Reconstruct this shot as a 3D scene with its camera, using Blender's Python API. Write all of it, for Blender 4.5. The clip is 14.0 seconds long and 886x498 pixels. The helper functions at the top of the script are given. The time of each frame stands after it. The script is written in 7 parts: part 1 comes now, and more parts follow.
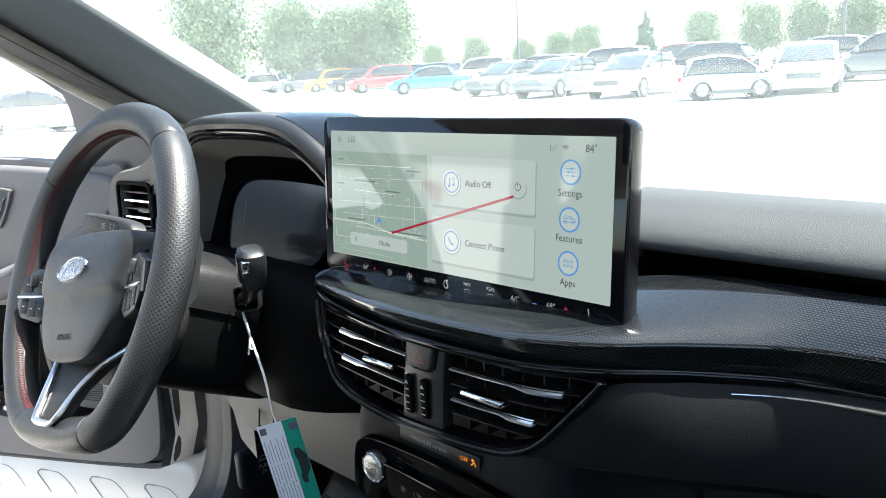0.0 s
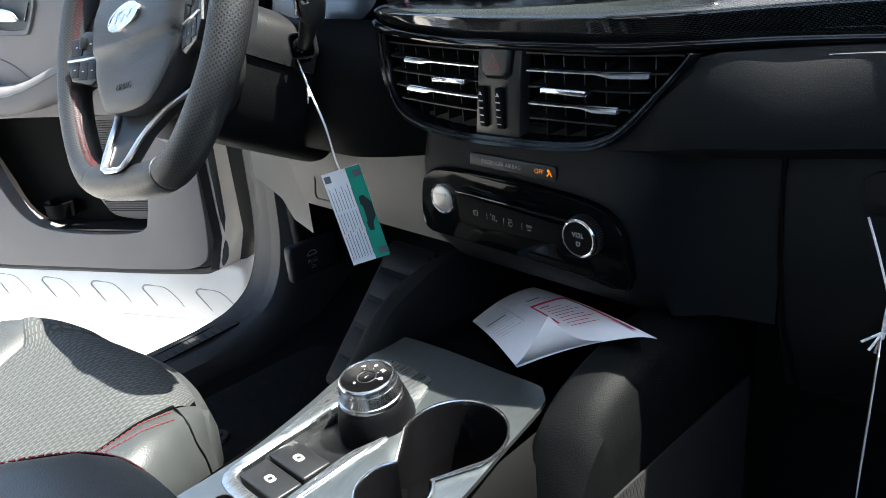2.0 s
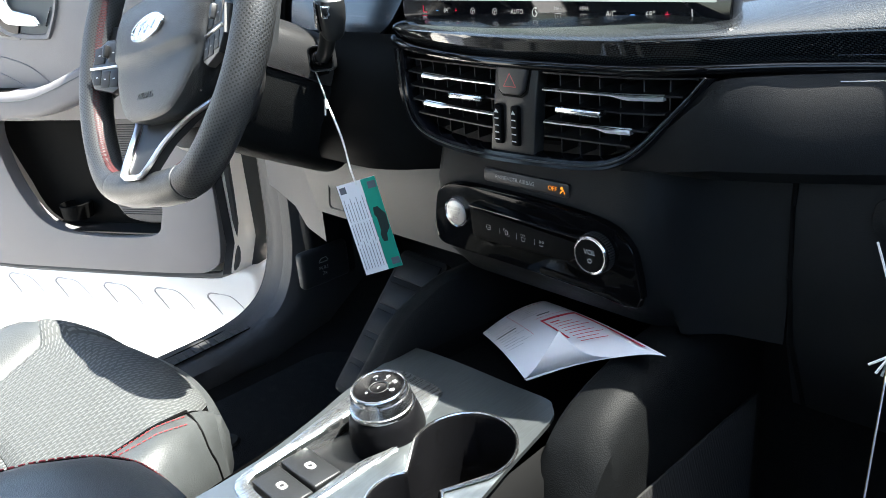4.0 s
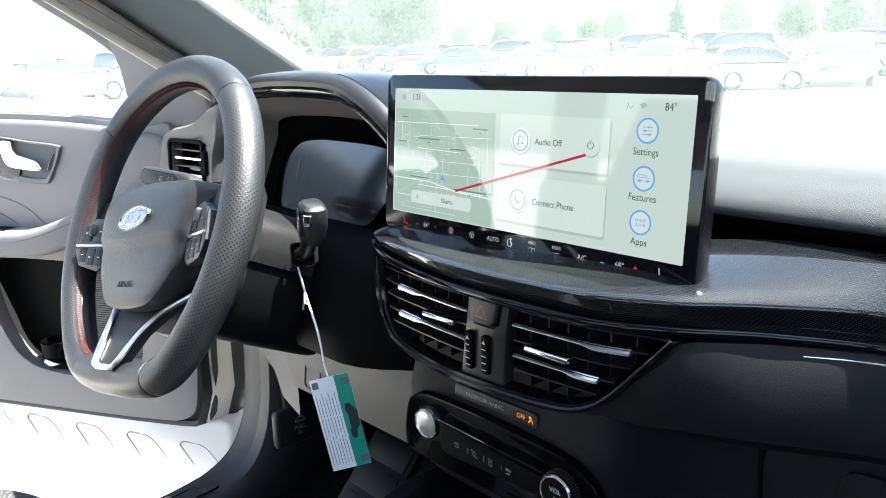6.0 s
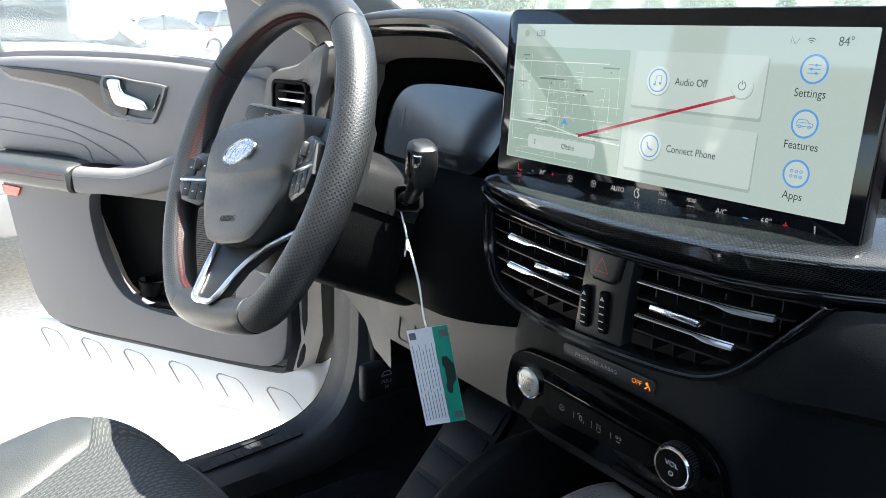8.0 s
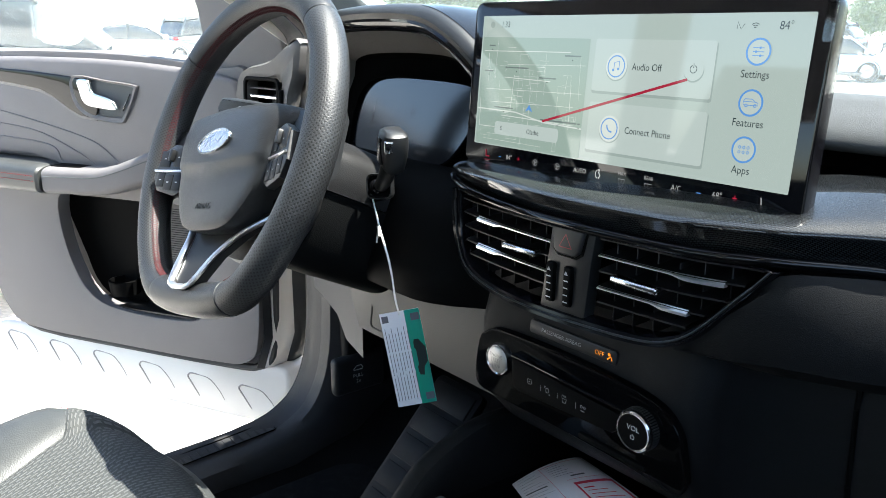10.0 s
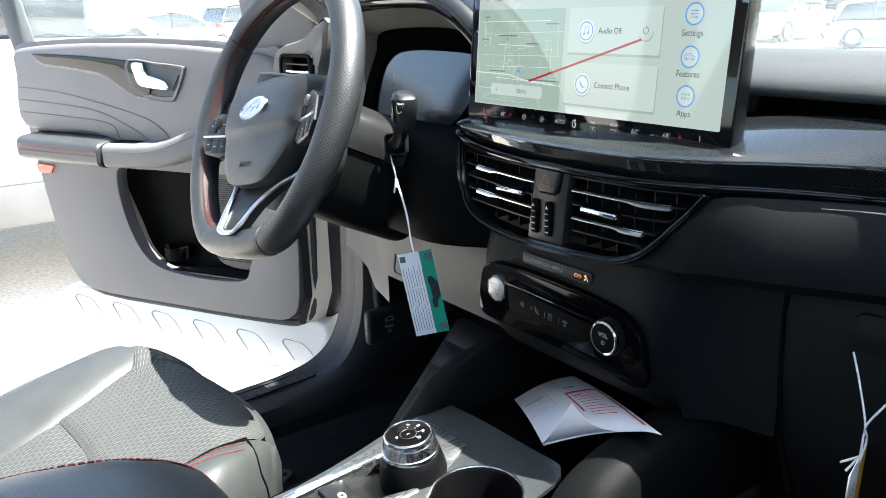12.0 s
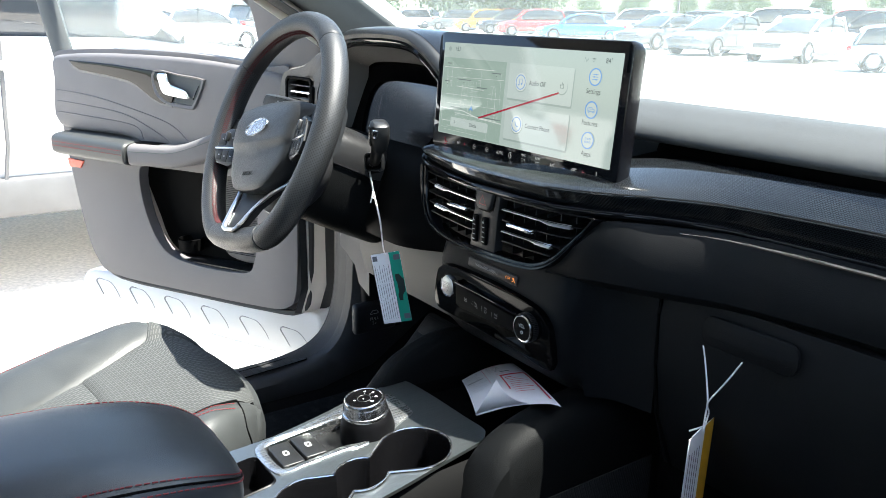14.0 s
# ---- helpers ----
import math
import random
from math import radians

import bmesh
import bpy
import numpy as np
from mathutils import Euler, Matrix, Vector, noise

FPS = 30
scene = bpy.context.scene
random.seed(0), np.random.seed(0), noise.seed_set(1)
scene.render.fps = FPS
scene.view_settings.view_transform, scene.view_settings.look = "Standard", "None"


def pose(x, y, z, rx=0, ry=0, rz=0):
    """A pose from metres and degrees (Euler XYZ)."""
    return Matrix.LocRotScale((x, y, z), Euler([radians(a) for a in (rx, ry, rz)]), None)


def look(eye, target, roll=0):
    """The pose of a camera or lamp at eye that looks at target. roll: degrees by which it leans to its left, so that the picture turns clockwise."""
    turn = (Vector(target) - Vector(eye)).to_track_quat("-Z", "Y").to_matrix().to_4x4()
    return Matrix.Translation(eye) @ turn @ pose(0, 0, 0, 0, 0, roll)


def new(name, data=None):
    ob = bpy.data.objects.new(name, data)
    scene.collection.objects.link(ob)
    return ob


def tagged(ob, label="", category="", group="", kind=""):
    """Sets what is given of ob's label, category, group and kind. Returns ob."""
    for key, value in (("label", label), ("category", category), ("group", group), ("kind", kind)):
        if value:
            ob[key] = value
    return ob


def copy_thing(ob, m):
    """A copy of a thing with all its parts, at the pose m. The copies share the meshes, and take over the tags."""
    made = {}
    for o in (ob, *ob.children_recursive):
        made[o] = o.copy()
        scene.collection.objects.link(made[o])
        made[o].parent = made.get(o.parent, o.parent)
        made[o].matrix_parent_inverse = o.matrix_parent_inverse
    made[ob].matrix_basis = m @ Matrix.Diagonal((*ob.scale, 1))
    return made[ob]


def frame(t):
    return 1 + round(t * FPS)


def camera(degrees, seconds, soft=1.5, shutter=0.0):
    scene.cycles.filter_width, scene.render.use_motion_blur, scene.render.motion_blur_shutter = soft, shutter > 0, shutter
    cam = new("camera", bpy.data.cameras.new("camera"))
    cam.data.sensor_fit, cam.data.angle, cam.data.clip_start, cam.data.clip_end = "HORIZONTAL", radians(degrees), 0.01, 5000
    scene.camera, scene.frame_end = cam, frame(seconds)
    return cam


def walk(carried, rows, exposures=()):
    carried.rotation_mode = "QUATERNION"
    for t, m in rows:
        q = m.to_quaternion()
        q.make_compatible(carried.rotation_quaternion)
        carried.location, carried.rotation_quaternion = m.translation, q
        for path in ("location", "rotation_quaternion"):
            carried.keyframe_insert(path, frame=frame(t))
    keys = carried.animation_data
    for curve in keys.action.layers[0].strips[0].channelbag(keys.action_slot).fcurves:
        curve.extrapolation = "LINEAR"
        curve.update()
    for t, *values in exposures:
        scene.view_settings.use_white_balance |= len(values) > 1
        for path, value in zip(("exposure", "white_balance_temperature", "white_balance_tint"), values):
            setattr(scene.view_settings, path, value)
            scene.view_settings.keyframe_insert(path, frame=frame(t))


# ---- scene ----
cam = camera(58.6, 14.0, 0.8)
PATH = [
    (0, (0.457, -0.463, 1.242), (-0.945, 0.891, 0.793), -3.5),
    (0.5, (0.443, -0.48, 1.227), (-0.929, 0.892, 0.743), -4.3),
    (1, (0.435, -0.495, 1.19), (-0.933, 0.86, 0.649), -3.1),
    (1.5, (0.435, -0.514, 1.148), (-0.942, 0.775, 0.484), -4.5),
    (2, (0.438, -0.53, 1.125), (-0.928, 0.711, 0.353), -6.0),
    (4.5, (0.442, -0.538, 1.145), (-0.947, 0.7, 0.412), -4.6),
    (5, (0.451, -0.526, 1.183), (-0.957, 0.75, 0.557), -3.6),
    (5.5, (0.448, -0.516, 1.21), (-0.969, 0.791, 0.677), -2.4),
    (6, (0.436, -0.497, 1.224), (-0.994, 0.813, 0.733), -1.7),
    (6.5, (0.405, -0.494, 1.219), (-1.098, 0.724, 0.711), -1.5),
    (7, (0.406, -0.497, 1.215), (-1.169, 0.626, 0.707), -1.1),
    (7.5, (0.39, -0.494, 1.203), (-1.177, 0.62, 0.654), -0.4),
    (10, (0.416, -0.516, 1.177), (-1.088, 0.689, 0.64), 0.3),
    (10.5, (0.478, -0.535, 1.168), (-1.044, 0.638, 0.612), -0.2),
    (11, (0.519, -0.543, 1.162), (-1.003, 0.618, 0.583), -1.3),
    (11.5, (0.532, -0.55, 1.161), (-0.999, 0.595, 0.572), -1.7),
    (12, (0.543, -0.565, 1.173), (-1.016, 0.543, 0.59), -1.6),
    (12.5, (0.563, -0.576, 1.186), (-1.001, 0.532, 0.616), -1.0),
    (13, (0.616, -0.589, 1.206), (-0.959, 0.501, 0.629), -0.7),
    (13.5, (0.673, -0.606, 1.222), (-0.907, 0.477, 0.647), 0.1),
    (14, (0.727, -0.611, 1.225), (-0.855, 0.47, 0.653), 0.8),
]
walk(cam, [(t, look(eye, target, roll)) for t, eye, target, roll in PATH], [(t, e, 6450, 6) for t, e in ((0.0, 2.12), (1.0, 2.18), (2.0, 2.28), (4.5, 2.82), (5.5, 2.78), (6.0, 2.6), (7.0, 2.40), (10.0, 2.22), (11.0, 2.3), (12.0, 2.45), (13.0, 2.3), (14.0, 2.2))])

world = bpy.data.worlds.new("sky")
scene.world = world
world.use_nodes = True
wn = world.node_tree.nodes
sky = wn.new("ShaderNodeTexSky")
sky.sky_type, sky.sun_disc = "NISHITA", False
SUN_DIR = Vector((0.32, 0.29, 1.0)).normalized()      # towards the sun
sky.sun_elevation = math.asin(SUN_DIR.z)
sky.sun_rotation = math.atan2(SUN_DIR.x, SUN_DIR.y)
sky.air_density, sky.dust_density = 1.0, 1.6
wn["Background"].inputs["Strength"].default_value = 0.15
world.node_tree.links.new(sky.outputs[0], wn["Background"].inputs["Color"])
sun = new("sun", bpy.data.lights.new("sun", "SUN"))
sun.data.energy, sun.data.angle, sun.data.color = 5.0, radians(0.5), (1.0, 0.96, 0.9)
sun.rotation_euler = SUN_DIR.to_track_quat("Z", "Y").to_euler()
sun.location = (0, 0, 30)


# ---- materials ----
def material(name, color, rough=0.6, metal=0.0, grain=0.0, grain_scale=900.0, vary=0.15, vary_scale=9.0, coat=0.0, emit=None, spec=0.5, stretch=None):
    """A surface with fine bumps (grain), slow changes of tone (vary) and uneven gloss."""
    m = bpy.data.materials.new(name)
    m.use_nodes = True
    n, l = m.node_tree.nodes, m.node_tree.links
    b = n["Principled BSDF"]
    b.inputs["Base Color"].default_value = (*color, 1)
    b.inputs["Roughness"].default_value, b.inputs["Metallic"].default_value = rough, metal
    b.inputs["Coat Weight"].default_value, b.inputs["Coat Roughness"].default_value = coat, 0.04
    b.inputs["Specular IOR Level"].default_value = spec
    if emit:
        b.inputs["Emission Color"].default_value, b.inputs["Emission Strength"].default_value = (*color, 1), emit
    tc = n.new("ShaderNodeTexCoord")
    src = tc.outputs["Object"]
    if stretch:
        mp = n.new("ShaderNodeMapping")
        mp.inputs["Scale"].default_value = stretch
        l.new(src, mp.inputs["Vector"])
        src = mp.outputs["Vector"]
    if vary:
        t = n.new("ShaderNodeTexNoise")
        t.inputs["Scale"].default_value, t.inputs["Detail"].default_value = vary_scale, 1 if stretch else 6
        l.new(src, t.inputs["Vector"])
        r = n.new("ShaderNodeMapRange")
        r.inputs["From Min"].default_value, r.inputs["From Max"].default_value = 0.3, 0.7
        r.inputs["To Min"].default_value, r.inputs["To Max"].default_value = 1 - vary, 1 + vary
        l.new(t.outputs["Fac"], r.inputs["Value"])
        x = n.new("ShaderNodeVectorMath")
        x.operation = "SCALE"
        x.inputs[0].default_value = color
        l.new(r.outputs["Result"], x.inputs["Scale"])
        l.new(x.outputs[0], b.inputs["Base Color"])
        k = n.new("ShaderNodeMath")
        k.operation, k.use_clamp = "MULTIPLY", True
        k.inputs[1].default_value = rough
        l.new(r.outputs["Result"], k.inputs[0])
        l.new(k.outputs[0], b.inputs["Roughness"])
    if grain:
        g = n.new("ShaderNodeTexVoronoi" if not stretch else "ShaderNodeTexNoise")
        g.inputs["Scale"].default_value = grain_scale
        if stretch:
            g.inputs["Detail"].default_value = 1
        l.new(src, g.inputs["Vector"])
        u = n.new("ShaderNodeBump")
        u.inputs["Strength"].default_value, u.inputs["Distance"].default_value = grain, 0.0006
        l.new(g.outputs[0], u.inputs["Height"])
        l.new(u.outputs["Normal"], b.inputs["Normal"])
    return m


def nodes_of(m):
    return m.node_tree.nodes, m.node_tree.links, m.node_tree.nodes["Principled BSDF"]


def math_node(n, l, op, a, b=None):
    k = n.new("ShaderNodeMath")
    k.operation = op
    for i, v in enumerate((a, b)):
        if v is None:
            continue
        if isinstance(v, (int, float)):
            k.inputs[i].default_value = v
        else:
            l.new(v, k.inputs[i])
    return k.outputs[0]


def dotted(name, color, hole, step, size, rough, depth):
    """Leather with rows of punched holes, laid out in metres on the surface."""
    m = material(name, color, rough, grain=0.25, grain_scale=1400, vary=0.12)
    n, l, b = nodes_of(m)
    uv = n.new("ShaderNodeUVMap")
    sep = n.new("ShaderNodeSeparateXYZ")
    l.new(uv.outputs[0], sep.inputs[0])
    u = math_node(n, l, "DIVIDE", sep.outputs[0], step)
    v = math_node(n, l, "DIVIDE", sep.outputs[1], step * 0.5)
    row = math_node(n, l, "FLOOR", v)
    u = math_node(n, l, "ADD", u, math_node(n, l, "MULTIPLY", row, 0.5))
    du = math_node(n, l, "SUBTRACT", math_node(n, l, "FRACT", u), 0.5)
    dv = math_node(n, l, "MULTIPLY", math_node(n, l, "SUBTRACT", math_node(n, l, "FRACT", v), 0.5), 0.5)
    d = math_node(n, l, "SQRT", math_node(n, l, "ADD", math_node(n, l, "POWER", du, 2.0), math_node(n, l, "POWER", dv, 2.0)))
    r = n.new("ShaderNodeMapRange")
    r.inputs["From Min"].default_value, r.inputs["From Max"].default_value = size * 0.7, size
    l.new(d, r.inputs["Value"])
    mix = n.new("ShaderNodeMix")
    mix.data_type = "RGBA"
    l.new(r.outputs["Result"], mix.inputs["Factor"])
    mix.inputs["A"].default_value = (*hole, 1)
    mix.inputs["B"].default_value = (*color, 1)
    l.new(mix.outputs["Result"], b.inputs["Base Color"])
    bump = n.new("ShaderNodeBump")
    bump.inputs["Strength"].default_value, bump.inputs["Distance"].default_value = depth, 0.001
    l.new(r.outputs["Result"], bump.inputs["Height"])
    for old in list(b.inputs["Normal"].links):
        l.new(old.from_socket, bump.inputs["Normal"])
    l.new(bump.outputs["Normal"], b.inputs["Normal"])
    return m


def woven(name, dark, light, width, height, gap, rough, turned=False):
    """Cloth or fibre of short dashes in offset rows, in metres on the surface."""
    m = material(name, dark, rough, grain=0.3, grain_scale=1800, vary=0.0)
    n, l, b = nodes_of(m)
    uv = n.new("ShaderNodeUVMap")
    t = n.new("ShaderNodeTexBrick")
    t.inputs["Scale"].default_value = 1.0
    t.inputs["Brick Width"].default_value, t.inputs["Row Height"].default_value = width, height
    t.inputs["Mortar Size"].default_value, t.inputs["Mortar Smooth"].default_value = gap, 0.4
    t.inputs["Color1"].default_value = (*light, 1)
    t.inputs["Color2"].default_value = (*[c * 0.8 for c in light], 1)
    t.inputs["Mortar"].default_value = (*dark, 1)
    if turned:
        sp, cb = n.new("ShaderNodeSeparateXYZ"), n.new("ShaderNodeCombineXYZ")
        l.new(uv.outputs[0], sp.inputs[0])
        l.new(sp.outputs[0], cb.inputs[1])
        l.new(sp.outputs[1], cb.inputs[0])
        l.new(cb.outputs[0], t.inputs["Vector"])
    else:
        l.new(uv.outputs[0], t.inputs["Vector"])
    l.new(t.outputs["Color"], b.inputs["Base Color"])
    bump = n.new("ShaderNodeBump")
    bump.invert = True
    bump.inputs["Strength"].default_value, bump.inputs["Distance"].default_value = 0.6, 0.0012
    l.new(t.outputs["Fac"], bump.inputs["Height"])
    for old in list(b.inputs["Normal"].links):
        l.new(old.from_socket, bump.inputs["Normal"])
    l.new(bump.outputs["Normal"], b.inputs["Normal"])
    return m


def glass(name, tint=(1, 1, 1), gloss=0.06, dust_haze=0.0):
    m = bpy.data.materials.new(name)
    m.use_nodes = True
    n, l = m.node_tree.nodes, m.node_tree.links
    n.remove(n["Principled BSDF"])
    a, b, x = n.new("ShaderNodeBsdfTransparent"), n.new("ShaderNodeBsdfGlossy"), n.new("ShaderNodeMixShader")
    a.inputs["Color"].default_value = (*tint, 1)
    b.inputs["Roughness"].default_value = 0.02
    f = n.new("ShaderNodeLayerWeight")
    f.inputs["Blend"].default_value = 0.5
    l.new(math_node(n, l, "ADD", math_node(n, l, "MULTIPLY", math_node(n, l, "POWER", f.outputs["Facing"], 5.0), 0.6), gloss * 0.5), x.inputs[0])
    l.new(a.outputs[0], x.inputs[1])
    l.new(b.outputs[0], x.inputs[2])
    last = x.outputs[0]
    if dust_haze:
        # dust film and specks; the pale film also imitates the glare-washed view
        t, y = n.new("ShaderNodeBsdfTranslucent"), n.new("ShaderNodeMixShader")
        t.inputs["Color"].default_value = (0.80, 0.88, 0.88, 1)
        tc, ns = n.new("ShaderNodeTexCoord"), n.new("ShaderNodeTexNoise")
        ns.inputs["Scale"].default_value, ns.inputs["Detail"].default_value = 14.0, 8
        l.new(tc.outputs["Object"], ns.inputs["Vector"])
        sp, mr = n.new("ShaderNodeTexNoise"), n.new("ShaderNodeMapRange")
        sp.inputs["Scale"].default_value, sp.inputs["Detail"].default_value = 95.0, 3
        mr.inputs["From Min"].default_value, mr.inputs["From Max"].default_value = 0.69, 0.76
        mr.inputs["To Max"].default_value = 0.22
        l.new(tc.outputs["Object"], sp.inputs["Vector"])
        l.new(sp.outputs[0], mr.inputs["Value"])
        film_ = math_node(n, l, "MULTIPLY", math_node(n, l, "ADD", ns.outputs[0], 0.5), dust_haze)
        l.new(math_node(n, l, "ADD", film_, mr.outputs["Result"]), y.inputs[0])
        l.new(last, y.inputs[1])
        l.new(t.outputs[0], y.inputs[2])
        last = y.outputs[0]
    l.new(last, n["Material Output"].inputs["Surface"])
    return m


PAD = material("grained dash skin", (0.058, 0.062, 0.063), 0.62, grain=0.75, grain_scale=1700, vary=0.08, spec=0.28)
SOFT = material("soft black plastic", (0.0074, 0.0077, 0.0081), 0.5, grain=0.25, grain_scale=1500, spec=0.13)
SILLGREY = material("dark grey sill plastic", (0.026, 0.026, 0.027), 0.5, grain=0.3, grain_scale=1200, spec=0.35)
SATIN = material("satin black plastic", (0.012, 0.0125, 0.013), 0.38, grain=0.12, grain_scale=1200, spec=0.4)
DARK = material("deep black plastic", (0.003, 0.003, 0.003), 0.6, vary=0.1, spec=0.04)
GLOSS = material("piano black", (0.003, 0.003, 0.0035), 0.06, vary=0.05, spec=0.30)
PANELBLACK = material("smoked panel black", (0.002, 0.002, 0.0022), 0.05, vary=0.05, spec=0.10)
DIALBLACK = material("satin dial black", (0.004, 0.004, 0.0045), 0.4, grain=0.1, grain_scale=1500, spec=0.09)
CARD = material("grey door trim", (0.135, 0.128, 0.128), 0.6, grain=0.4, grain_scale=800, vary=0.06)
CARDSOFT = material("grey door leatherette", (0.135, 0.128, 0.13), 0.5, grain=0.35, grain_scale=600, vary=0.08)
KNEE = material("grey lower panel", (0.085, 0.079, 0.073), 0.6, grain=0.35, grain_scale=800, vary=0.06)
LEATHER = material("black leather", (0.018, 0.0187, 0.0195), 0.42, grain=0.35, grain_scale=1000, vary=0.12, spec=0.4)
WINGSKIN = material("black console leatherette", (0.0042, 0.0046, 0.0048), 0.55, grain=0.35, grain_scale=1000, vary=0.12, spec=0.08)
PERF = dotted("perforated leather", (0.024, 0.025, 0.026), (0.001, 0.001, 0.001), 0.0046, 0.23, 0.46, 0.2)
BOLSTER = material("black bolster leatherette", (0.037, 0.040, 0.040), 0.45, grain=0.3, grain_scale=600, vary=0.12, vary_scale=25)
CLOTH = woven("dashed seat cloth", (0.036, 0.0385, 0.038), (0.090, 0.095, 0.093), 0.0125, 0.0054, 0.0020, 0.75, True)
CARBON = woven("carbon weave", (0.002, 0.002, 0.003), (0.016, 0.019, 0.020), 0.0026, 0.0018, 0.0005, 0.35)
nodes_of(CARBON)[2].inputs["Coat Weight"].default_value = 1.0
nodes_of(CARBON)[2].inputs["Specular IOR Level"].default_value = 0.04
nodes_of(CARBON)[2].inputs["Coat Roughness"].default_value = 0.05
SURROUND = material("dark glossy trim", (0.004, 0.004, 0.005), 0.14, vary=0.05, spec=0.18)
CHROME = material("satin chrome", (0.78, 0.78, 0.78), 0.16, 1.0, vary=0.05)
BRUSHED = material("brushed silver", (0.20, 0.22, 0.225), 0.34, 0.92, grain=0.03, grain_scale=2.5, vary=0.09, vary_scale=1.2, stretch=(1300, 5, 1300))
SILVERTRIM = material("bright console trim", (0.62, 0.62, 0.62), 0.22, 1.0, vary=0.1, vary_scale=30)
RED = material("red thread", (0.20, 0.018, 0.022), 0.75, vary=0.2, vary_scale=400)
WHEELRED = material("dark red wheel thread", (0.055, 0.0035, 0.006), 0.8, vary=0.2, vary_scale=400)
PAINT = material("white car paint", (0.74, 0.70, 0.64), 0.25, vary=0.03, coat=0.7)
JAMB = material("silver white jamb paint", (0.58, 0.54, 0.49), 0.3, 0.2, vary=0.04, coat=0.5)
RUBBER = material("black rubber seal", (0.012, 0.012, 0.012), 0.55, vary=0.1)
CARPET = material("black carpet", (0.006, 0.006, 0.006), 0.95, spec=0.1, grain=1.0, grain_scale=700, vary=0.3, vary_scale=60)
LINER = material("grey headliner", (0.35, 0.34, 0.33), 0.9, grain=0.4, grain_scale=700, vary=0.05)
PILLAR = material("charcoal pillar cloth", (0.075, 0.083, 0.085), 0.75, grain=0.4, grain_scale=900, vary=0.08)
WHITE = material("white print", (0.8, 0.8, 0.8), 0.6, vary=0.05)
PRINT = material("pale grey print", (0.35, 0.35, 0.36), 0.6, vary=0.05)
BLUE = material("blue enamel", (0.62, 0.66, 0.74), 0.25, 0.7, vary=0.1, coat=0.5)
REFLECT = material("red reflector", (0.75, 0.12, 0.07), 0.25, vary=0.1, vary_scale=150)
THREAD = material("white string", (0.75, 0.74, 0.72), 0.8, vary=0.15, vary_scale=500)
GREEN = material("green tag print", (0.0, 0.28, 0.19), 0.5, vary=0.04)
PAPER = material("white paper", (0.78, 0.77, 0.80), 0.8, vary=0.03)
INKRED = material("red ink", (0.6, 0.03, 0.07), 0.7, vary=0.1)
INK = material("grey ink", (0.12, 0.12, 0.14), 0.8, vary=0.1)
# the door glass film is a painted haze that whitens the overexposed view
WINDOW = glass("hazed door glass", (0.93, 0.96, 0.95), 0.05, 0.05)
SCREENGLASS = glass("dusty hazed windscreen glass", (0.93, 0.97, 0.96), 0.06, 0.028)


def lit(name, color, strength):
    """A part of a display that gives light, behind a glossy cover."""
    m = material(name, color, 0.05, vary=0.0, emit=strength * 0.56)
    nodes_of(m)[2].inputs["Base Color"].default_value = (0.01, 0.01, 0.01, 1)
    return m


UI = lit("display pale green", (0.56, 0.66, 0.62), 0.30)
UICARD = lit("display card", (0.62, 0.71, 0.68), 0.31)
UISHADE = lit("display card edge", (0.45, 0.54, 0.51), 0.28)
UIMAP = lit("display map green", (0.44, 0.57, 0.50), 0.28)
UIROAD = lit("display map road", (0.75, 0.8, 0.76), 0.33)
UITEXT = lit("display dark text", (0.06, 0.08, 0.09), 0.25)
UIBLUE = lit("display blue", (0.12, 0.33, 0.75), 0.35)
UIRED = lit("display red line", (0.50, 0.02, 0.06), 0.30)
UIWHITE = lit("display white icon", (0.6, 0.6, 0.6), 0.24)
UIGREY = lit("display map lettering", (0.22, 0.28, 0.27), 0.27)
UIFAINT = lit("display faint mark", (0.12, 0.12, 0.14), 0.2)
UIDIM = lit("display dim icon", (0.35, 0.35, 0.36), 0.3)
AMBER = lit("amber lamp", (1.0, 0.30, 0.02), 0.45)


# ---- shapes ----
def smooth_line(pts, n=8, closed=False):
    """A curve through the points (Catmull-Rom)."""
    p = [Vector(q) for q in pts]
    k = len(p)
    out = []
    for i in range(k if closed else k - 1):
        a, b, c, d = (p[(i + j) % k] if closed else p[min(max(i + j, 0), k - 1)] for j in (-1, 0, 1, 2))
        for s in range(n):
            t = s / n
            out.append(0.5 * ((2 * b) + (c - a) * t + (2 * a - 5 * b + 4 * c - d) * t * t + (3 * b - a - 3 * c + d) * t ** 3))
    if not closed:
        out.append(p[-1])
    return out


def rrect(w, h, r, n=5):
    """A rounded rectangle round the origin, counter-clockwise, in the xy plane."""
    out = []
    for cx, cy, a0 in ((w / 2 - r, h / 2 - r, 0), (-w / 2 + r, h / 2 - r, 90), (-w / 2 + r, -h / 2 + r, 180), (w / 2 - r, -h / 2 + r, 270)):
        for i in range(n + 1):
            a = radians(a0 + 90 * i / n)
            out.append((cx + r * math.cos(a), cy + r * math.sin(a)))
    return out


def mesh_box(c, s, bevel=0.003, seg=2, m=None):
    bm = bmesh.new()
    bmesh.ops.create_cube(bm, size=1, matrix=Matrix.Translation(c) @ Matrix.Diagonal((*s, 1)))
    if bevel:
        bmesh.ops.bevel(bm, geom=bm.edges[:], offset=bevel, segments=seg, profile=0.5, affect="EDGES")
    if m:
        bm.transform(m)
    return bm


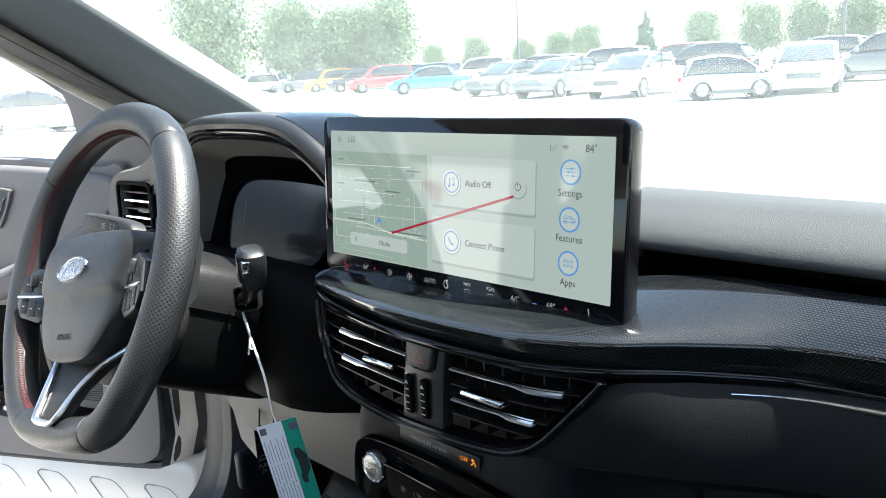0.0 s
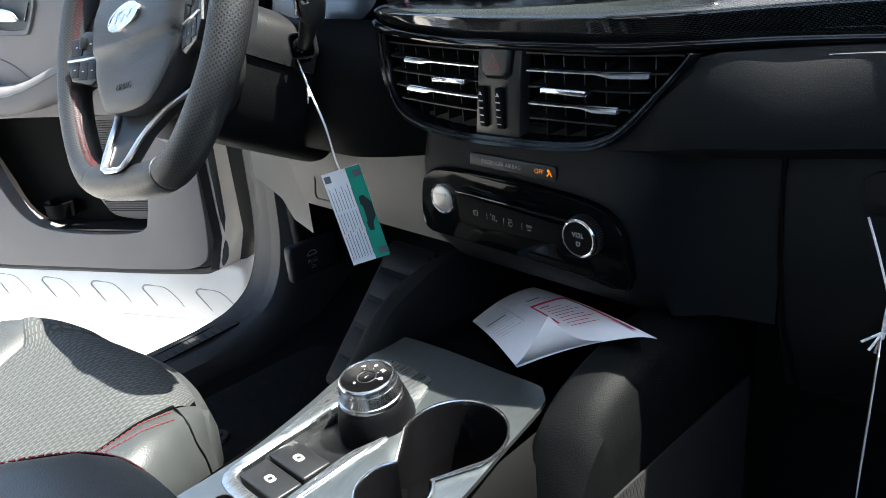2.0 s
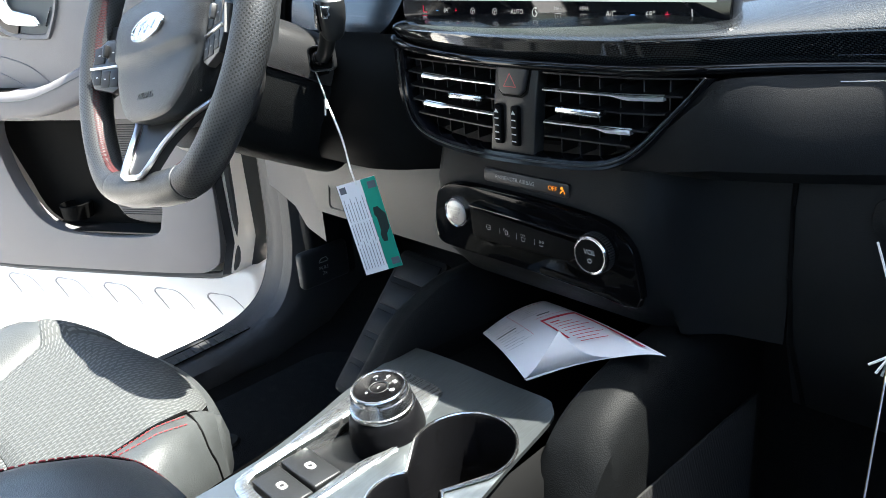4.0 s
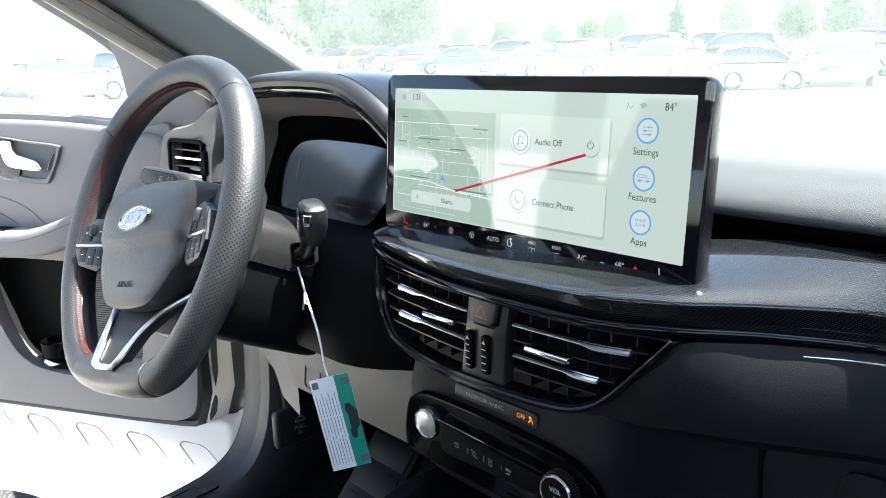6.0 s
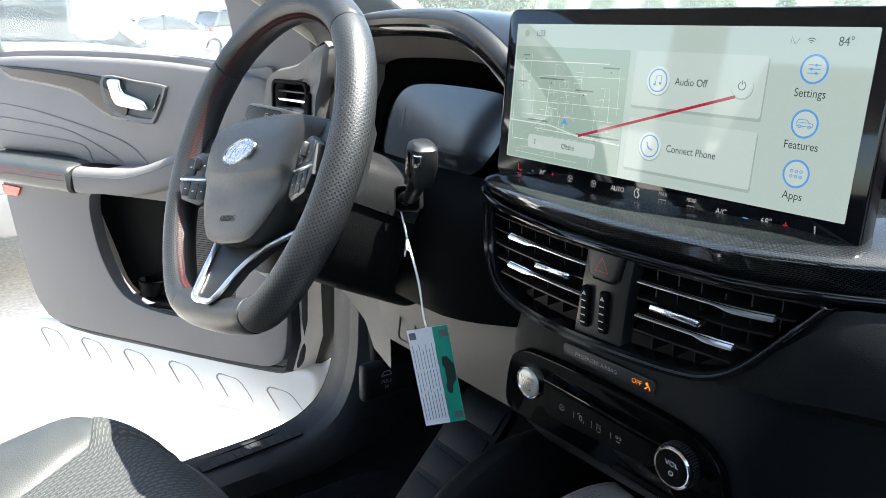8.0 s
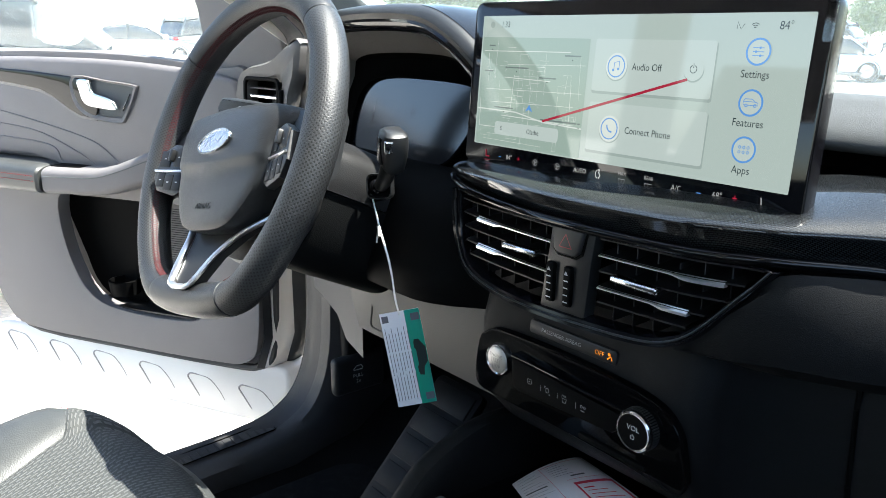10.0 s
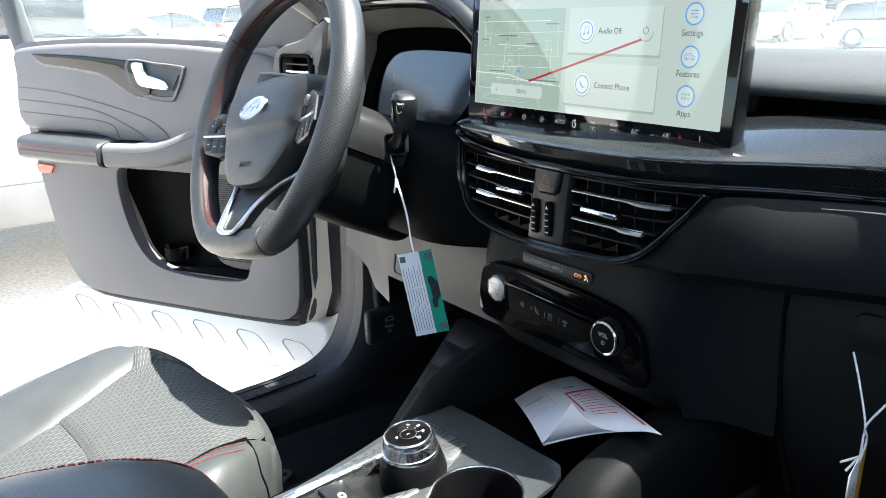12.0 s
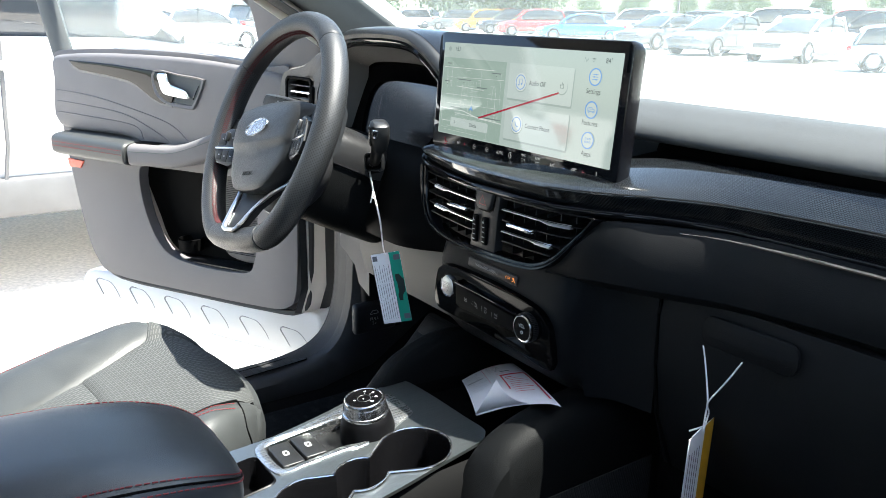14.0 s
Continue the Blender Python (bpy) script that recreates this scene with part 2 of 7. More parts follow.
def mesh_prism(poly, depth, bevel=0.0, seg=2, m=None):
    """The outline poly (xy), standing from z = 0 to depth, with its upper rim rounded."""
    bm = bmesh.new()
    lo = [bm.verts.new((p[0], p[1], 0)) for p in poly]
    hi = [bm.verts.new((p[0], p[1], depth)) for p in poly]
    k = len(poly)
    for i in range(k):
        bm.faces.new((lo[i], lo[(i + 1) % k], hi[(i + 1) % k], hi[i]))
    top = bm.faces.new(hi)
    bm.faces.new(lo[::-1])
    bmesh.ops.recalc_face_normals(bm, faces=bm.faces[:])
    if bevel:
        bmesh.ops.bevel(bm, geom=list(top.edges), offset=bevel, segments=seg, profile=0.5, affect="EDGES")
    if m:
        bm.transform(m)
    return bm


def mesh_frame(outer, inner, depth, m=None, lip=0.0):
    """A ring between two outlines of the same count, from z = 0 to depth; lip lowers its inner edge."""
    bm = bmesh.new()
    k = len(outer)
    rings = [[bm.verts.new((p[0], p[1], z)) for p in q] for q, z in ((outer, 0), (outer, depth * 0.7), ([(o[0] * 0.85 + i[0] * 0.15, o[1] * 0.85 + i[1] * 0.15) for o, i in zip(outer, inner)], depth), ([(o[0] * 0.2 + i[0] * 0.8, o[1] * 0.2 + i[1] * 0.8) for o, i in zip(outer, inner)], depth - lip * 0.5), (inner, depth * 0.7 - lip), (inner, 0))]
    for a, b in zip(rings, rings[1:] + rings[:1]):
        for i in range(k):
            bm.faces.new((a[i], a[(i + 1) % k], b[(i + 1) % k], b[i]))
    bmesh.ops.recalc_face_normals(bm, faces=bm.faces[:])
    if m:
        bm.transform(m)
    return bm


def mesh_loft(rows, closed=False, caps=False, thick=0.0):
    """A skin over rows of points, with its UV in metres; closed: each row is a ring."""
    bm = bmesh.new()
    uv = bm.loops.layers.uv.new("UVMap")
    grid = [[bm.verts.new(p) for p in r] for r in rows]
    k, n = len(grid), len(grid[0])
    mid = n // 2
    us = [0.0]
    for i in range(1, k):
        us.append(us[-1] + (Vector(rows[i][mid]) - Vector(rows[i - 1][mid])).length)
    vs = [[0.0] for r in rows]
    for i, r in enumerate(rows):
        for j in range(1, n + 1):
            vs[i].append(vs[i][-1] + (Vector(r[j % n]) - Vector(r[j - 1])).length)
    for i in range(k - 1):
        for j in range(n if closed else n - 1):
            f = bm.faces.new((grid[i][j], grid[i + 1][j], grid[i + 1][(j + 1) % n], grid[i][(j + 1) % n]))
            for lp, (a, c) in zip(f.loops, ((i, j), (i + 1, j), (i + 1, j + 1), (i, j + 1))):
                lp[uv].uv = (us[a], vs[a][c])
    if caps and closed:
        bm.faces.new(grid[0][::-1])
        bm.faces.new(grid[-1])
    if thick:
        bmesh.ops.recalc_face_normals(bm, faces=bm.faces[:])
        bmesh.ops.solidify(bm, geom=bm.faces[:], thickness=thick)
    bmesh.ops.recalc_face_normals(bm, faces=bm.faces[:])
    return bm


def mesh_tube(path, radius, n=10, closed=False, caps=True, flat=1.0, up=(0, 0, 1), taper=None):
    """A round or flattened bar along a path."""
    path = [Vector(p) for p in path]
    k = len(path)
    rows = []
    for i, p in enumerate(path):
        a, b = (path[i - 1], path[(i + 1) % k]) if closed else (path[max(i - 1, 0)], path[min(i + 1, k - 1)])
        t = (b - a).normalized()
        s = t.cross(Vector(up))
        s = s.normalized() if s.length > 1e-4 else t.orthogonal().normalized()
        w = s.cross(t)
        r = radius * (taper(i / (k - 1)) if taper else 1)
        rows.append([p + s * math.cos(q) * r + w * math.sin(q) * r * flat for q in (2 * math.pi * j / n for j in range(n))])
    if closed:
        rows.append(rows[0])
        bm = mesh_loft(rows, True)
        bmesh.ops.remove_doubles(bm, verts=bm.verts[:], dist=1e-6)
        return bm
    return mesh_loft(rows, True, caps)


def mesh_lathe(profile, n=40, m=None):
    """The profile (radius, height) turned round z."""
    bm = mesh_loft([[(r * math.cos(a), r * math.sin(a), z) for r, z in profile] for a in (2 * math.pi * i / n for i in range(n + 1))])
    bmesh.ops.remove_doubles(bm, verts=bm.verts[:], dist=1e-6)
    bmesh.ops.recalc_face_normals(bm, faces=bm.faces[:])
    if m:
        bm.transform(m)
    return bm


def joined(*bms):
    out = bmesh.new()
    for b in bms:
        me = bpy.data.meshes.new("piece")
        b.to_mesh(me)
        b.free()
        out.from_mesh(me)
        bpy.data.meshes.remove(me)
    return out


BASE = {}


def thing(name, at, label, category, group="", kind=""):
    """A top-level thing: an Empty at its base, which carries its parts."""
    ob = new(name)
    ob.empty_display_size = 0.05
    ob.location = at
    BASE[ob.name] = Matrix.Translation(at)
    return tagged(ob, label, category, group, kind)


def part(name, bm, mat, parent=None, label="", sharp=38, uvless=True):
    """One mesh object under a thing or a part, given in world coordinates."""
    me = bpy.data.meshes.new(name)
    bm.to_mesh(me)
    bm.free()
    me.materials.append(mat)
    me.polygons.foreach_set("use_smooth", [True] * len(me.polygons))
    me.set_sharp_from_angle(angle=radians(sharp))
    return keep(name, me, parent, label)


def keep(name, me, parent, label=""):
    ob = new(name, me)
    if parent:
        ob.parent = parent
        ob.matrix_parent_inverse = BASE.get(parent.name, Matrix()).inverted()
    return tagged(ob, label)


def lettering(name, body, size, m, mat, parent, label="", align="CENTER", depth=0.0, thin=0.010):
    """Words in the built-in font as a flat mesh; m takes the text's xy plane into the world."""
    cu = bpy.data.curves.new(name, "FONT")
    cu.body, cu.size, cu.align_x, cu.align_y, cu.resolution_u, cu.extrude = body, size, align, "CENTER", 3, depth
    cu.offset = -thin * size
    tmp = bpy.data.objects.new(name, cu)
    me = bpy.data.meshes.new_from_object(tmp)
    bpy.data.objects.remove(tmp)
    bpy.data.curves.remove(cu)
    me.transform(m)
    me.materials.clear()
    me.materials.append(mat)
    return keep(name, me, parent, label)


def flat(poly, m, z=0.0):
    """A flat sheet with the outline poly in the plane of m."""
    bm = bmesh.new()
    bm.faces.new([bm.verts.new(m @ Vector((p[0], p[1], z))) for p in poly])
    return bm


def bar(x0, y0, x1, y1):
    return [(x0, y0), (x1, y0), (x1, y1), (x0, y1)]


def stroke(pts, w, m, z=0.0, closed=False):
    """A flat line of width w along points in the plane of m."""
    bm = bmesh.new()
    p = [Vector((q[0], q[1])) for q in pts]
    k = len(p)
    rows = []
    for i in range(k):
        a, b = (p[i - 1], p[(i + 1) % k]) if closed else (p[max(i - 1, 0)], p[min(i + 1, k - 1)])
        d = (b - a).normalized()
        nrm = Vector((-d.y, d.x)) * w / 2
        rows.append([bm.verts.new(m @ Vector((*(p[i] + s * nrm), z))) for s in (1, -1)])
    for a, b in zip(rows, rows[1:] + (rows[:1] if closed else [])):
        bm.faces.new((a[0], a[1], b[1], b[0]))
    return bm


def circle(cx, cy, r, n=28, a0=0, a1=360):
    return [(cx + r * math.cos(radians(a0 + (a1 - a0) * i / n)), cy + r * math.sin(radians(a0 + (a1 - a0) * i / n))) for i in range(n + (a1 - a0 != 360))]


def plane_at(o, x, y):
    """The frame with origin o and the given x and y directions; z comes out of the face."""
    x = Vector(x).normalized()
    z = x.cross(Vector(y)).normalized()
    y = z.cross(x)
    return Matrix.Translation(o) @ Matrix((x, y, z)).transposed().to_4x4()


def lerp_table(rows, x):
    """Smooth value of a short table at x."""
    if x <= rows[0][0]:
        return rows[0][1]
    k = len(rows)
    for i in range(k - 1):
        (a, u), (b, v) = rows[i], rows[i + 1]
        if x <= b:
            d = (v - u) / (b - a)
            d0 = (u - rows[i - 1][1]) / (a - rows[i - 1][0]) if i else d
            d1 = (rows[i + 2][1] - v) / (rows[i + 2][0] - b) if i + 2 < k else d
            m0 = 2 * d * d0 / (d + d0) if d * d0 > 0 else 0.0
            m1 = 2 * d * d1 / (d + d1) if d * d1 > 0 else 0.0
            t, w = (x - a) / (b - a), b - a
            return u + t * (w * m0 + t * (3 * (v - u) - w * (2 * m0 + m1) + t * (2 * (u - v) + w * (m0 + m1))))
    return rows[-1][1]
# ---- ground and car body ----
GROUND = -0.10
CONCRETE = material("pale concrete", (0.66, 0.62, 0.56), 0.85, grain=1.0, grain_scale=45, vary=0.20, vary_scale=48)
bm = bmesh.new()
bmesh.ops.create_grid(bm, x_segments=8, y_segments=8, size=1500)
bm.transform(Matrix.Translation((0, 0, GROUND)))
tagged(part("ground", bm, CONCRETE), "pale sunlit concrete of a car lot", "ground", kind="structure")

# the opening of the driver's door in the body side, as (y, z)
SILL = [(-1.05, 0.475), (-0.6, 0.48), (-0.11, 0.488), (0.0, 0.494), (0.06, 0.508), (0.105, 0.545), (0.132, 0.62), (0.14, 0.75), (0.142, 0.95), (0.13, 1.13)]
RISE = [(0.10, 1.185), (0.0, 1.248), (-0.12, 1.322), (-0.32, 1.45), (-0.48, 1.53), (-0.66, 1.575), (-1.05, 1.585)]


def body_side(side):
    """Sill, hinge post and roof rail round a front door opening; side -1 is the driver's."""
    name = "driver" if side < 0 else "passenger"
    t = thing("body_side", (side * 0.8, 0, 0.45), "white car body side with black sill trim round the open " + name + " doorway", "car body", kind="structure")
    rim = smooth_line([(0, *p) for p in SILL + RISE], 5)

    def band(x0, x1, off0, off1, mat, nm, steps=3, bulge=0.0):
        rows = []
        for i, p in enumerate(rim):
            a, b = rim[max(i - 1, 0)], rim[min(i + 1, len(rim) - 1)]
            d = (b - a).normalized()
            out = Vector((0, d.z, -d.y))
            r = []
            for k in range(steps + 1):
                s = k / steps
                q = p + out * (off0 + (off1 - off0) * s + bulge * math.sin(math.pi * s))
                r.append((side * (x0 + (x1 - x0) * s), q.y, q.z))
            rows.append(r)
        part(nm, mesh_loft(rows, thick=0.002), mat, t)

    band(0.742, 0.792, 0.004, 0.0, SILLGREY, "inner_trim", 4, -0.004)
    band(0.792, 0.806, 0.0, 0.012, RUBBER, "door_seal", 4, -0.006)
    band(0.804, 0.83, 0.012, 0.028, JAMB, "door_jamb", 4, -0.004)
    band(0.83, 0.84, 0.028, 0.055, JAMB, "jamb_step", 2)
    band(0.84, 0.90, 0.055, 0.075, JAMB, "jamb_face", 4, 0.012)
    band(0.90, 0.93, 0.075, 0.16, PAINT, "outer_panel", 5, 0.01)
    # sill cover that runs on up into the kick panel, and its scuff ribs
    rows = []
    for i, p in enumerate(rim):
        if p.z > 1.12:
            break
        a, b = rim[max(i - 1, 0)], rim[i + 1]
        d = (b - a).normalized()
        out = Vector((0, d.z, -d.y))
        k = max(0.0, min(1.0, (p.y + 0.05) / 0.15))
        rows.append([(side * x, *(p + out * o)[1:]) for x, o in ((0.746, 0.003), (0.737, 0.003), (0.722, 0.006), (0.708, 0.014 + 0.01 * k), (0.70, 0.035 + 0.03 * k), (0.695, 0.08 + 0.06 * k), (0.69, 0.13 + 0.2 * k))])
    part("sill_trim", mesh_loft(rows, thick=0.002), SILLGREY, t)
    pm = plane_at((side * 0.757, -0.052, 0.4938), (1, 0, 0.0), (0, 1, 0.055))
    part("scuff_frame", mesh_frame(rrect(0.034, 0.182, 0.005), rrect(0.0315, 0.1795, 0.004), 0.0018, pm), DARK, t)
    for i in range(12):
        part("scuff_rib", mesh_box((0, -0.081 + 0.0147 * i, 0), (0.030, 0.0118, 0.0022), 0.0006, 1, pm), SILLGREY, t)
    # windscreen pillar trim
    rows = []
    for y, z in ((0.34, 1.133), (0.248, 1.193), (0.108, 1.282), (-0.013, 1.362), (-0.2, 1.484), (-0.38, 1.60)):
        a, b = Vector((side * 0.70, y, z)), Vector((side * 0.738, y - 0.072, z - 0.032))
        mid = (a + b) / 2 + Vector((-side * 0.018, -0.012, 0.016))
        q1, q2 = a.lerp(mid, 0.5) + Vector((-side * 0.009, 0, 0.009)), mid.lerp(b, 0.5) + Vector((-side * 0.006, -0.004, 0.003))
        rows.append(smooth_line([a + Vector((side * 0.03, 0.02, 0.0)), a, q1, mid, q2, b, b + Vector((side * 0.03, 0.0, 0.0))], 4))
    part("windscreen_pillar", mesh_loft(rows, thick=0.002), PILLAR, t)
    rows = [[(side * x, y + dy, z + dz) for x, dy, dz in ((0.70, 0.0, 0.0), (0.76, 0.06, 0.02), (0.83, 0.0, 0.02), (0.80, -0.11, -0.05))] for y, z in ((0.62, 0.96), (0.34, 1.133), (0.108, 1.282), (-0.2, 1.484), (-0.38, 1.60))]
    part("outer_pillar", mesh_loft(rows, thick=0.002), PAINT, t)
    # rear half of the side with its window opening
    for nm, c, s in (("rear_lower_side", (side * 0.82, -1.75, 0.72), (0.06, 1.4, 0.72)), ("rear_roof_rail", (side * 0.74, -1.75, 1.57), (0.06, 1.4, 0.10)), ("centre_post", (side * 0.78, -1.10, 1.05), (0.07, 0.14, 1.05)), ("rear_post", (side * 0.77, -2.3, 1.3), (0.07, 0.35, 0.6))):
        part(nm, mesh_box(c, s, 0.02, 3), SATIN, t)
    return t


body_side(-1)
body_side(1)

roof = thing("roof", (0, -1.2, 1.6), "white car roof with grey headliner", "car roof", kind="structure")
part("headliner", mesh_loft([[(x, y - (0.055 + 0.03 * (x / 0.72) ** 2 if y > -0.5 else 0.0), z - 0.05 * (x / 0.7) ** 2) for x in (-0.72, -0.5, -0.25, 0, 0.25, 0.5, 0.72)] for y, z in ((-0.29, 1.530), (-0.38, 1.575), (-0.6, 1.625), (-1.2, 1.64), (-1.9, 1.62), (-2.45, 1.55))], thick=0.015), LINER, roof)
part("roof_panel", mesh_loft([[(x, y - (0.055 + 0.03 * (x / 0.72) ** 2 if y > -0.5 else 0.0), z + 0.035 - 0.05 * (x / 0.7) ** 2) for x in (-0.76, -0.5, -0.25, 0, 0.25, 0.5, 0.76)] for y, z in ((-0.27, 1.525), (-0.38, 1.58), (-0.6, 1.63), (-1.2, 1.65), (-1.9, 1.63), (-2.5, 1.55))], thick=0.004), PAINT, roof)
# visors added out of view; the lowered passenger one shades the armrest
for x, m in ((-0.37, Matrix.Translation((-0.37, -0.45, 1.575)) @ Matrix.Rotation(radians(-12), 4, "X")), (0.37, Matrix.Translation((0.33, -0.27, 1.49)) @ Matrix.Rotation(radians(-35), 4, "X"))):
    part("added_visor", mesh_box((0, 0, 0), (0.44, 0.19, 0.016), 0.007, 3, m), LINER, roof, "grey sun visor, added out of view")
part("tailgate", mesh_box((0, -2.5, 0.75), (1.5, 0.08, 0.75), 0.03, 3), SATIN, roof)

floor = thing("floor", (0, 0, 0.37), "black carpeted car floor", "floor", kind="structure")
part("carpet", mesh_loft([[(x, y, z + (0.05 if abs(x) > 0.68 else 0)) for x in (-0.72, -0.66, -0.4, -0.15, 0, 0.15, 0.4, 0.66, 0.72)] for y, z in ((-2.45, 0.42), (-1.0, 0.41), (-0.6, 0.41), (0.05, 0.40), (0.18, 0.43), (0.45, 0.62), (0.60, 0.95))], thick=0.01), CARPET, floor)
part("mat_anchor", mesh_lathe([(0.0, 0.008), (0.006, 0.008), (0.008, 0.005), (0.016, 0.004), (0.019, 0.0)], 24, Matrix.Translation((-0.529, -0.1365, 0.452))), SATIN, floor, "black round floor mat anchor")
part("floor_mat", mesh_prism(rrect(0.46, 0.62, 0.06), 0.045, 0.006, 2, Matrix.Translation((-0.42, -0.16, 0.405))), CARPET, floor)

bonnet = thing("bonnet", (0, 1.0, 0.9), "white sunlit car bonnet beyond the windscreen", "bonnet", kind="structure")
part("bonnet_panel", mesh_loft([[(x, y, z - 0.05 * (x / 0.8) ** 2 + (0.008 if 0.3 < abs(x) < 0.6 else 0)) for x in (-0.85, -0.7, -0.5, -0.25, 0, 0.25, 0.5, 0.7, 0.85)] for y, z in ((0.72, 0.97), (0.95, 0.965), (1.3, 0.93), (1.55, 0.87), (1.7, 0.76), (1.75, 0.5))], thick=0.004), PAINT, bonnet)
part("scuttle", mesh_loft([[(x, y, z) for x in (-0.8, 0, 0.8)] for y, z in ((0.50, 1.0), (0.60, 0.975), (0.74, 0.955))], thick=0.004), DARK, bonnet)
windscreen = thing("windscreen", (0, 0.5, 1.03), "clear sloping windscreen glass", "windscreen", kind="structure")
w = part("pane", mesh_loft([[(x, y + 0.10 * (1 - (x / 0.72) ** 2), z) for x in (-0.72, -0.5, -0.25, 0, 0.25, 0.5, 0.72)] for y, z in ((0.50, 1.03), (0.10, 1.292), (-0.38, 1.60))], thick=0.004), SCREENGLASS, windscreen)
w.visible_shadow = False

pdoor = thing("passenger_door", (0.80, -0.4, 0.45), "closed passenger door, dark trim", "car door", kind="structure")
part("trim_card", mesh_box((0.815, -0.45, 0.79), (0.05, 1.2, 0.66), 0.015, 3), SATIN, pdoor)
part("outer_skin", mesh_box((0.90, -0.45, 0.76), (0.06, 1.22, 0.76), 0.02, 3), PAINT, pdoor)
# ---- dashboard ----
dash = thing("dashboard", (0, 0.3, 0.75), "black dashboard with grained pad and carbon-look band", "dashboard")

# how far back the front of the dash lies along x
FRONT = [(-0.20, -0.020), (-0.17, -0.042), (-0.12, -0.060), (0.0, -0.072), (0.10, -0.066), (0.16, -0.042), (0.21, -0.006), (0.28, 0.030), (0.42, 0.050), (0.78, 0.075)]


def front(x):
    return lerp_table(FRONT, x)


xs = [0.02 + 0.74 * i / 30 for i in range(31)]
prof = smooth_line([(0, 0.115, 1.098), (0, 0.085, 1.0915), (0, 0.073, 1.0915), (0, 0.067, 1.0945), (0, 0.0665, 1.100), (0, 0.073, 1.109), (0, 0.092, 1.1205), (0, 0.125, 1.130), (0, 0.2, 1.118), (0, 0.35, 1.075), (0, 0.56, 1.0)], 4)
part("upper_pad", mesh_loft([[(x, p.y + 0.02 * x * max(0.0, 1 - p.y / 0.25), p.z) for p in prof] for x in xs]), PAD, dash, "grained charcoal dash pad", sharp=60)
xs = [-0.74 + 0.84 * i / 30 for i in range(31)]
part("upper_cover", mesh_loft([[(x, 0.14, 0.98), (x, 0.14, 1.08), (x, 0.145, 1.112), (x, 0.16, 1.122), (x, 0.2, 1.118), (x, 0.35, 1.075), (x, 0.56, 1.0)] for x in xs]), PAD, dash)
part("dash_core", mesh_box((0.0, 0.27, 0.945), (1.40, 0.26, 0.17), 0.01, 2), DARK, dash)
xs = [0.10 + 0.66 * i / 20 for i in range(21)]
part("slot", mesh_loft([[(x, 0.115 + 0.02 * x, 1.0985), (x, 0.125 + 0.02 * x, 1.085), (x, 0.12 + 0.02 * x, 1.072), (x, 0.07, 1.068)] for x in xs]), DARK, dash)

# the carbon band: its section leans back at the passenger's side and is a shelf under the screen
rows = []
for i in range(81):
    x = -0.192 + 0.952 * i / 80
    f = front(x)
    s = max(0.0, min(1.0, (x - 0.04) / 0.36))
    s = s * s * (3 - 2 * s)
    st = max(0.0, min(1.0, (x + 0.04) / 0.26))
    st = st * st * (3 - 2 * st)
    zl = lerp_table([(-0.19, 1.036), (0.0, 1.030), (0.15, 1.030), (0.3, 1.026), (0.76, 1.020)], x)
    tip = max(0.0, min(1.0, (x + 0.192) / 0.03)) ** 0.5
    top = Vector((x, (f + 0.07) * (1 - st) + (0.064 + 0.03 * x) * st, 1.056 * (1 - st) + 1.081 * st))
    shelf = Vector((x, f + 0.013 - 0.005 * s, 1.0535 * (1 - s) + 1.062 * s))
    zc = 1.0500 * (1 - s) + 1.052 * s
    under = 0.014 * (1 - s) + 0.006 * s
    pts = [top, top.lerp(shelf, 0.25) + Vector((0, 0, 0.0012)), top.lerp(shelf, 0.55) + Vector((0, 0, 0.0012)), top.lerp(shelf, 0.85) + Vector((0, 0, 0.0008)), shelf, Vector((x, f + 0.0075 * (1 - s) + 0.002 * s, zc + 0.002)), Vector((x, f + 0.0050 * (1 - s), zc)), Vector((x, f + 0.0045 * (1 - s) + under * 0.12, zc - 0.003)), Vector((x, f + 0.003 * (1 - s) + under * 0.55, (zc + zl) / 2)), Vector((x, f + under, zl + 0.001)), Vector((x, f + 0.03, zl - 0.004))]
    mid = Vector((x, f + 0.03, 1.042))
    rows.append([mid.lerp(p, 0.35 + 0.65 * tip) for p in pts])
part("carbon_band", mesh_loft(rows), CARBON, dash, "glossy carbon-fibre look trim band", sharp=70)
path = [Vector((x, front(x) + 0.0005, lerp_table([(0.3, 1.026), (0.76, 1.020)], x) - 0.0075)) for x in (0.235 + 0.52 * i / 24 for i in range(25))]
part("chrome_strip", mesh_tube(path, 0.0022, 8, taper=lambda s: 0.3 + 0.7 * min(1, s * 5)), CHROME, dash, "thin chrome strip")
path = [Vector((x, front(x) + 0.011, lerp_table([(-0.19, 1.036), (0.0, 1.030), (0.15, 1.030), (0.3, 1.026), (0.76, 1.020)], x) - 0.001)) for x in (-0.188 + 0.944 * i / 60 for i in range(61))]
part("gloss_edge", mesh_tube(path, 0.0042, 10), GLOSS, dash)

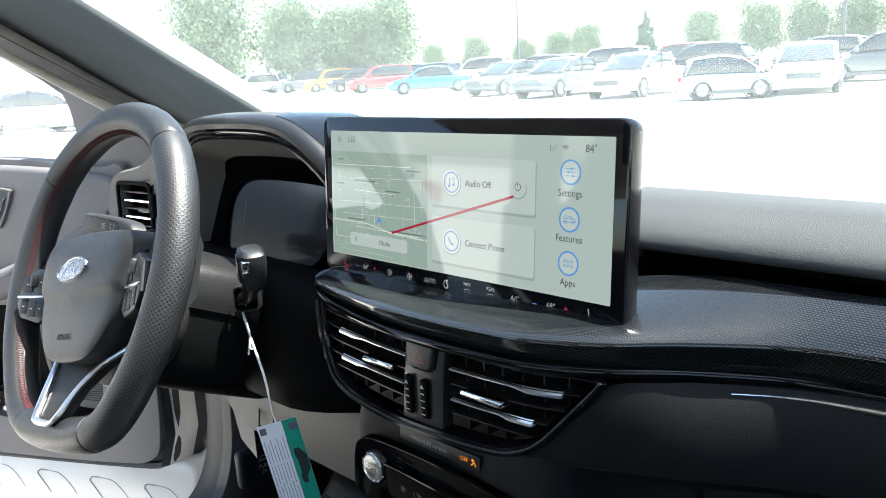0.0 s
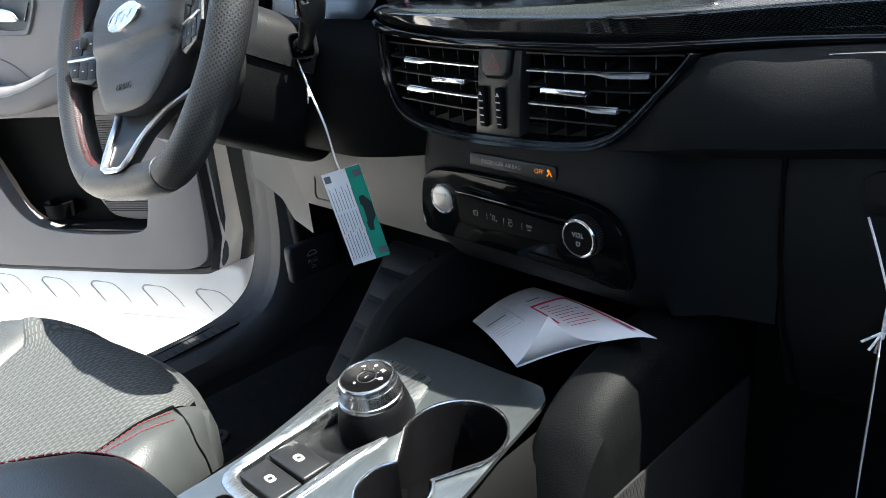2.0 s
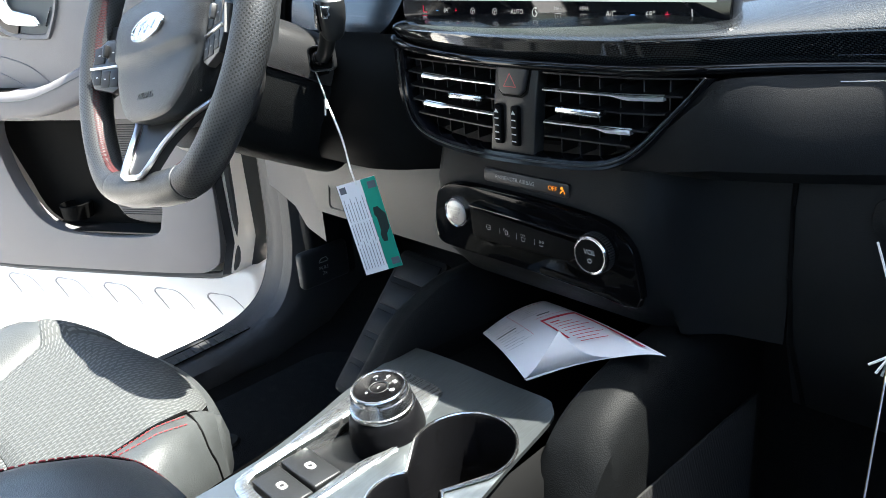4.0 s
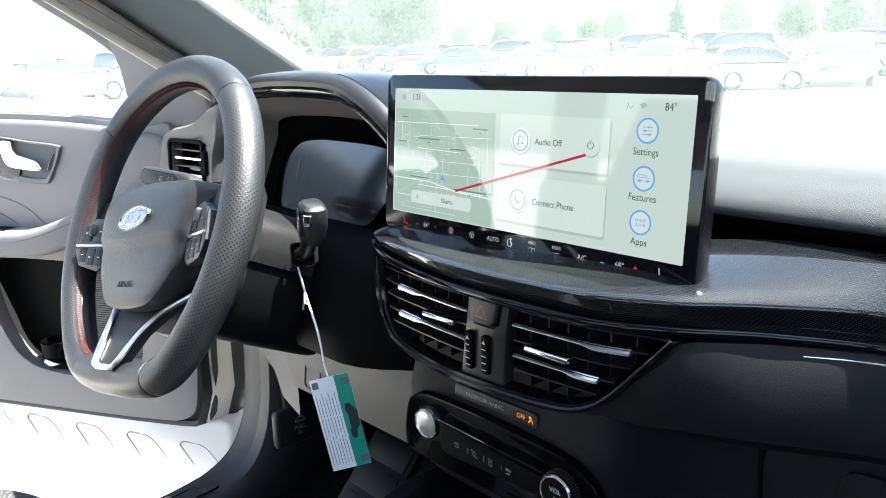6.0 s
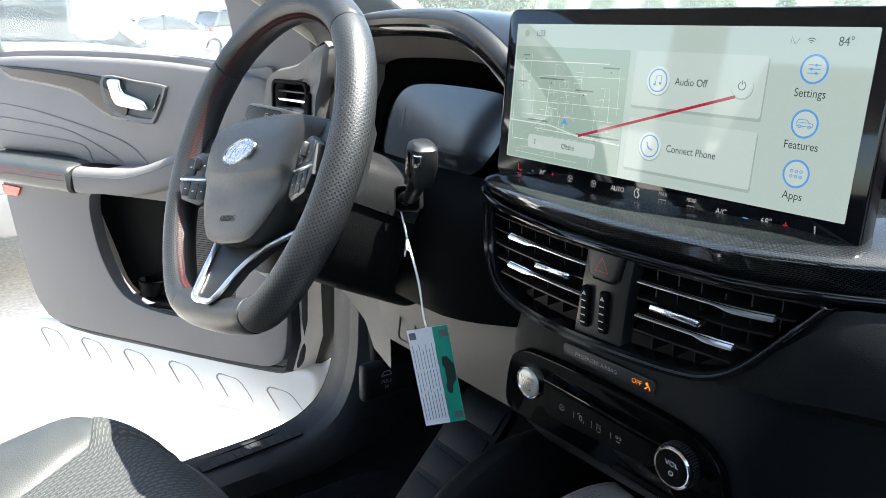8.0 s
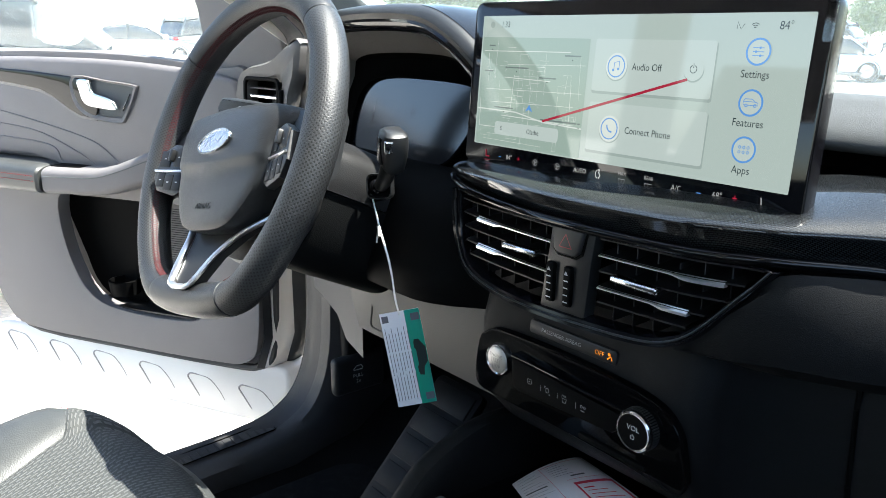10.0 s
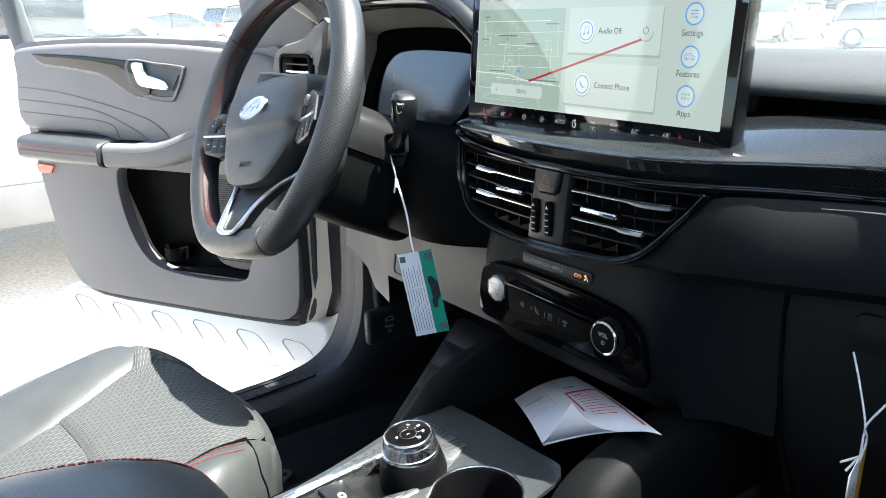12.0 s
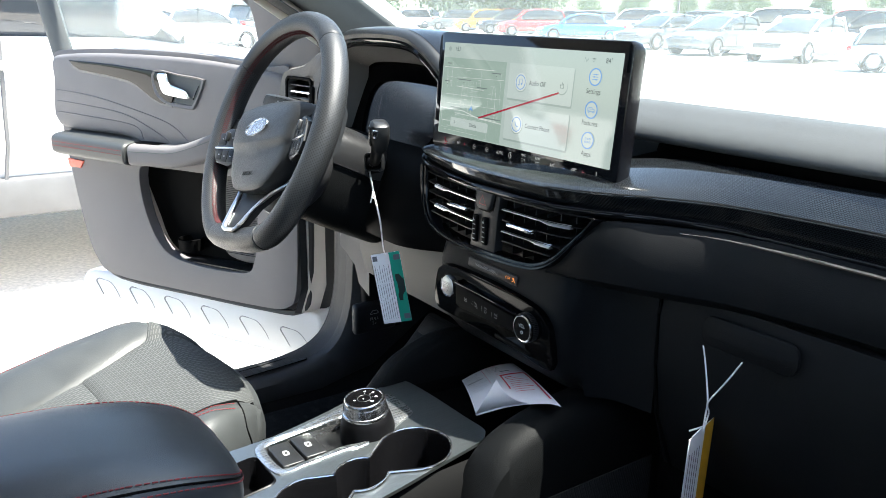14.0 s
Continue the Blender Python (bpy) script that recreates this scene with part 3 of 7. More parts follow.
# soft lower panel on the passenger's side
rows = []
for i in range(61):
    x = 0.100 + 0.66 * i / 60
    f = front(x)
    zt = min(1.024, 0.9515 + max(0.0, x - 0.100) * 1.06)
    yt = lerp_table([(0.10, -0.046), (0.15, -0.040), (0.18, -0.026), (0.22, 0.004), (0.30, 0.036), (0.42, 0.056), (0.76, 0.08)], x)
    b = lerp_table([(0.10, -0.044), (0.15, -0.040), (0.2, -0.022), (0.30, 0.026), (0.42, 0.044), (0.76, 0.070)], x)
    zb = 0.9485
    h = zt - zb
    rows.append([(x, 0.14, zt + 0.002), (x, yt + 0.03, zt), (x, yt + 0.004, zt - 0.001), (x, yt * 0.7 + b * 0.3, zt - 0.12 * h), (x, yt * 0.25 + b * 0.75, zt - 0.40 * h), (x, b, zt - 0.66 * h), (x, b + 0.002, zb + 0.12 * h), (x, b + 0.014, zb - 0.001), (x, max(b + 0.06, 0.04), zb - 0.004)])
part("lower_pad", mesh_loft(rows), SOFT, dash)

# centre stack below the vents, wrapping round to the glovebox
def stack_ring(z, grow, bottom=0.0):
    y0 = lerp_table([(0.80, -0.005), (0.84, -0.034), (0.90, -0.036), (0.935, -0.028), (0.96, -0.022)], z)
    return [Vector(p) for p in smooth_line([(-0.150 + grow, 0.10, z), (-0.146 + grow, 0.03, z), (-0.135 + grow, -0.012 + (y0 + 0.03), z), (-0.115, y0 + 0.002, z), (-0.06, y0, z), (0.0, y0, z), (0.06, y0, z), (0.105, y0 + 0.001, z), (0.122, y0 + 0.012, z), (0.135, -0.002, z), (0.16, 0.018, z), (0.205, 0.03, z)], 4)]


part("stack_body", mesh_loft([stack_ring(z, g) for z, g in ((0.800, 0.016), (0.812, 0.006), (0.825, 0.002), (0.85, 0), (0.88, 0), (0.905, 0), (0.93, 0.002), (0.955, 0.006), (0.975, 0.012))]), SOFT, dash)
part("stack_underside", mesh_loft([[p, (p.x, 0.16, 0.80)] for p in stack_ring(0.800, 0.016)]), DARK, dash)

glove = thing("glovebox", (0.45, 0.03, 0.75), "closed black glovebox under the passenger dash", "glovebox")
part("lid", mesh_loft([[(x, y + 0.012 * math.sin((x - 0.2) * 5), z) for y, z in ((0.075, 0.952), (0.034, 0.948), (0.028, 0.92), (0.028, 0.86), (0.034, 0.80), (0.06, 0.73), (0.12, 0.69))] for x in (0.2055 + 0.5 * i / 12 for i in range(13))], thick=0.004), SOFT, glove)
part("latch_recess", mesh_prism(rrect(0.105, 0.032, 0.012), 0.004, 0.001, 2, plane_at((0.312, 0.0337, 0.922), (1, 0.02, 0), (0, 0.0, 1))), SOFT, glove)
part("latch", mesh_prism(rrect(0.095, 0.022, 0.008), 0.004, 0.0015, 2, plane_at((0.312, 0.0338, 0.925), (1, 0.02, 0), (0, 0.1, 1))), SOFT, glove)
part("seam_groove", mesh_tube([(0.2035, 0.0315, 0.955), (0.204, 0.0285, 0.92), (0.206, 0.028, 0.86), (0.21, 0.034, 0.80), (0.215, 0.06, 0.73)], 0.0022, 6), DARK, dash)

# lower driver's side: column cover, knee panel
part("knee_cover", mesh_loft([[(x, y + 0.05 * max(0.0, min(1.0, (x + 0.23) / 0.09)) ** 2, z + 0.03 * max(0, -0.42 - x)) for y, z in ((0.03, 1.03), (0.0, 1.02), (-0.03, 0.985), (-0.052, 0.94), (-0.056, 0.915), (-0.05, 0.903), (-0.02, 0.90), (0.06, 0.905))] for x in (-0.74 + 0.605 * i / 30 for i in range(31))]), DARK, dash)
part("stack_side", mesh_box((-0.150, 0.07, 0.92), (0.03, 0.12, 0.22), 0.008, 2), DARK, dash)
knee = thing("knee_panel", (-0.33, 0.0, 0.78), "grey lower panel under the steering column", "panel")
part("panel", mesh_loft([[(x, y + 0.03 * (x + 0.2) * -0.4, z + 0.018 * (x + 0.35)) for y, z in ((0.03, 0.905), (0.002, 0.898), (-0.004, 0.88), (0.002, 0.84), (0.012, 0.795), (0.03, 0.786), (0.10, 0.79))] for x in (-0.425 + 0.28 * i / 16 for i in range(17))]), KNEE, knee)
part("side_closeout", mesh_loft([[(x, y, z) for z in (0.905, 0.86, 0.80, 0.745)] for x, y in ((-0.742, 0.125), (-0.70, 0.115), (-0.60, 0.085), (-0.50, 0.04), (-0.428, 0.022))]), KNEE, knee)
part("fuse_flap", mesh_frame(rrect(0.035, 0.062, 0.008), rrect(0.031, 0.058, 0.006), 0.002, plane_at((-0.36, 0.006, 0.842), (1, 0, 0.02), (0, 0.15, 1))), SATIN, knee)
release = thing("bonnet_release", (-0.70, 0.17, 0.55), "black pull lever for the bonnet on the kick panel", "lever")
part("housing", mesh_box((-0.707, 0.205, 0.620), (0.03, 0.10, 0.15), 0.012, 3), SOFT, release)
part("handle", mesh_box((-0.692, 0.178, 0.588), (0.022, 0.104, 0.070), 0.009, 3), SILLGREY, release)
rm = plane_at((-0.6802, 0.172, 0.588), (0, 1, 0), (0, 0, 1))
lettering("pull_mark", "PULL\n2x", 0.010, rm @ Matrix.Translation((0, -0.007, 0)), WHITE, release)
part("bonnet_icon", joined(stroke([(-0.01, 0.011), (-0.004, 0.017), (0.006, 0.017), (0.010, 0.011)], 0.0012, rm, 0.0003), stroke([(-0.01, 0.0095), (0.01, 0.0095)], 0.0012, rm, 0.0003)), WHITE, release)

# ---- centre air vents ----
LIP = material("bright slat lip", (0.88, 0.89, 0.90), 0.3, 0.92, vary=0.05)
SLAT = material("black vent slat", (0.007, 0.007, 0.0075), 0.4, vary=0.1, spec=0.25)
BUTTON = material("matt black button", (0.02, 0.02, 0.021), 0.45, vary=0.1, spec=0.4)
vents = thing("centre_vents", (0, -0.04, 0.95), "centre air vents with chrome-tipped slats in a gloss black surround", "air vent")
out = [(-0.163, 1.030), (-0.162, 1.005), (-0.155, 0.976), (-0.138, 0.957), (-0.105, 0.947), (-0.05, 0.943), (0.02, 0.945), (0.075, 0.9485), (0.103, 0.955), (0.124, 0.970), (0.150, 1.002), (0.168, 1.024)]
inn = [(-0.148, 1.030), (-0.147, 1.005), (-0.141, 0.982), (-0.128, 0.967), (-0.10, 0.9575), (-0.05, 0.9545), (0.02, 0.956), (0.075, 0.9585), (0.099, 0.964), (0.1185, 0.976), (0.1455, 1.006), (0.1625, 1.0255)]
vm = plane_at((0, -0.065, 0), (1, 0, 0), (0, 0.03, 1))
so, si = [tuple(p[:2]) for p in smooth_line([(*p, 0) for p in out], 9)], [tuple(p[:2]) for p in smooth_line([(*p, 0) for p in inn], 9)]


def vent_y(x):
    """The vents bow towards the cabin with the band above them."""
    return 0.8 * (front(min(max(x, -0.15), 0.15)) + 0.06)


def bowed(bm):
    for v in bm.verts:
        v.co.y += vent_y(v.co.x)
    return bm


part("surround", bowed(mesh_frame(so, si, 0.016, vm, 0.004)), SURROUND, vents, "gloss black vent surround")
ring_line = [vm @ Vector((p[0] * 0.5 + q[0] * 0.5, p[1] * 0.5 + q[1] * 0.5, 0.0158)) for p, q in zip(so, si)]
part("surround_line", bowed(mesh_tube(ring_line, 0.0010, 6)), SATIN, vents, "thin raised line round the vents")
part("funnel", bowed(mesh_frame(si, [(p[0] * 0.92, 0.99 + (p[1] - 0.99) * 0.85) for p in si], 0.012, vm @ Matrix.Translation((0, 0, -0.03)))), DARK, vents)
part("backing", mesh_box((0.0, 0.035, 0.995), (0.30, 0.01, 0.09), 0.002), DARK, vents)


def edge_at(z, side):
    """Where the opening ends at height z."""
    pts = si if side > 0 else si
    best = None
    for a, b in zip(pts, pts[1:]):
        if min(a[1], b[1]) <= z <= max(a[1], b[1]) and a[1] != b[1]:
            x = a[0] + (b[0] - a[0]) * (z - a[1]) / (b[1] - a[1])
            if x * side > 0:
                best = x
    return best


def slat(x0, x1, z, tip=None):
    rows = []
    n = 14
    for i in range(n + 1):
        x = x0 + (x1 - x0) * i / n
        y = -0.046 + vent_y(x)
        h = 0.0013
        rows.append([(x, y + 0.03, z + 0.004), (x, y + 0.004, z + h + 0.0005), (x, y, z + h * 0.5), (x, y, z - h * 0.5), (x, y + 0.004, z - h - 0.0003), (x, y + 0.03, z + 0.001)])
    part("slat", mesh_loft(rows, True, True), SLAT, vents)
    if tip:
        # a bright chamfered lip that widens towards one end
        rows = []
        a, b, wide_at = tip
        for i in range(25):
            s = i / 24
            x = a + (b - a) * s
            k = s if wide_at > 0 else 1 - s
            k = max(0.0, min(1.0, (k - 0.60) / 0.16))
            k = k * k * (3 - 2 * k)
            h = 0.0011 + 0.0016 * k
            y = -0.0475 + vent_y(x)
            low = z - 0.0012 * k
            rows.append([(x, y + 0.0030, low + h), (x, y - 0.0002, low + h * 0.1), (x, y, low - h * 0.7), (x, y + 0.005, low - h * 0.7)])
        part("slat_lip", mesh_loft(rows, True, True), LIP, vents, "chrome slat lip")


for i, z in enumerate((1.0225, 1.0095, 0.9965, 0.9835, 0.9715)):
    a = edge_at(z, -1)
    slat((a or -0.14) + 0.002, -0.014, z, (-0.119, -0.017, -1) if i in (1, 3) else None)
    b = edge_at(z, 1)
    slat(0.034, (b or 0.14) - 0.002, z, (0.034, (b or 0.14) - 0.014, 1) if i in (1, 3) else None)
for x0, x1 in ((-0.070, -0.030), (0.052, 0.094)):
    part("adjuster", mesh_box(((x0 + x1) / 2, -0.051 + vent_y(x0), 0.9965), (x1 - x0, 0.010, 0.0048), 0.0016, 3), CHROME, vents, "chrome vent adjuster")
for x in [-0.13 + 0.02 * i for i in range(6)] + [0.045 + 0.018 * i for i in range(6)]:
    part("vane", mesh_box((x, -0.022 + vent_y(x), 0.994 if x < 0.1 else 1.002), (0.0013, 0.034, 0.074 if x < 0.09 else 0.045), 0.0004, 1), SLAT, vents)
# bridge between the vents with the hazard switch and two wheels
part("bridge", bowed(mesh_prism([(-0.016, 1.034), (-0.020, 1.0), (-0.026, 0.952), (0.024, 0.952), (0.027, 1.0), (0.031, 1.034)][::-1], 0.012, 0.003, 2, vm)), SATIN, vents)
part("hazard_gap", bowed(mesh_prism([(-0.0145, 1.0305), (-0.0122, 1.005), (-0.007, 1.0008), (0.013, 1.0008), (0.019, 1.005), (0.0245, 1.0305)][::-1], 0.0127, 0.0, 1, vm)), DARK, vents)
hz = part("hazard_button", bowed(mesh_prism([(-0.012, 1.026), (-0.010, 1.007), (-0.006, 1.003), (0.012, 1.003), (0.017, 1.007), (0.022, 1.026), (0.02, 1.0285), (-0.010, 1.0285)][::-1], 0.0165, 0.0024, 3, vm)), BUTTON, vents, "black hazard switch with dark red triangle")
hm = plane_at((0.0055, -0.0528 + vent_y(0.0), 1.0150), (1, 0, 0), (0, 0.03, 1))
part("hazard_mark", stroke([(0, 0.0062), (-0.0065, -0.0045), (0.0065, -0.0045)], 0.0012, hm, 0.0006, True), material("dim red print", (0.30, 0.02, 0.03), 0.5), hz)
for k, cx in enumerate((-0.0125, 0.0065)):
    wl = part("vent_wheel", mesh_box((cx, -0.0465 + vent_y(cx), 0.977), (0.0085, 0.010, 0.034), 0.002, 2), DARK, vents, "ribbed thumb wheel")
    for j in range(5):
        mk = plane_at((cx, -0.0522 + vent_y(cx), 0.9645 + j * 0.006), (1, 0, 0), (0, 0, 1))
        part("mark", flat([(-0.0024, -0.0005), (0.0024, -0.0005), (0.0024, 0.0005), (-0.0024, 0.0005)] if j < 4 else [(-0.0022, -0.0012), (0.0022, -0.0012), (0, 0.0022)], mk, 0.0), PRINT, wl)

# ---- side vent by the driver's window ----
ENDTRIM = material("grey dash end trim", (0.085, 0.08, 0.076), 0.55, grain=0.3, grain_scale=1200, vary=0.06)
side = thing("side_vent", (-0.68, 0.03, 1.03), "black air vent beside the driver's door", "air vent")
sm = plane_at((-0.655, 0.022, 1.068), (1, 0.12, 0), (0, 0.05, 1))
si2 = [(x - 0.002, y + 0.002) for x, y in rrect(0.080, 0.066, 0.008)]
EDGE = [(-0.080, -0.055), (-0.077, 0.005), (-0.066, 0.036), (-0.055, 0.047), (-0.034, 0.0545), (0.0, 0.060), (0.024, 0.066), (0.05, 0.082), (0.075, 0.096), (0.088, 0.09), (0.082, 0.05), (0.068, 0.02), (0.062, -0.055)]


def outward(p, c=(0.0, 0.0)):
    """Where the line from c through p meets the housing's edge."""
    best = p
    for (x0, y0), (x1, y1) in zip(EDGE, EDGE[1:] + EDGE[:1]):
        dx, dy, ex, ey = p[0] - c[0], p[1] - c[1], x1 - x0, y1 - y0
        k = dx * ey - dy * ex
        if abs(k) > 1e-12:
            s, u = ((x0 - c[0]) * ey - (y0 - c[1]) * ex) / k, ((x0 - c[0]) * dy - (y0 - c[1]) * dx) / k
            if s > 1 and -1e-6 <= u <= 1 + 1e-6:
                best = (c[0] + s * dx, c[1] + s * dy)
    return best


def finer(poly, n=5):
    """The outline with n steps to each side."""
    return [(a[0] + (b[0] - a[0]) * i / n, a[1] + (b[1] - a[1]) * i / n) for a, b in zip(poly, poly[1:] + poly[:1]) for i in range(n if math.hypot(b[0] - a[0], b[1] - a[1]) > 0.01 else 1)]


si2 = finer(si2, 10)
so2 = [outward(p) for p in si2]
top_edge = [p.to_2d() for p in smooth_line([(*p, 0) for p in EDGE[:10]], 4)]
part("housing_top", mesh_loft([[sm @ Vector((p.x + dx, p.y - dy, z)) for p in top_edge] for z, dx, dy in ((0.0165, 0.002, 0.002), (0.010, 0, 0), (-0.04, 0.0, 0.004), (-0.12, 0.004, 0.012))]), ENDTRIM, side, "grey housing top")
part("housing", mesh_frame(so2, si2, 0.02, sm, 0.006), ENDTRIM, side, "grey vent housing")
part("vent_liner", mesh_frame(rrect(0.090, 0.076, 0.010), rrect(0.080, 0.066, 0.008), 0.004, sm @ Matrix.Translation((-0.002, 0.002, 0.0175))), DARK, side)
part("recess", mesh_prism(rrect(0.11, 0.07, 0.008), 0.002, 0, 1, sm @ Matrix.Translation((0, 0, -0.012))), DARK, side)
for i in range(5):
    part("slat", mesh_box((-0.002, -0.024 + 0.012 * i, 0.006), (0.079, 0.003, 0.016), 0.0008, 1, sm), SATIN, side)
part("vent_wheel", mesh_box((0.048, 0.008, 0.0175), (0.007, 0.034, 0.012), 0.003, 3, sm), DARK, side, "black vent thumb wheel")
for i in (1, 3):
    part("slat_lip", mesh_box((-0.002, -0.024 + 0.012 * i, 0.0152), (0.076, 0.0042, 0.002), 0.0008, 1, sm), CHROME, side, "bright slat lip")
part("adjuster", mesh_box((0.02, 0, 0.016), (0.03, 0.007, 0.008), 0.002, 2, sm), SATIN, side)
part("end_cap", mesh_loft([[(x, y, z) for y, z in ((0.05, 1.112), (0.03, 1.08), (0.03, 1.02), (0.02, 0.95), (0.06, 0.90))] for x in (-0.752, -0.74, -0.7, -0.6, -0.56)]), ENDTRIM, dash)

# ---- instrument cluster under its hood ----
cl = thing("instrument_cluster", (-0.37, 0.05, 1.0), "digital instrument cluster under a black hood", "instrument cluster")


HOOD = [(-0.562, 1.03), (-0.560, 1.10), (-0.550, 1.155), (-0.525, 1.183), (-0.48, 1.197), (-0.41, 1.2025), (-0.33, 1.2035), (-0.275, 1.200), (-0.238, 1.189), (-0.20, 1.169), (-0.168, 1.143), (-0.155, 1.105), (-0.152, 1.04)]


def hood_row(inset, y, drop=0.0):
    """The hood's outline drawn in by inset, y back from the driver."""
    out = []
    line = smooth_line([(x, 0, z) for x, z in HOOD], 5)
    for i, p in enumerate(line):
        a, b = line[max(i - 1, 0)], line[min(i + 1, len(line) - 1)]
        d = (b - a).normalized()
        q = p + Vector((d.z, 0, -d.x)) * inset
        out.append((q.x, y + 0.02 * max(0.0, (-0.40 - q.x) / 0.16), q.z - drop))
    return out


part("hood_top", mesh_loft([hood_row(0.0, 0.20, 0.02), hood_row(-0.001, 0.10, 0.006), hood_row(-0.001, 0.03, 0.0), hood_row(0.0, 0.014)]), PAD, cl, "grained hood top")
flank = [[p for p in r if p[0] > -0.292] for r in (hood_row(-0.0016, 0.11, 0.005), hood_row(-0.0018, 0.06, 0.001), hood_row(-0.0016, 0.03), hood_row(-0.0006, 0.0136))]
part("hood_flank", mesh_loft([r[-min(len(q) for q in flank):] for r in flank]), SURROUND, cl, "dark glossy flank of the hood")
part("hood", mesh_loft([hood_row(0.0, 0.0142), hood_row(0.0008, 0.009), hood_row(0.004, 0.003), hood_row(0.010, 0.0), hood_row(0.016, 0.003)]), SATIN, cl)
part("hood_gloss", mesh_loft([hood_row(0.015, 0.0035), hood_row(0.019, 0.001), hood_row(0.025, 0.004), hood_row(0.030, 0.012)]), GLOSS, cl, "gloss black inner hood trim")
part("hood_lining", mesh_loft([hood_row(0.029, 0.010), hood_row(0.036, 0.024), hood_row(0.046, 0.040), hood_row(0.054, 0.055)]), material("brown-grey hood lining", (0.055, 0.051, 0.047), 0.6, grain=0.3, grain_scale=1200, vary=0.06), cl, "grey hood lining")
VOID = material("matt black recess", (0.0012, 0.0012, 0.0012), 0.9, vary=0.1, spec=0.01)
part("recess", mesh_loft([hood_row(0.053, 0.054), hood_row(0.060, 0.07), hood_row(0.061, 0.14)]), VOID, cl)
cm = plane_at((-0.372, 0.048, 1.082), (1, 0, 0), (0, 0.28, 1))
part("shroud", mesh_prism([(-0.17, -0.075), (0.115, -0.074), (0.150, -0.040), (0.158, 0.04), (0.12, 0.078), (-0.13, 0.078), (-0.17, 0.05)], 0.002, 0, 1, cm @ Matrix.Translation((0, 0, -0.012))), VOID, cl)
arch = [(-0.088, -0.056), (-0.03, -0.0585), (0.03, -0.0595), (0.080, -0.0588), (0.107, -0.0475), (0.124, -0.027), (0.134, -0.006), (0.134, 0.018), (0.124, 0.033), (0.09, 0.0385), (0.03, 0.040), (-0.03, 0.039), (-0.07, 0.033), (-0.09, 0.018), (-0.097, 0.0), (-0.098, -0.03)]
arch = [p.to_2d() for p in smooth_line([(*p, 0) for p in arch], 4, True)]
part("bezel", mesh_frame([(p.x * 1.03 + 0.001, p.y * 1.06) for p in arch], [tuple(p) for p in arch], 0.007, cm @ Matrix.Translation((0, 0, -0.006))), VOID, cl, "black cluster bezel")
ds = part("display", mesh_prism([(p.x * 1.005, p.y * 1.01) for p in arch], 0.002, 0, 1, cm @ Matrix.Translation((0, 0, -0.006))), material("anti-glare dark display", (0.005, 0.005, 0.006), 0.13, vary=0.04, spec=0.7), cl, "dark glossy cluster display")
dm = cm @ Matrix.Translation((0, 0, -0.0036))
lettering("speed", "0", 0.017, dm @ Matrix.Translation((0.02, 0.0, 0)), UIFAINT, ds)
lettering("outside_degrees", "84°", 0.007, dm @ Matrix.Translation((0.105, -0.036, 0)), UIFAINT, ds)
lettering("gear_row", "PRNDL", 0.0075, dm @ Matrix.Translation((0.052, -0.046, 0)), UIFAINT, ds)
part("status_line", flat(bar(0.03, -0.0365, 0.065, -0.0355), dm), UIFAINT, ds)
part("gauge_mark", flat(bar(-0.062, -0.02, -0.060, 0.012), dm), UIFAINT, ds)
# ---- centre touchscreen ----
ts = thing("touchscreen", (0, 0.0, 1.045), "large glossy landscape touchscreen standing on the dash, switched on", "touchscreen")
SW, SH, SX0 = 0.345, 0.151, -0.0045
tm = plane_at((0, -0.0065, 1.1265), (1, 0, 0), (0, 0.085, 1))
part("casing", mesh_loft([[tm @ Vector((x + SX0, y, z)) for x, y in rrect(SW - g, SH - g, 0.009, 6)] for g, z in ((0.02, -0.022), (0.008, -0.020), (0.002, -0.014), (0.0, -0.004), (0.001, 0.0))], True, True), SURROUND, ts)
cover = part("cover_glass", mesh_prism([(x + SX0, y) for x, y in rrect(SW - 0.002, SH - 0.002, 0.009, 6)], 0.0015, 0.0007, 2, tm), material("black display glass", (0.004, 0.004, 0.005), 0.05, vary=0.0, spec=0.4), ts, "black glossy screen glass")
part("stand", mesh_box((0, 0.045, 1.07), (0.22, 0.05, 0.07), 0.01, 2), DARK, ts)
film = part("corner_film", mesh_prism([(x, y) for x, y in rrect(0.007, 0.028, 0.002)], 0.0006, 0, 1, tm @ Matrix.Translation((0.1645, 0.058, 0.0015))), glass("protective film", (0.9, 0.92, 0.92), 0.08), ts, "clear corner of protective film")
film.visible_shadow = False
Z = 0.0018


def boxy(x0, y0, x1, y1, r=0.004):
    """A rounded field between two corners of the picture."""
    return [(a + (x0 + x1) / 2, b + (y0 + y1) / 2) for a, b in rrect(x1 - x0, y1 - y0, r, 4)]


def words(name, body, size, x, y, mat, dz=0.001, align="CENTER"):
    return lettering(name, body, size, tm @ Matrix.Translation((x, y, Z + dz)) @ Matrix.Diagonal((0.90, 1.0, 1.0, 1.0)), mat, cover, align=align, thin=0.0)


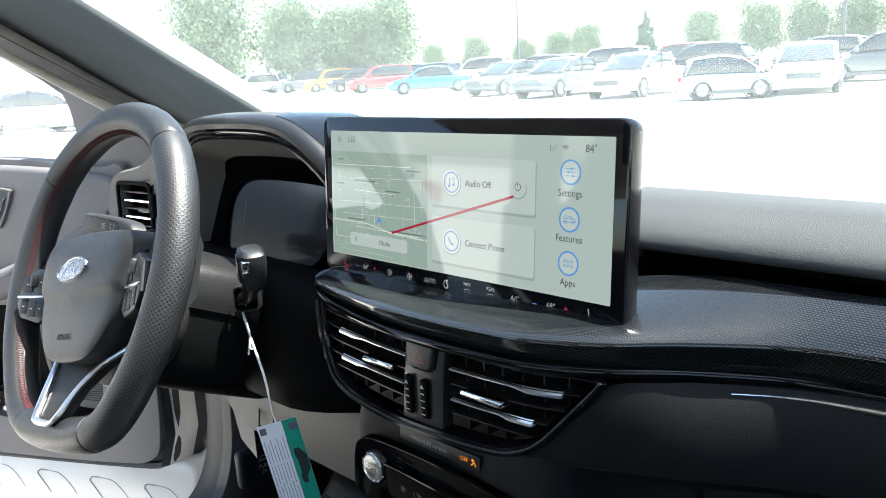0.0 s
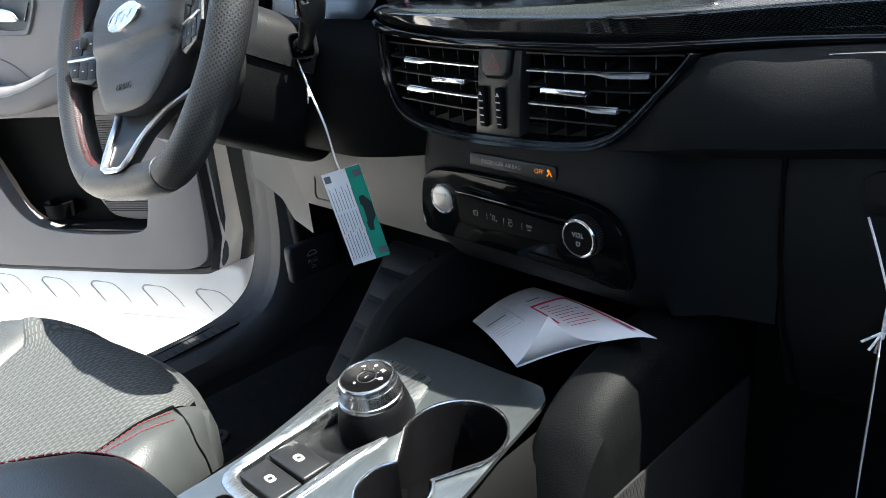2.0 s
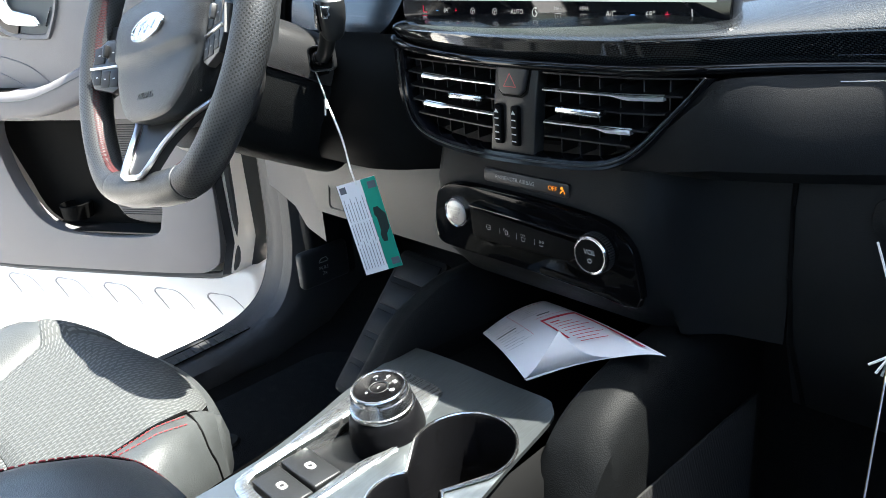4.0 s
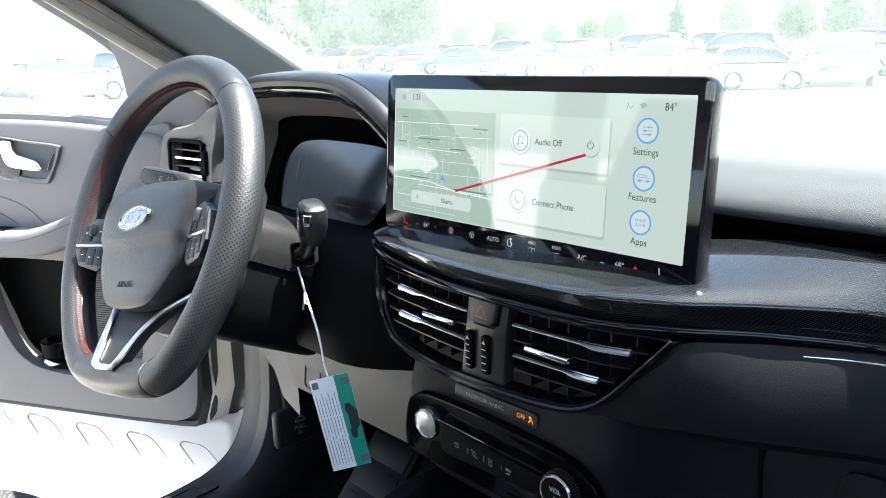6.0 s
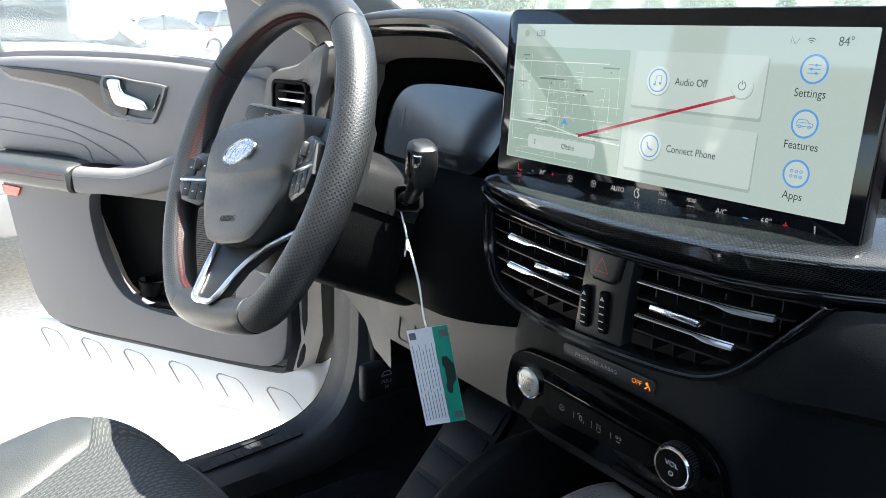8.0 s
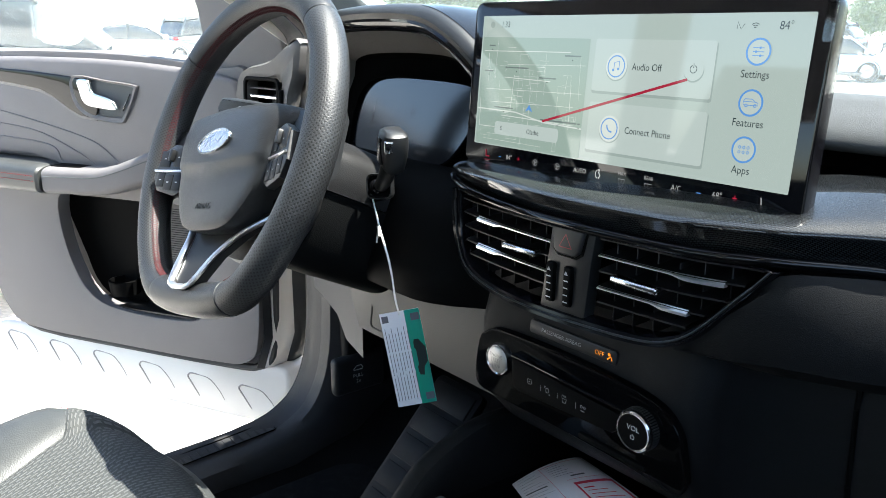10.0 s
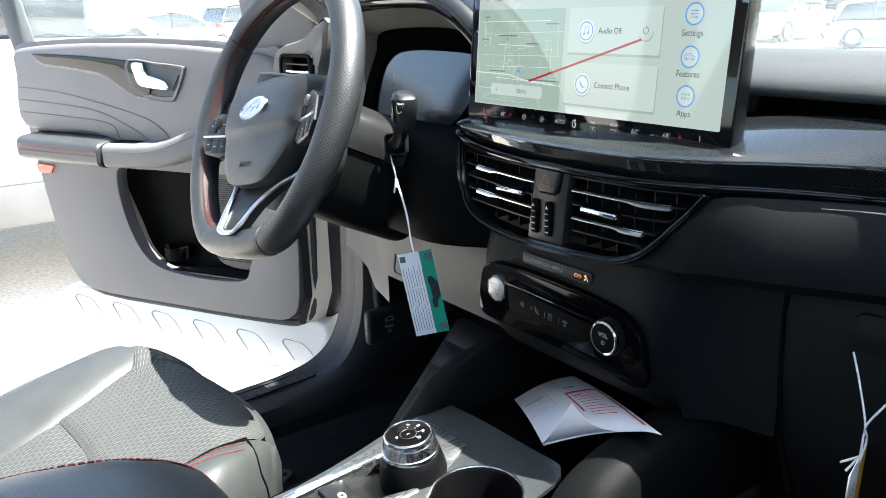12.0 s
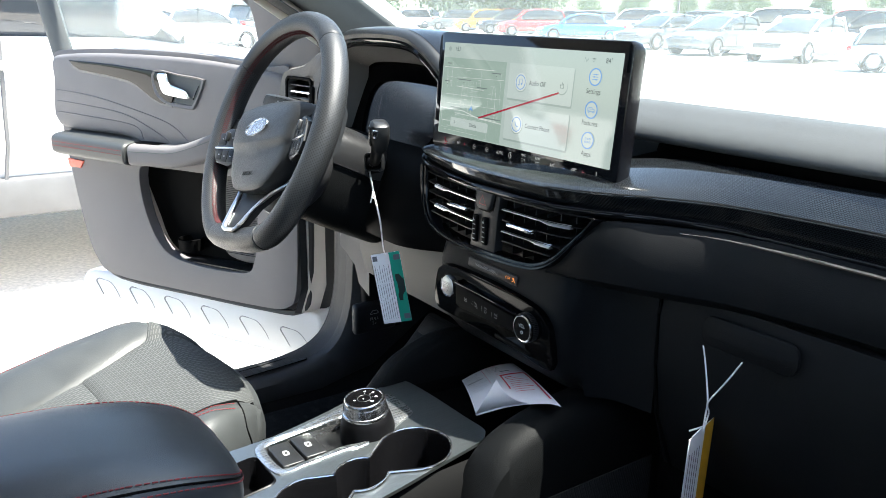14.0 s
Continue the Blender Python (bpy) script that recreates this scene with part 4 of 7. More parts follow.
part("home_page", flat(boxy(-0.164, -0.0555, 0.156, 0.0625, 0.001), tm, Z), UI, cover, "pale grey-green lit home page")
MX0, MX1, MY0, MY1 = -0.162, -0.030, -0.0545, 0.0435
part("map", flat(boxy(MX0, MY0, MX1, MY1, 0.001), tm, Z + 0.0003), UIMAP, cover, "pale map of streets")
random.seed(4)
roads = []
for k in range(8):
    y = MY0 + 0.005 + 0.0115 * k
    a = random.uniform(MX0, -0.12)
    roads.append(stroke([(a, y), (random.uniform(-0.08, MX1), y + random.uniform(-0.003, 0.003))], random.choice((0.0003, 0.0004, 0.0007)), tm, Z + 0.0006))
for k in range(16):
    x = MX0 + 0.004 + 0.0081 * k
    a = random.uniform(MY0, 0.015)
    roads.append(stroke([(x, a), (x + random.uniform(-0.002, 0.002), min(MY1, a + random.uniform(0.015, 0.05)))], random.choice((0.0002, 0.0003, 0.0005)), tm, Z + 0.0006))
for k in range(14):
    x, y = random.uniform(-0.16, -0.045), random.uniform(-0.05, 0.035)
    roads.append(stroke([(x, y), (x + random.uniform(0.004, 0.013), y), (x + random.uniform(0.004, 0.013), y - random.uniform(0.003, 0.008))], 0.0003, tm, Z + 0.0006))
roads.append(stroke([(MX0, -0.022), (-0.11, -0.0225), (-0.075, -0.0285), (MX1, -0.030)], 0.0011, tm, Z + 0.0006))
for k in range(26):
    x, y = random.uniform(MX0 + 0.002, MX1 - 0.016), random.uniform(MY0 + 0.002, 0.02)
    w, h = random.uniform(0.004, 0.014), random.uniform(0.003, 0.009)
    roads.append(stroke([(x, y), (x + w, y), (x + w, y + h), (x, y + h)], 0.00025, tm, Z + 0.0006, random.random() < 0.5))
part("street_grid", joined(*roads), UIROAD, cover)
for x, y, w in ((-0.148, 0.036, 0.008), (-0.047, 0.029, 0.018), (-0.113, 0.017, 0.03), (-0.074, 0.0095, 0.02), (-0.126, -0.0195, 0.025), (-0.057, -0.0262, 0.042), (-0.033, -0.0262, 0.003), (-0.15, 0.013, 0.012)):
    part("map_name", flat(bar(x - w / 2, y - 0.0006, x + w / 2, y + 0.0006), tm, Z + 0.0009), UIGREY, cover)
    part("map_name_mark", flat(circle(x, y - 0.0035, 0.0006, 8), tm, Z + 0.0009), UITEXT, cover)
part("position_arrow", flat([(-0.093, -0.0145), (-0.0975, -0.0208), (-0.093, -0.019), (-0.0885, -0.0208)], tm, Z + 0.0009), UIBLUE, cover)
part("place_chip", flat(boxy(-0.136, -0.0445, -0.055, -0.0325, 0.003), tm, Z + 0.0008), UICARD, cover)
words("place_name", "Olathe", 0.0062, -0.086, -0.0387, UITEXT)
words("compass", "S", 0.0056, -0.127, -0.0387, UITEXT)
words("clock", "1:33", 0.0075, -0.132, 0.0545, UITEXT)
part("profile_icon", flat(circle(-0.150, 0.0545, 0.003, 16), tm, Z + 0.0006), UISHADE, cover)
for k, (y0, y1, body) in enumerate(((0.0025, 0.0436, "Audio Off"), (-0.0456, -0.0065, "Connect Phone"))):
    part("card_shadow", flat(boxy(-0.0235, y0 - 0.0022, 0.0885, y1 - 0.001, 0.002), tm, Z + 0.0003), UISHADE, cover)
    part("card", flat(boxy(-0.0235, y0, 0.0875, y1, 0.002), tm, Z + 0.0006), UICARD, cover)
    cx, cy = 0.0, 0.0225 if k == 0 else -0.0266
    part("icon_disc", flat(circle(cx, cy - 0.0008, 0.0108), tm, Z + 0.0007), UISHADE, cover)
    part("icon_face", flat(circle(cx, cy, 0.0105), tm, Z + 0.0009), UIROAD, cover)
    part("icon_ring", stroke(circle(cx, cy, 0.0082), 0.0010, tm, Z + 0.0012, True), UIBLUE, cover, "blue icon ring")
    if k == 0:
        part("note_icon", joined(stroke([(cx - 0.002, cy - 0.003), (cx - 0.002, cy + 0.003), (cx + 0.003, cy + 0.004), (cx + 0.003, cy - 0.002)], 0.0006, tm, Z + 0.0012), flat(circle(cx - 0.0028, cy - 0.003, 0.0011, 8), tm, Z + 0.0012), flat(circle(cx + 0.0022, cy - 0.002, 0.0011, 8), tm, Z + 0.0012)), UIBLUE, cover)
    else:
        part("handset_icon", stroke(circle(cx + 0.0025, cy + 0.0025, 0.005, 10, 175, 275), 0.0012, tm, Z + 0.0012), UIBLUE, cover)
    words("card_words", body, 0.0076, 0.0155, cy, UITEXT, 0.0012, "LEFT")
part("power_shadow", flat(circle(0.0712, 0.0222, 0.0086), tm, Z + 0.0008), UISHADE, cover)
part("power_disc", flat(circle(0.071, 0.0232, 0.0084), tm, Z + 0.001), UICARD, cover)
part("power_icon", joined(stroke(circle(0.071, 0.0232, 0.0028, 16, 115, 425), 0.0005, tm, Z + 0.0012), stroke([(0.071, 0.024), (0.071, 0.0272)], 0.0005, tm, Z + 0.0012)), UITEXT, cover)
part("slanting_line", stroke([(-0.075, -0.0276), (0.067, 0.0156)], 0.0021, tm, Z + 0.0014), UIRED, cover, "thin red slanting line")
for cy, ty, body in ((0.0367, 0.0215, "Settings"), (0.0025, -0.0115, "Features"), (-0.0296, -0.0440, "Apps")):
    cx = 0.1195
    part("icon_ring", stroke(circle(cx, cy, 0.0086), 0.0014, tm, Z + 0.0008, True), UIBLUE, cover, "blue icon ring")
    part("icon_face", flat(circle(cx, cy, 0.0084), tm, Z + 0.0005), UICARD, cover)
    bits = [stroke([(cx - 0.0042, cy + d), (cx + 0.0042, cy + d)], 0.0005, tm, Z + 0.0008) for d in (-0.0026, 0, 0.0026)] + [flat(circle(cx + dx, cy + d, 0.0009, 8), tm, Z + 0.0009) for dx, d in ((0.0018, -0.0026), (-0.0018, 0), (0.0012, 0.0026))] if body == "Settings" else \
        [stroke([(cx - 0.0055, cy - 0.0016), (cx - 0.0055, cy + 0.0012), (cx - 0.0045, cy + 0.0026), (cx + 0.0010, cy + 0.0026), (cx + 0.0030, cy + 0.0008), (cx + 0.0054, cy + 0.0002), (cx + 0.0056, cy - 0.0016)], 0.0005, tm, Z + 0.0008, True), stroke([(cx - 0.005, cy + 0.0008), (cx + 0.003, cy + 0.0008)], 0.0004, tm, Z + 0.0008)] + [stroke(circle(cx + dx, cy - 0.0018, 0.0010, 8), 0.0005, tm, Z + 0.0009, True) for dx in (-0.0032, 0.0034)] if body == "Features" else \
        [stroke(circle(cx + dx, cy + dy, 0.0009, 8), 0.0005, tm, Z + 0.0008, True) for dx in (-0.0032, 0, 0.0032) for dy in (-0.0017, 0.0017)]
    part("icon", joined(*bits), UIBLUE, cover)
    words("icon_words", body, 0.0076, cx, ty, UITEXT)
words("outside_degrees", "84°", 0.0080, 0.137, 0.0537, UITEXT)
for k in range(3):
    part("signal_arc", stroke(circle(0.1145, 0.0515, 0.0012 + 0.0014 * k, 8, 50, 130), 0.0005, tm, Z + 0.0008), UITEXT, cover)
part("link_icon", stroke([(0.101, 0.0515), (0.101, 0.0565), (0.104, 0.0515), (0.1065, 0.055)], 0.0004, tm, Z + 0.0008), UITEXT, cover)
# climate row along the foot of the glass
cy = -0.0645
for x, body, mt, sz in ((-0.1265, "–", UIBLUE, 0.007), (-0.114, "84°", UIWHITE, 0.0062), (-0.1015, "+", UIRED, 0.007), (-0.027, "AUTO", UIWHITE, 0.0056), (0.0175, "MAX", UIWHITE, 0.0042), (0.0435, "REAR", UIWHITE, 0.0042), (0.069, "A/C", UIWHITE, 0.0062), (0.0885, "–", UIBLUE, 0.009), (0.104, "68°", UIWHITE, 0.0068), (0.118, "+", UIRED, 0.009)):
    words("climate_mark", body, sz, x, cy + (0.0035 if body in ("MAX", "REAR") else 0), mt, 0.0)
for x in (-0.144, -0.08, -0.053, -0.006, 0.0175, 0.0435, 0.140):
    y = cy - (0.0022 if x in (0.0175, 0.0435) else 0)
    if x in (0.140, -0.144):
        bits = [stroke([(x - 0.0024, y + 0.0042), (x - 0.0015, y - 0.0018), (x + 0.003, y - 0.0018)], 0.0011, tm, Z), stroke([(x - 0.004, y - 0.005), (x + 0.004, y - 0.005)], 0.0004, tm, Z)]
    elif x in (0.0175, 0.0435):
        bits = [stroke([(x - 0.0032, y + 0.0015), (x + 0.0032, y + 0.0015), (x + 0.0026, y - 0.0025), (x - 0.0026, y - 0.0025)], 0.0006, tm, Z, True), stroke([(x, y - 0.0015), (x, y + 0.0005)], 0.0005, tm, Z)]
    elif x == -0.006:
        bits = [flat(circle(x, y + 0.0032, 0.001, 10), tm, Z), stroke([(x - 0.001, y + 0.0018), (x + 0.0014, y - 0.001), (x - 0.0005, y - 0.0036)], 0.0012, tm, Z), stroke(circle(x, y, 0.0038, 10, 100, 250), 0.0007, tm, Z)]
    else:
        bits = [stroke(circle(x, y, 0.0027, 14), 0.0005, tm, Z, True)] + [stroke([(x, y), (x + 0.0023 * math.cos(a), y + 0.0023 * math.sin(a))], 0.0007, tm, Z) for a in (0.3, 2.4, 4.5)]
    part("climate_icon", joined(*bits), UIRED if x == -0.144 else UIWHITE if x == -0.006 else UIDIM, cover)
    part("status_bar", flat(bar(x - 0.0025, cy - 0.0063, x + 0.0025, cy - 0.0059), tm, Z), UIDIM, cover)

# ---- steering wheel ----
TILTW = radians(24)
wm = plane_at((-0.365, -0.172, 1.057), (1, 0, 0), (0, math.sin(TILTW), math.cos(TILTW)))
wm0 = wm
wm = Matrix.Translation((-0.005, 0, 0)) @ wm @ Matrix.Rotation(radians(12), 4, "Z")      # steered a little to the left
sw = thing("steering_wheel", (-0.365, -0.05, 1.0), "black leather steering wheel with flat bottom and red stitching", "steering wheel")
half = [(0.0, 0.164), (0.06, 0.154), (0.112, 0.124), (0.148, 0.072), (0.1625, 0.005), (0.152, -0.062), (0.122, -0.118), (0.088, -0.152), (0.045, -0.1625)]
loop = half + [(0.0, -0.164)] + [(-x, y) for x, y in half[:0:-1]]
rimline = smooth_line([(x * 1.04, y, 0) for x, y in loop], 10, True)
NR = len(rimline)


def rim_piece(i0, i1, mat, nm, grow=1.0, label=""):
    rows = []
    # pinched in at both ends, where the leather is tucked into the seam
    for f, g in [(i0, 0.90), (i0 + 0.12, 0.975)] + [(i, 1.0) for i in range(i0 + 1, i1)] + [(i1 - 0.12, 0.975), (i1, 0.90)]:
        i = math.floor(f)
        p, a, b = rimline[i % NR].lerp(rimline[(i + 1) % NR], f - i), rimline[(i - 1) % NR], rimline[(i + 1) % NR]
        t = (b - a).normalized()
        s = Vector((t.y, -t.x, 0))
        fat = 1.0 + 0.12 * math.exp(-((p.y + 0.01) / 0.05) ** 2)
        g *= grow
        rows.append([wm @ (p + s * math.cos(q) * 0.0176 * fat * g + Vector((0, 0, 1)) * math.sin(q) * 0.0186 * g) for q in (2 * math.pi * j / 24 for j in range(24))])
    part(nm, mesh_loft(rows, True, True), mat, sw, label)


rim_piece(-22, 22, LEATHER, "rim_top", 1.0, "smooth black leather rim section")
rim_piece(22, 74, PERF, "rim_right", 1.0, "perforated leather rim section")
rim_piece(74, NR - 74, LEATHER, "rim_bottom", 1.03, "smooth flat rim bottom")
rim_piece(NR - 74, NR - 22, PERF, "rim_left", 1.0, "perforated leather rim section")


def stitches(i0, i1):
    bits = []
    for i in range(i0, i1):
        def on(f, q):
            k = int(math.floor(f))
            p = rimline[k % NR].lerp(rimline[(k + 1) % NR], f - k)
            t = (rimline[(k + 1) % NR] - rimline[k % NR]).normalized()
            s = Vector((t.y, -t.x, 0))
            return wm @ (p + s * math.cos(q) * (0.0176 * (1.0 + 0.12 * math.exp(-((p.y + 0.01) / 0.05) ** 2)) + 0.0004) + Vector((0, 0, 1)) * math.sin(q) * 0.0191)
        f = float(i)
        for f, q0, q1 in ((f, 0.22, 0.62), (f + 0.5, 0.62, 0.22), (f, 0.62, 0.22), (f + 0.5, 0.22, 0.62)):
            bits.append(mesh_tube([on(f, q0), on(f + 0.5, q1)], 0.00036, 5))
    return joined(*bits)


tagged(part("stitching", stitches(-14, 14), WHEELRED, sw, "red zigzag stitching"), kind="stuff")
tagged(part("stitching", stitches(NR - 74, NR - 14), WHEELRED, sw, "red zigzag stitching"), kind="stuff")
tagged(part("stitching", stitches(14, 74), WHEELRED, sw, "red zigzag stitching"), kind="stuff")
# hub, airbag cover and spokes
SWITCH = material("matt wheel switch", (0.012, 0.012, 0.0125), 0.5, vary=0.1, spec=0.22)
BRIGHTSATIN = material("satin aluminium trim", (0.72, 0.72, 0.73), 0.3, 1.0, vary=0.06)
right = [(0.0, 0.0385), (0.04, 0.0378), (0.085, 0.0356), (0.116, 0.031), (0.1195, 0.024), (0.109, 0.011), (0.099, -0.006), (0.0945, -0.03), (0.080, -0.056), (0.060, -0.081), (0.039, -0.0925), (0.0, -0.0958)]
pad = [(-x, y) for x, y in right[-2:0:-1]] + right
po = [p.to_2d() for p in smooth_line([(*p, 0) for p in pad[::-1]], 5, True)]
rows = []
for k, z in ((0.96, -0.05), (0.985, -0.022), (0.995, -0.010), (1.0, -0.0035), (0.985, 0.0015), (0.95, 0.0035), (0.85, 0.0045), (0.75, 0.0048), (0.6, 0.005), (0.45, 0.005), (0.3, 0.005), (0.15, 0.005), (0.04, 0.005)):
    r = []
    for p in po:
        x, v = p.x * k, (p.y + 0.022) * k - 0.022
        crown = 0.0155 - 0.0055 * (x / 0.09) ** 2 - 0.018 * (max(0.0, abs(x) - 0.078) / 0.0415) ** 2 - 0.006 * max(0.0, v / 0.038) ** 2
        dip = max(0.0, min(1.0, (-0.027 + 0.09 * abs(x) - v) / 0.009)) * 0.0048
        r.append(wm @ Vector((x, v, z + (crown - dip if z > -0.03 else crown * 0.3))))
    rows.append(r)
part("airbag_cover", mesh_loft(rows, True, True), LEATHER, sw, "black airbag cover")
em = wm @ Matrix.Translation((0.003, -0.002, 0.0218)) @ Matrix.Rotation(radians(7), 4, "Z")
ov = [(0.0300 * math.cos(a), 0.0104 * math.sin(a)) for a in (2 * math.pi * i / 40 for i in range(40))]
emb = part("emblem", mesh_frame([(x * 1.12, y * 1.22) for x, y in ov], ov, 0.003, em @ Matrix.Translation((0, 0, -0.002))), CHROME, sw, "oval emblem, blue with a chrome rim")
part("emblem_field", mesh_prism(ov, 0.0022, 0.0006, 1, em @ Matrix.Translation((0, 0, -0.002))), BLUE, emb)
part("emblem_mark", joined(stroke([(-0.018, -0.002), (-0.009, 0.006), (-0.004, -0.004), (0.003, 0.002), (0.010, -0.003), (0.018, 0.003)], 0.0017, em, 0.0006), stroke([(-0.014, 0.006), (0.001, 0.0065)], 0.0012, em, 0.0007)), material("emblem script", (0.24, 0.30, 0.46), 0.3, vary=0.1), emb)
lettering("airbag_word", "AIRBAG", 0.0098, wm @ Matrix.Translation((0.001, -0.070, 0.0158)), material("moulded word black", (0.005, 0.005, 0.005), 0.5, spec=0.2), sw, "moulded word", depth=0.0002, thin=0.018)
part("horn_mark", joined(stroke(circle(0.052, -0.001, 0.0028, 10), 0.0010, wm, 0.0146, True), stroke([(0.0545, -0.003), (0.061, 0.006)], 0.0010, wm, 0.0146)), DARK, sw)
part("hub", mesh_box((0, -0.01, -0.035), (0.17, 0.11, 0.04), 0.015, 3, wm), DARK, sw)
for s in (-1, 1):
    part("spoke", mesh_loft([[wm @ Vector((s * x, y, z)) for y, z in ((0.034 + w, -0.018), (0.030 + w, -0.006), (0.0, -0.002), (-0.036 - w, -0.006), (-0.042 - w, -0.018), (-0.03, -0.03), (0.02, -0.03))] for x, w in ((0.06, 0.004), (0.09, 0.0), (0.12, -0.002), (0.15, 0.004), (0.163, 0.008))], True, True), SATIN, sw)
    wt = wm @ Matrix.Translation((s * 0.091, -0.0120, -0.0035)) @ Matrix.Rotation(-s * radians(13), 4, "Y") @ Matrix.Translation((-s * 0.086, 0, 0)) @ Matrix.Diagonal((1.0, 0.9, 1.0, 1.0))
    cl_ = part("switch_block", mesh_prism([(s * x, y) for x, y in ([(0.094, 0.022), (0.117, 0.024), (0.138, 0.012), (0.144, -0.02), (0.134, -0.038), (0.10, -0.045), (0.086, -0.038)] if s < 0 else [(0.094, 0.022), (0.117, 0.024), (0.138, 0.012), (0.144, -0.02), (0.134, -0.038), (0.10, -0.045), (0.086, -0.038)][::-1])], 0.009, 0.003, 2, wt @ Matrix.Translation((0, 0, -0.002))), SATIN, sw, "steering wheel switch block")
    part("switch_bar", mesh_box((s * 0.117, -0.012, 0.0078), (0.05, 0.0032, 0.003), 0.001, 1, wt), BRIGHTSATIN, cl_, "chrome switch divider")
    for k, (bx, by, bw, bh) in enumerate(((0.103, 0.006, 0.016, 0.024), (0.127, 0.004, 0.018, 0.02), (0.098, -0.027, 0.0135, 0.02), (0.1135, -0.027, 0.0135, 0.02), (0.128, -0.024, 0.0115, 0.018))):
        bt = part("switch", mesh_box((s * bx, by, 0.0066), (bw + 0.001, bh + 0.001, 0.0026), 0.0008, 2, wt), SWITCH, cl_)
        part("switch_mark", flat(bar(-0.0018, -0.0007, 0.0018, 0.0007), wt @ Matrix.Translation((s * bx, by, 0.0082))), PRINT, bt)
    part("rocker", mesh_box((s * 0.115, 0.008, 0.0085), (0.006, 0.016, 0.008), 0.002, 2, wt), SATIN, cl_)
    vline = smooth_line([(s * 0.0, -0.1545, 0.0195), (s * 0.015, -0.154, 0.0195), (s * 0.0245, -0.147, 0.018), (s * 0.036, -0.120, 0.008), (s * 0.052, -0.096, -0.004), (s * 0.075, -0.080, -0.014), (s * 0.105, -0.068, -0.020)], 6)
    part("chrome_spoke", mesh_tube([wm @ p for p in vline], 0.0042, 8, flat=0.7), BRIGHTSATIN, sw, "satin chrome lower spoke trim")
part("lower_spoke", mesh_loft([[wm @ Vector((x * k, y, z + dz)) for x, dz in ((-1, -0.012), (-0.9, -0.002), (0, 0.0), (0.9, -0.002), (1, -0.012))] for k, y, z in ((0.020, -0.156, 0.0175), (0.026, -0.146, 0.0165), (0.036, -0.119, 0.007), (0.053, -0.095, -0.005), (0.085, -0.07, -0.016))], thick=0.004), SWITCH, sw, "dark lower spoke")
# column with stalks
COLUMN = material("satin column plastic", (0.013, 0.013, 0.0135), 0.38, grain=0.3, grain_scale=1100, vary=0.08)
COLLAR = material("dark wheel back cover", (0.022, 0.022, 0.023), 0.5, grain=0.2, grain_scale=1200, vary=0.08)
col = thing("steering_column", (-0.365, -0.02, 0.95), "black steering column shroud with ignition ring", "steering column")
upper = [(-0.0775, -0.011), (-0.078, 0.010), (-0.068, 0.032), (-0.035, 0.045), (0.0, 0.047), (0.035, 0.045), (0.068, 0.032), (0.078, 0.010), (0.0785, -0.011)]
under = [(0.0755, -0.0122), (0.0745, -0.05), (0.062, -0.088), (0.03, -0.104), (-0.03, -0.104), (-0.062, -0.088), (-0.0745, -0.05), (-0.0755, -0.0122)]
for nm, line, mat in (("upper_shroud", upper, COLUMN), ("lower_shroud", under, WINGSKIN)):
    rs = [p.to_2d() for p in smooth_line([(*p, 0) for p in line], 4)]
    part(nm, mesh_loft([[wm0 @ Vector((p.x * k, (p.y + 0.03) * k - 0.03 + dy, z)) for p in rs] for k, z, dy in ((0.90, -0.058, 0.0), (0.985, -0.061, 0.0), (1.0, -0.068, 0.0), (1.02, -0.12, -0.001), (1.025, -0.155 if nm == "upper_shroud" else -0.21, -0.002))], True, True), mat, col)
part("collar", mesh_lathe([(0.05, -0.078), (0.078, -0.074), (0.092, -0.062), (0.098, -0.048), (0.094, -0.040), (0.06, -0.036)], 48, wm @ Matrix.Translation((0.0, -0.042, 0.0)) @ Matrix.Diagonal((1.0, 0.76, 1.0, 1.0))), COLLAR, col, "round cover behind the wheel")
bx = part("stalk_boot", mesh_box((-0.292, -0.045, 1.008), (0.016, 0.03, 0.034), 0.006, 2), DARK, col)
im = plane_at((-0.260, -0.061, 1.018), (0.8, 0.6, 0.05), (0, 0.1, 1))
ir = part("ignition_recess", mesh_frame(rrect(0.028, 0.027, 0.006), rrect(0.024, 0.023, 0.005), 0.010, im @ Matrix.Translation((0, 0, -0.010))), SATIN, col)
part("recess_back", mesh_prism(rrect(0.025, 0.024, 0.005), 0.001, 0, 1, im @ Matrix.Translation((0, 0, -0.009))), DARK, ir)
part("boot", mesh_lathe([(0.0, 0.006), (0.004, 0.0052), (0.0075, 0.002), (0.009, -0.003), (0.009, -0.009)], 24, im @ Matrix.Translation((-0.002, 0.0, 0))), GLOSS, ir, "shiny black rubber boot")
st = smooth_line([(-0.315, -0.036, 1.004), (-0.275, -0.052, 1.012), (-0.238, -0.068, 1.030), (-0.210, -0.080, 1.054)], 6)
wipe = part("wiper_stalk", mesh_tube(st, 0.0085, 14, flat=0.8, taper=lambda s: 0.75 + 0.35 * s), SATIN, col, "black wiper stalk with gloss switch head")
kx = plane_at((-0.201, -0.0835, 1.0635), (0.93, -0.30, -0.22), (0.36, -0.14, 0.92))
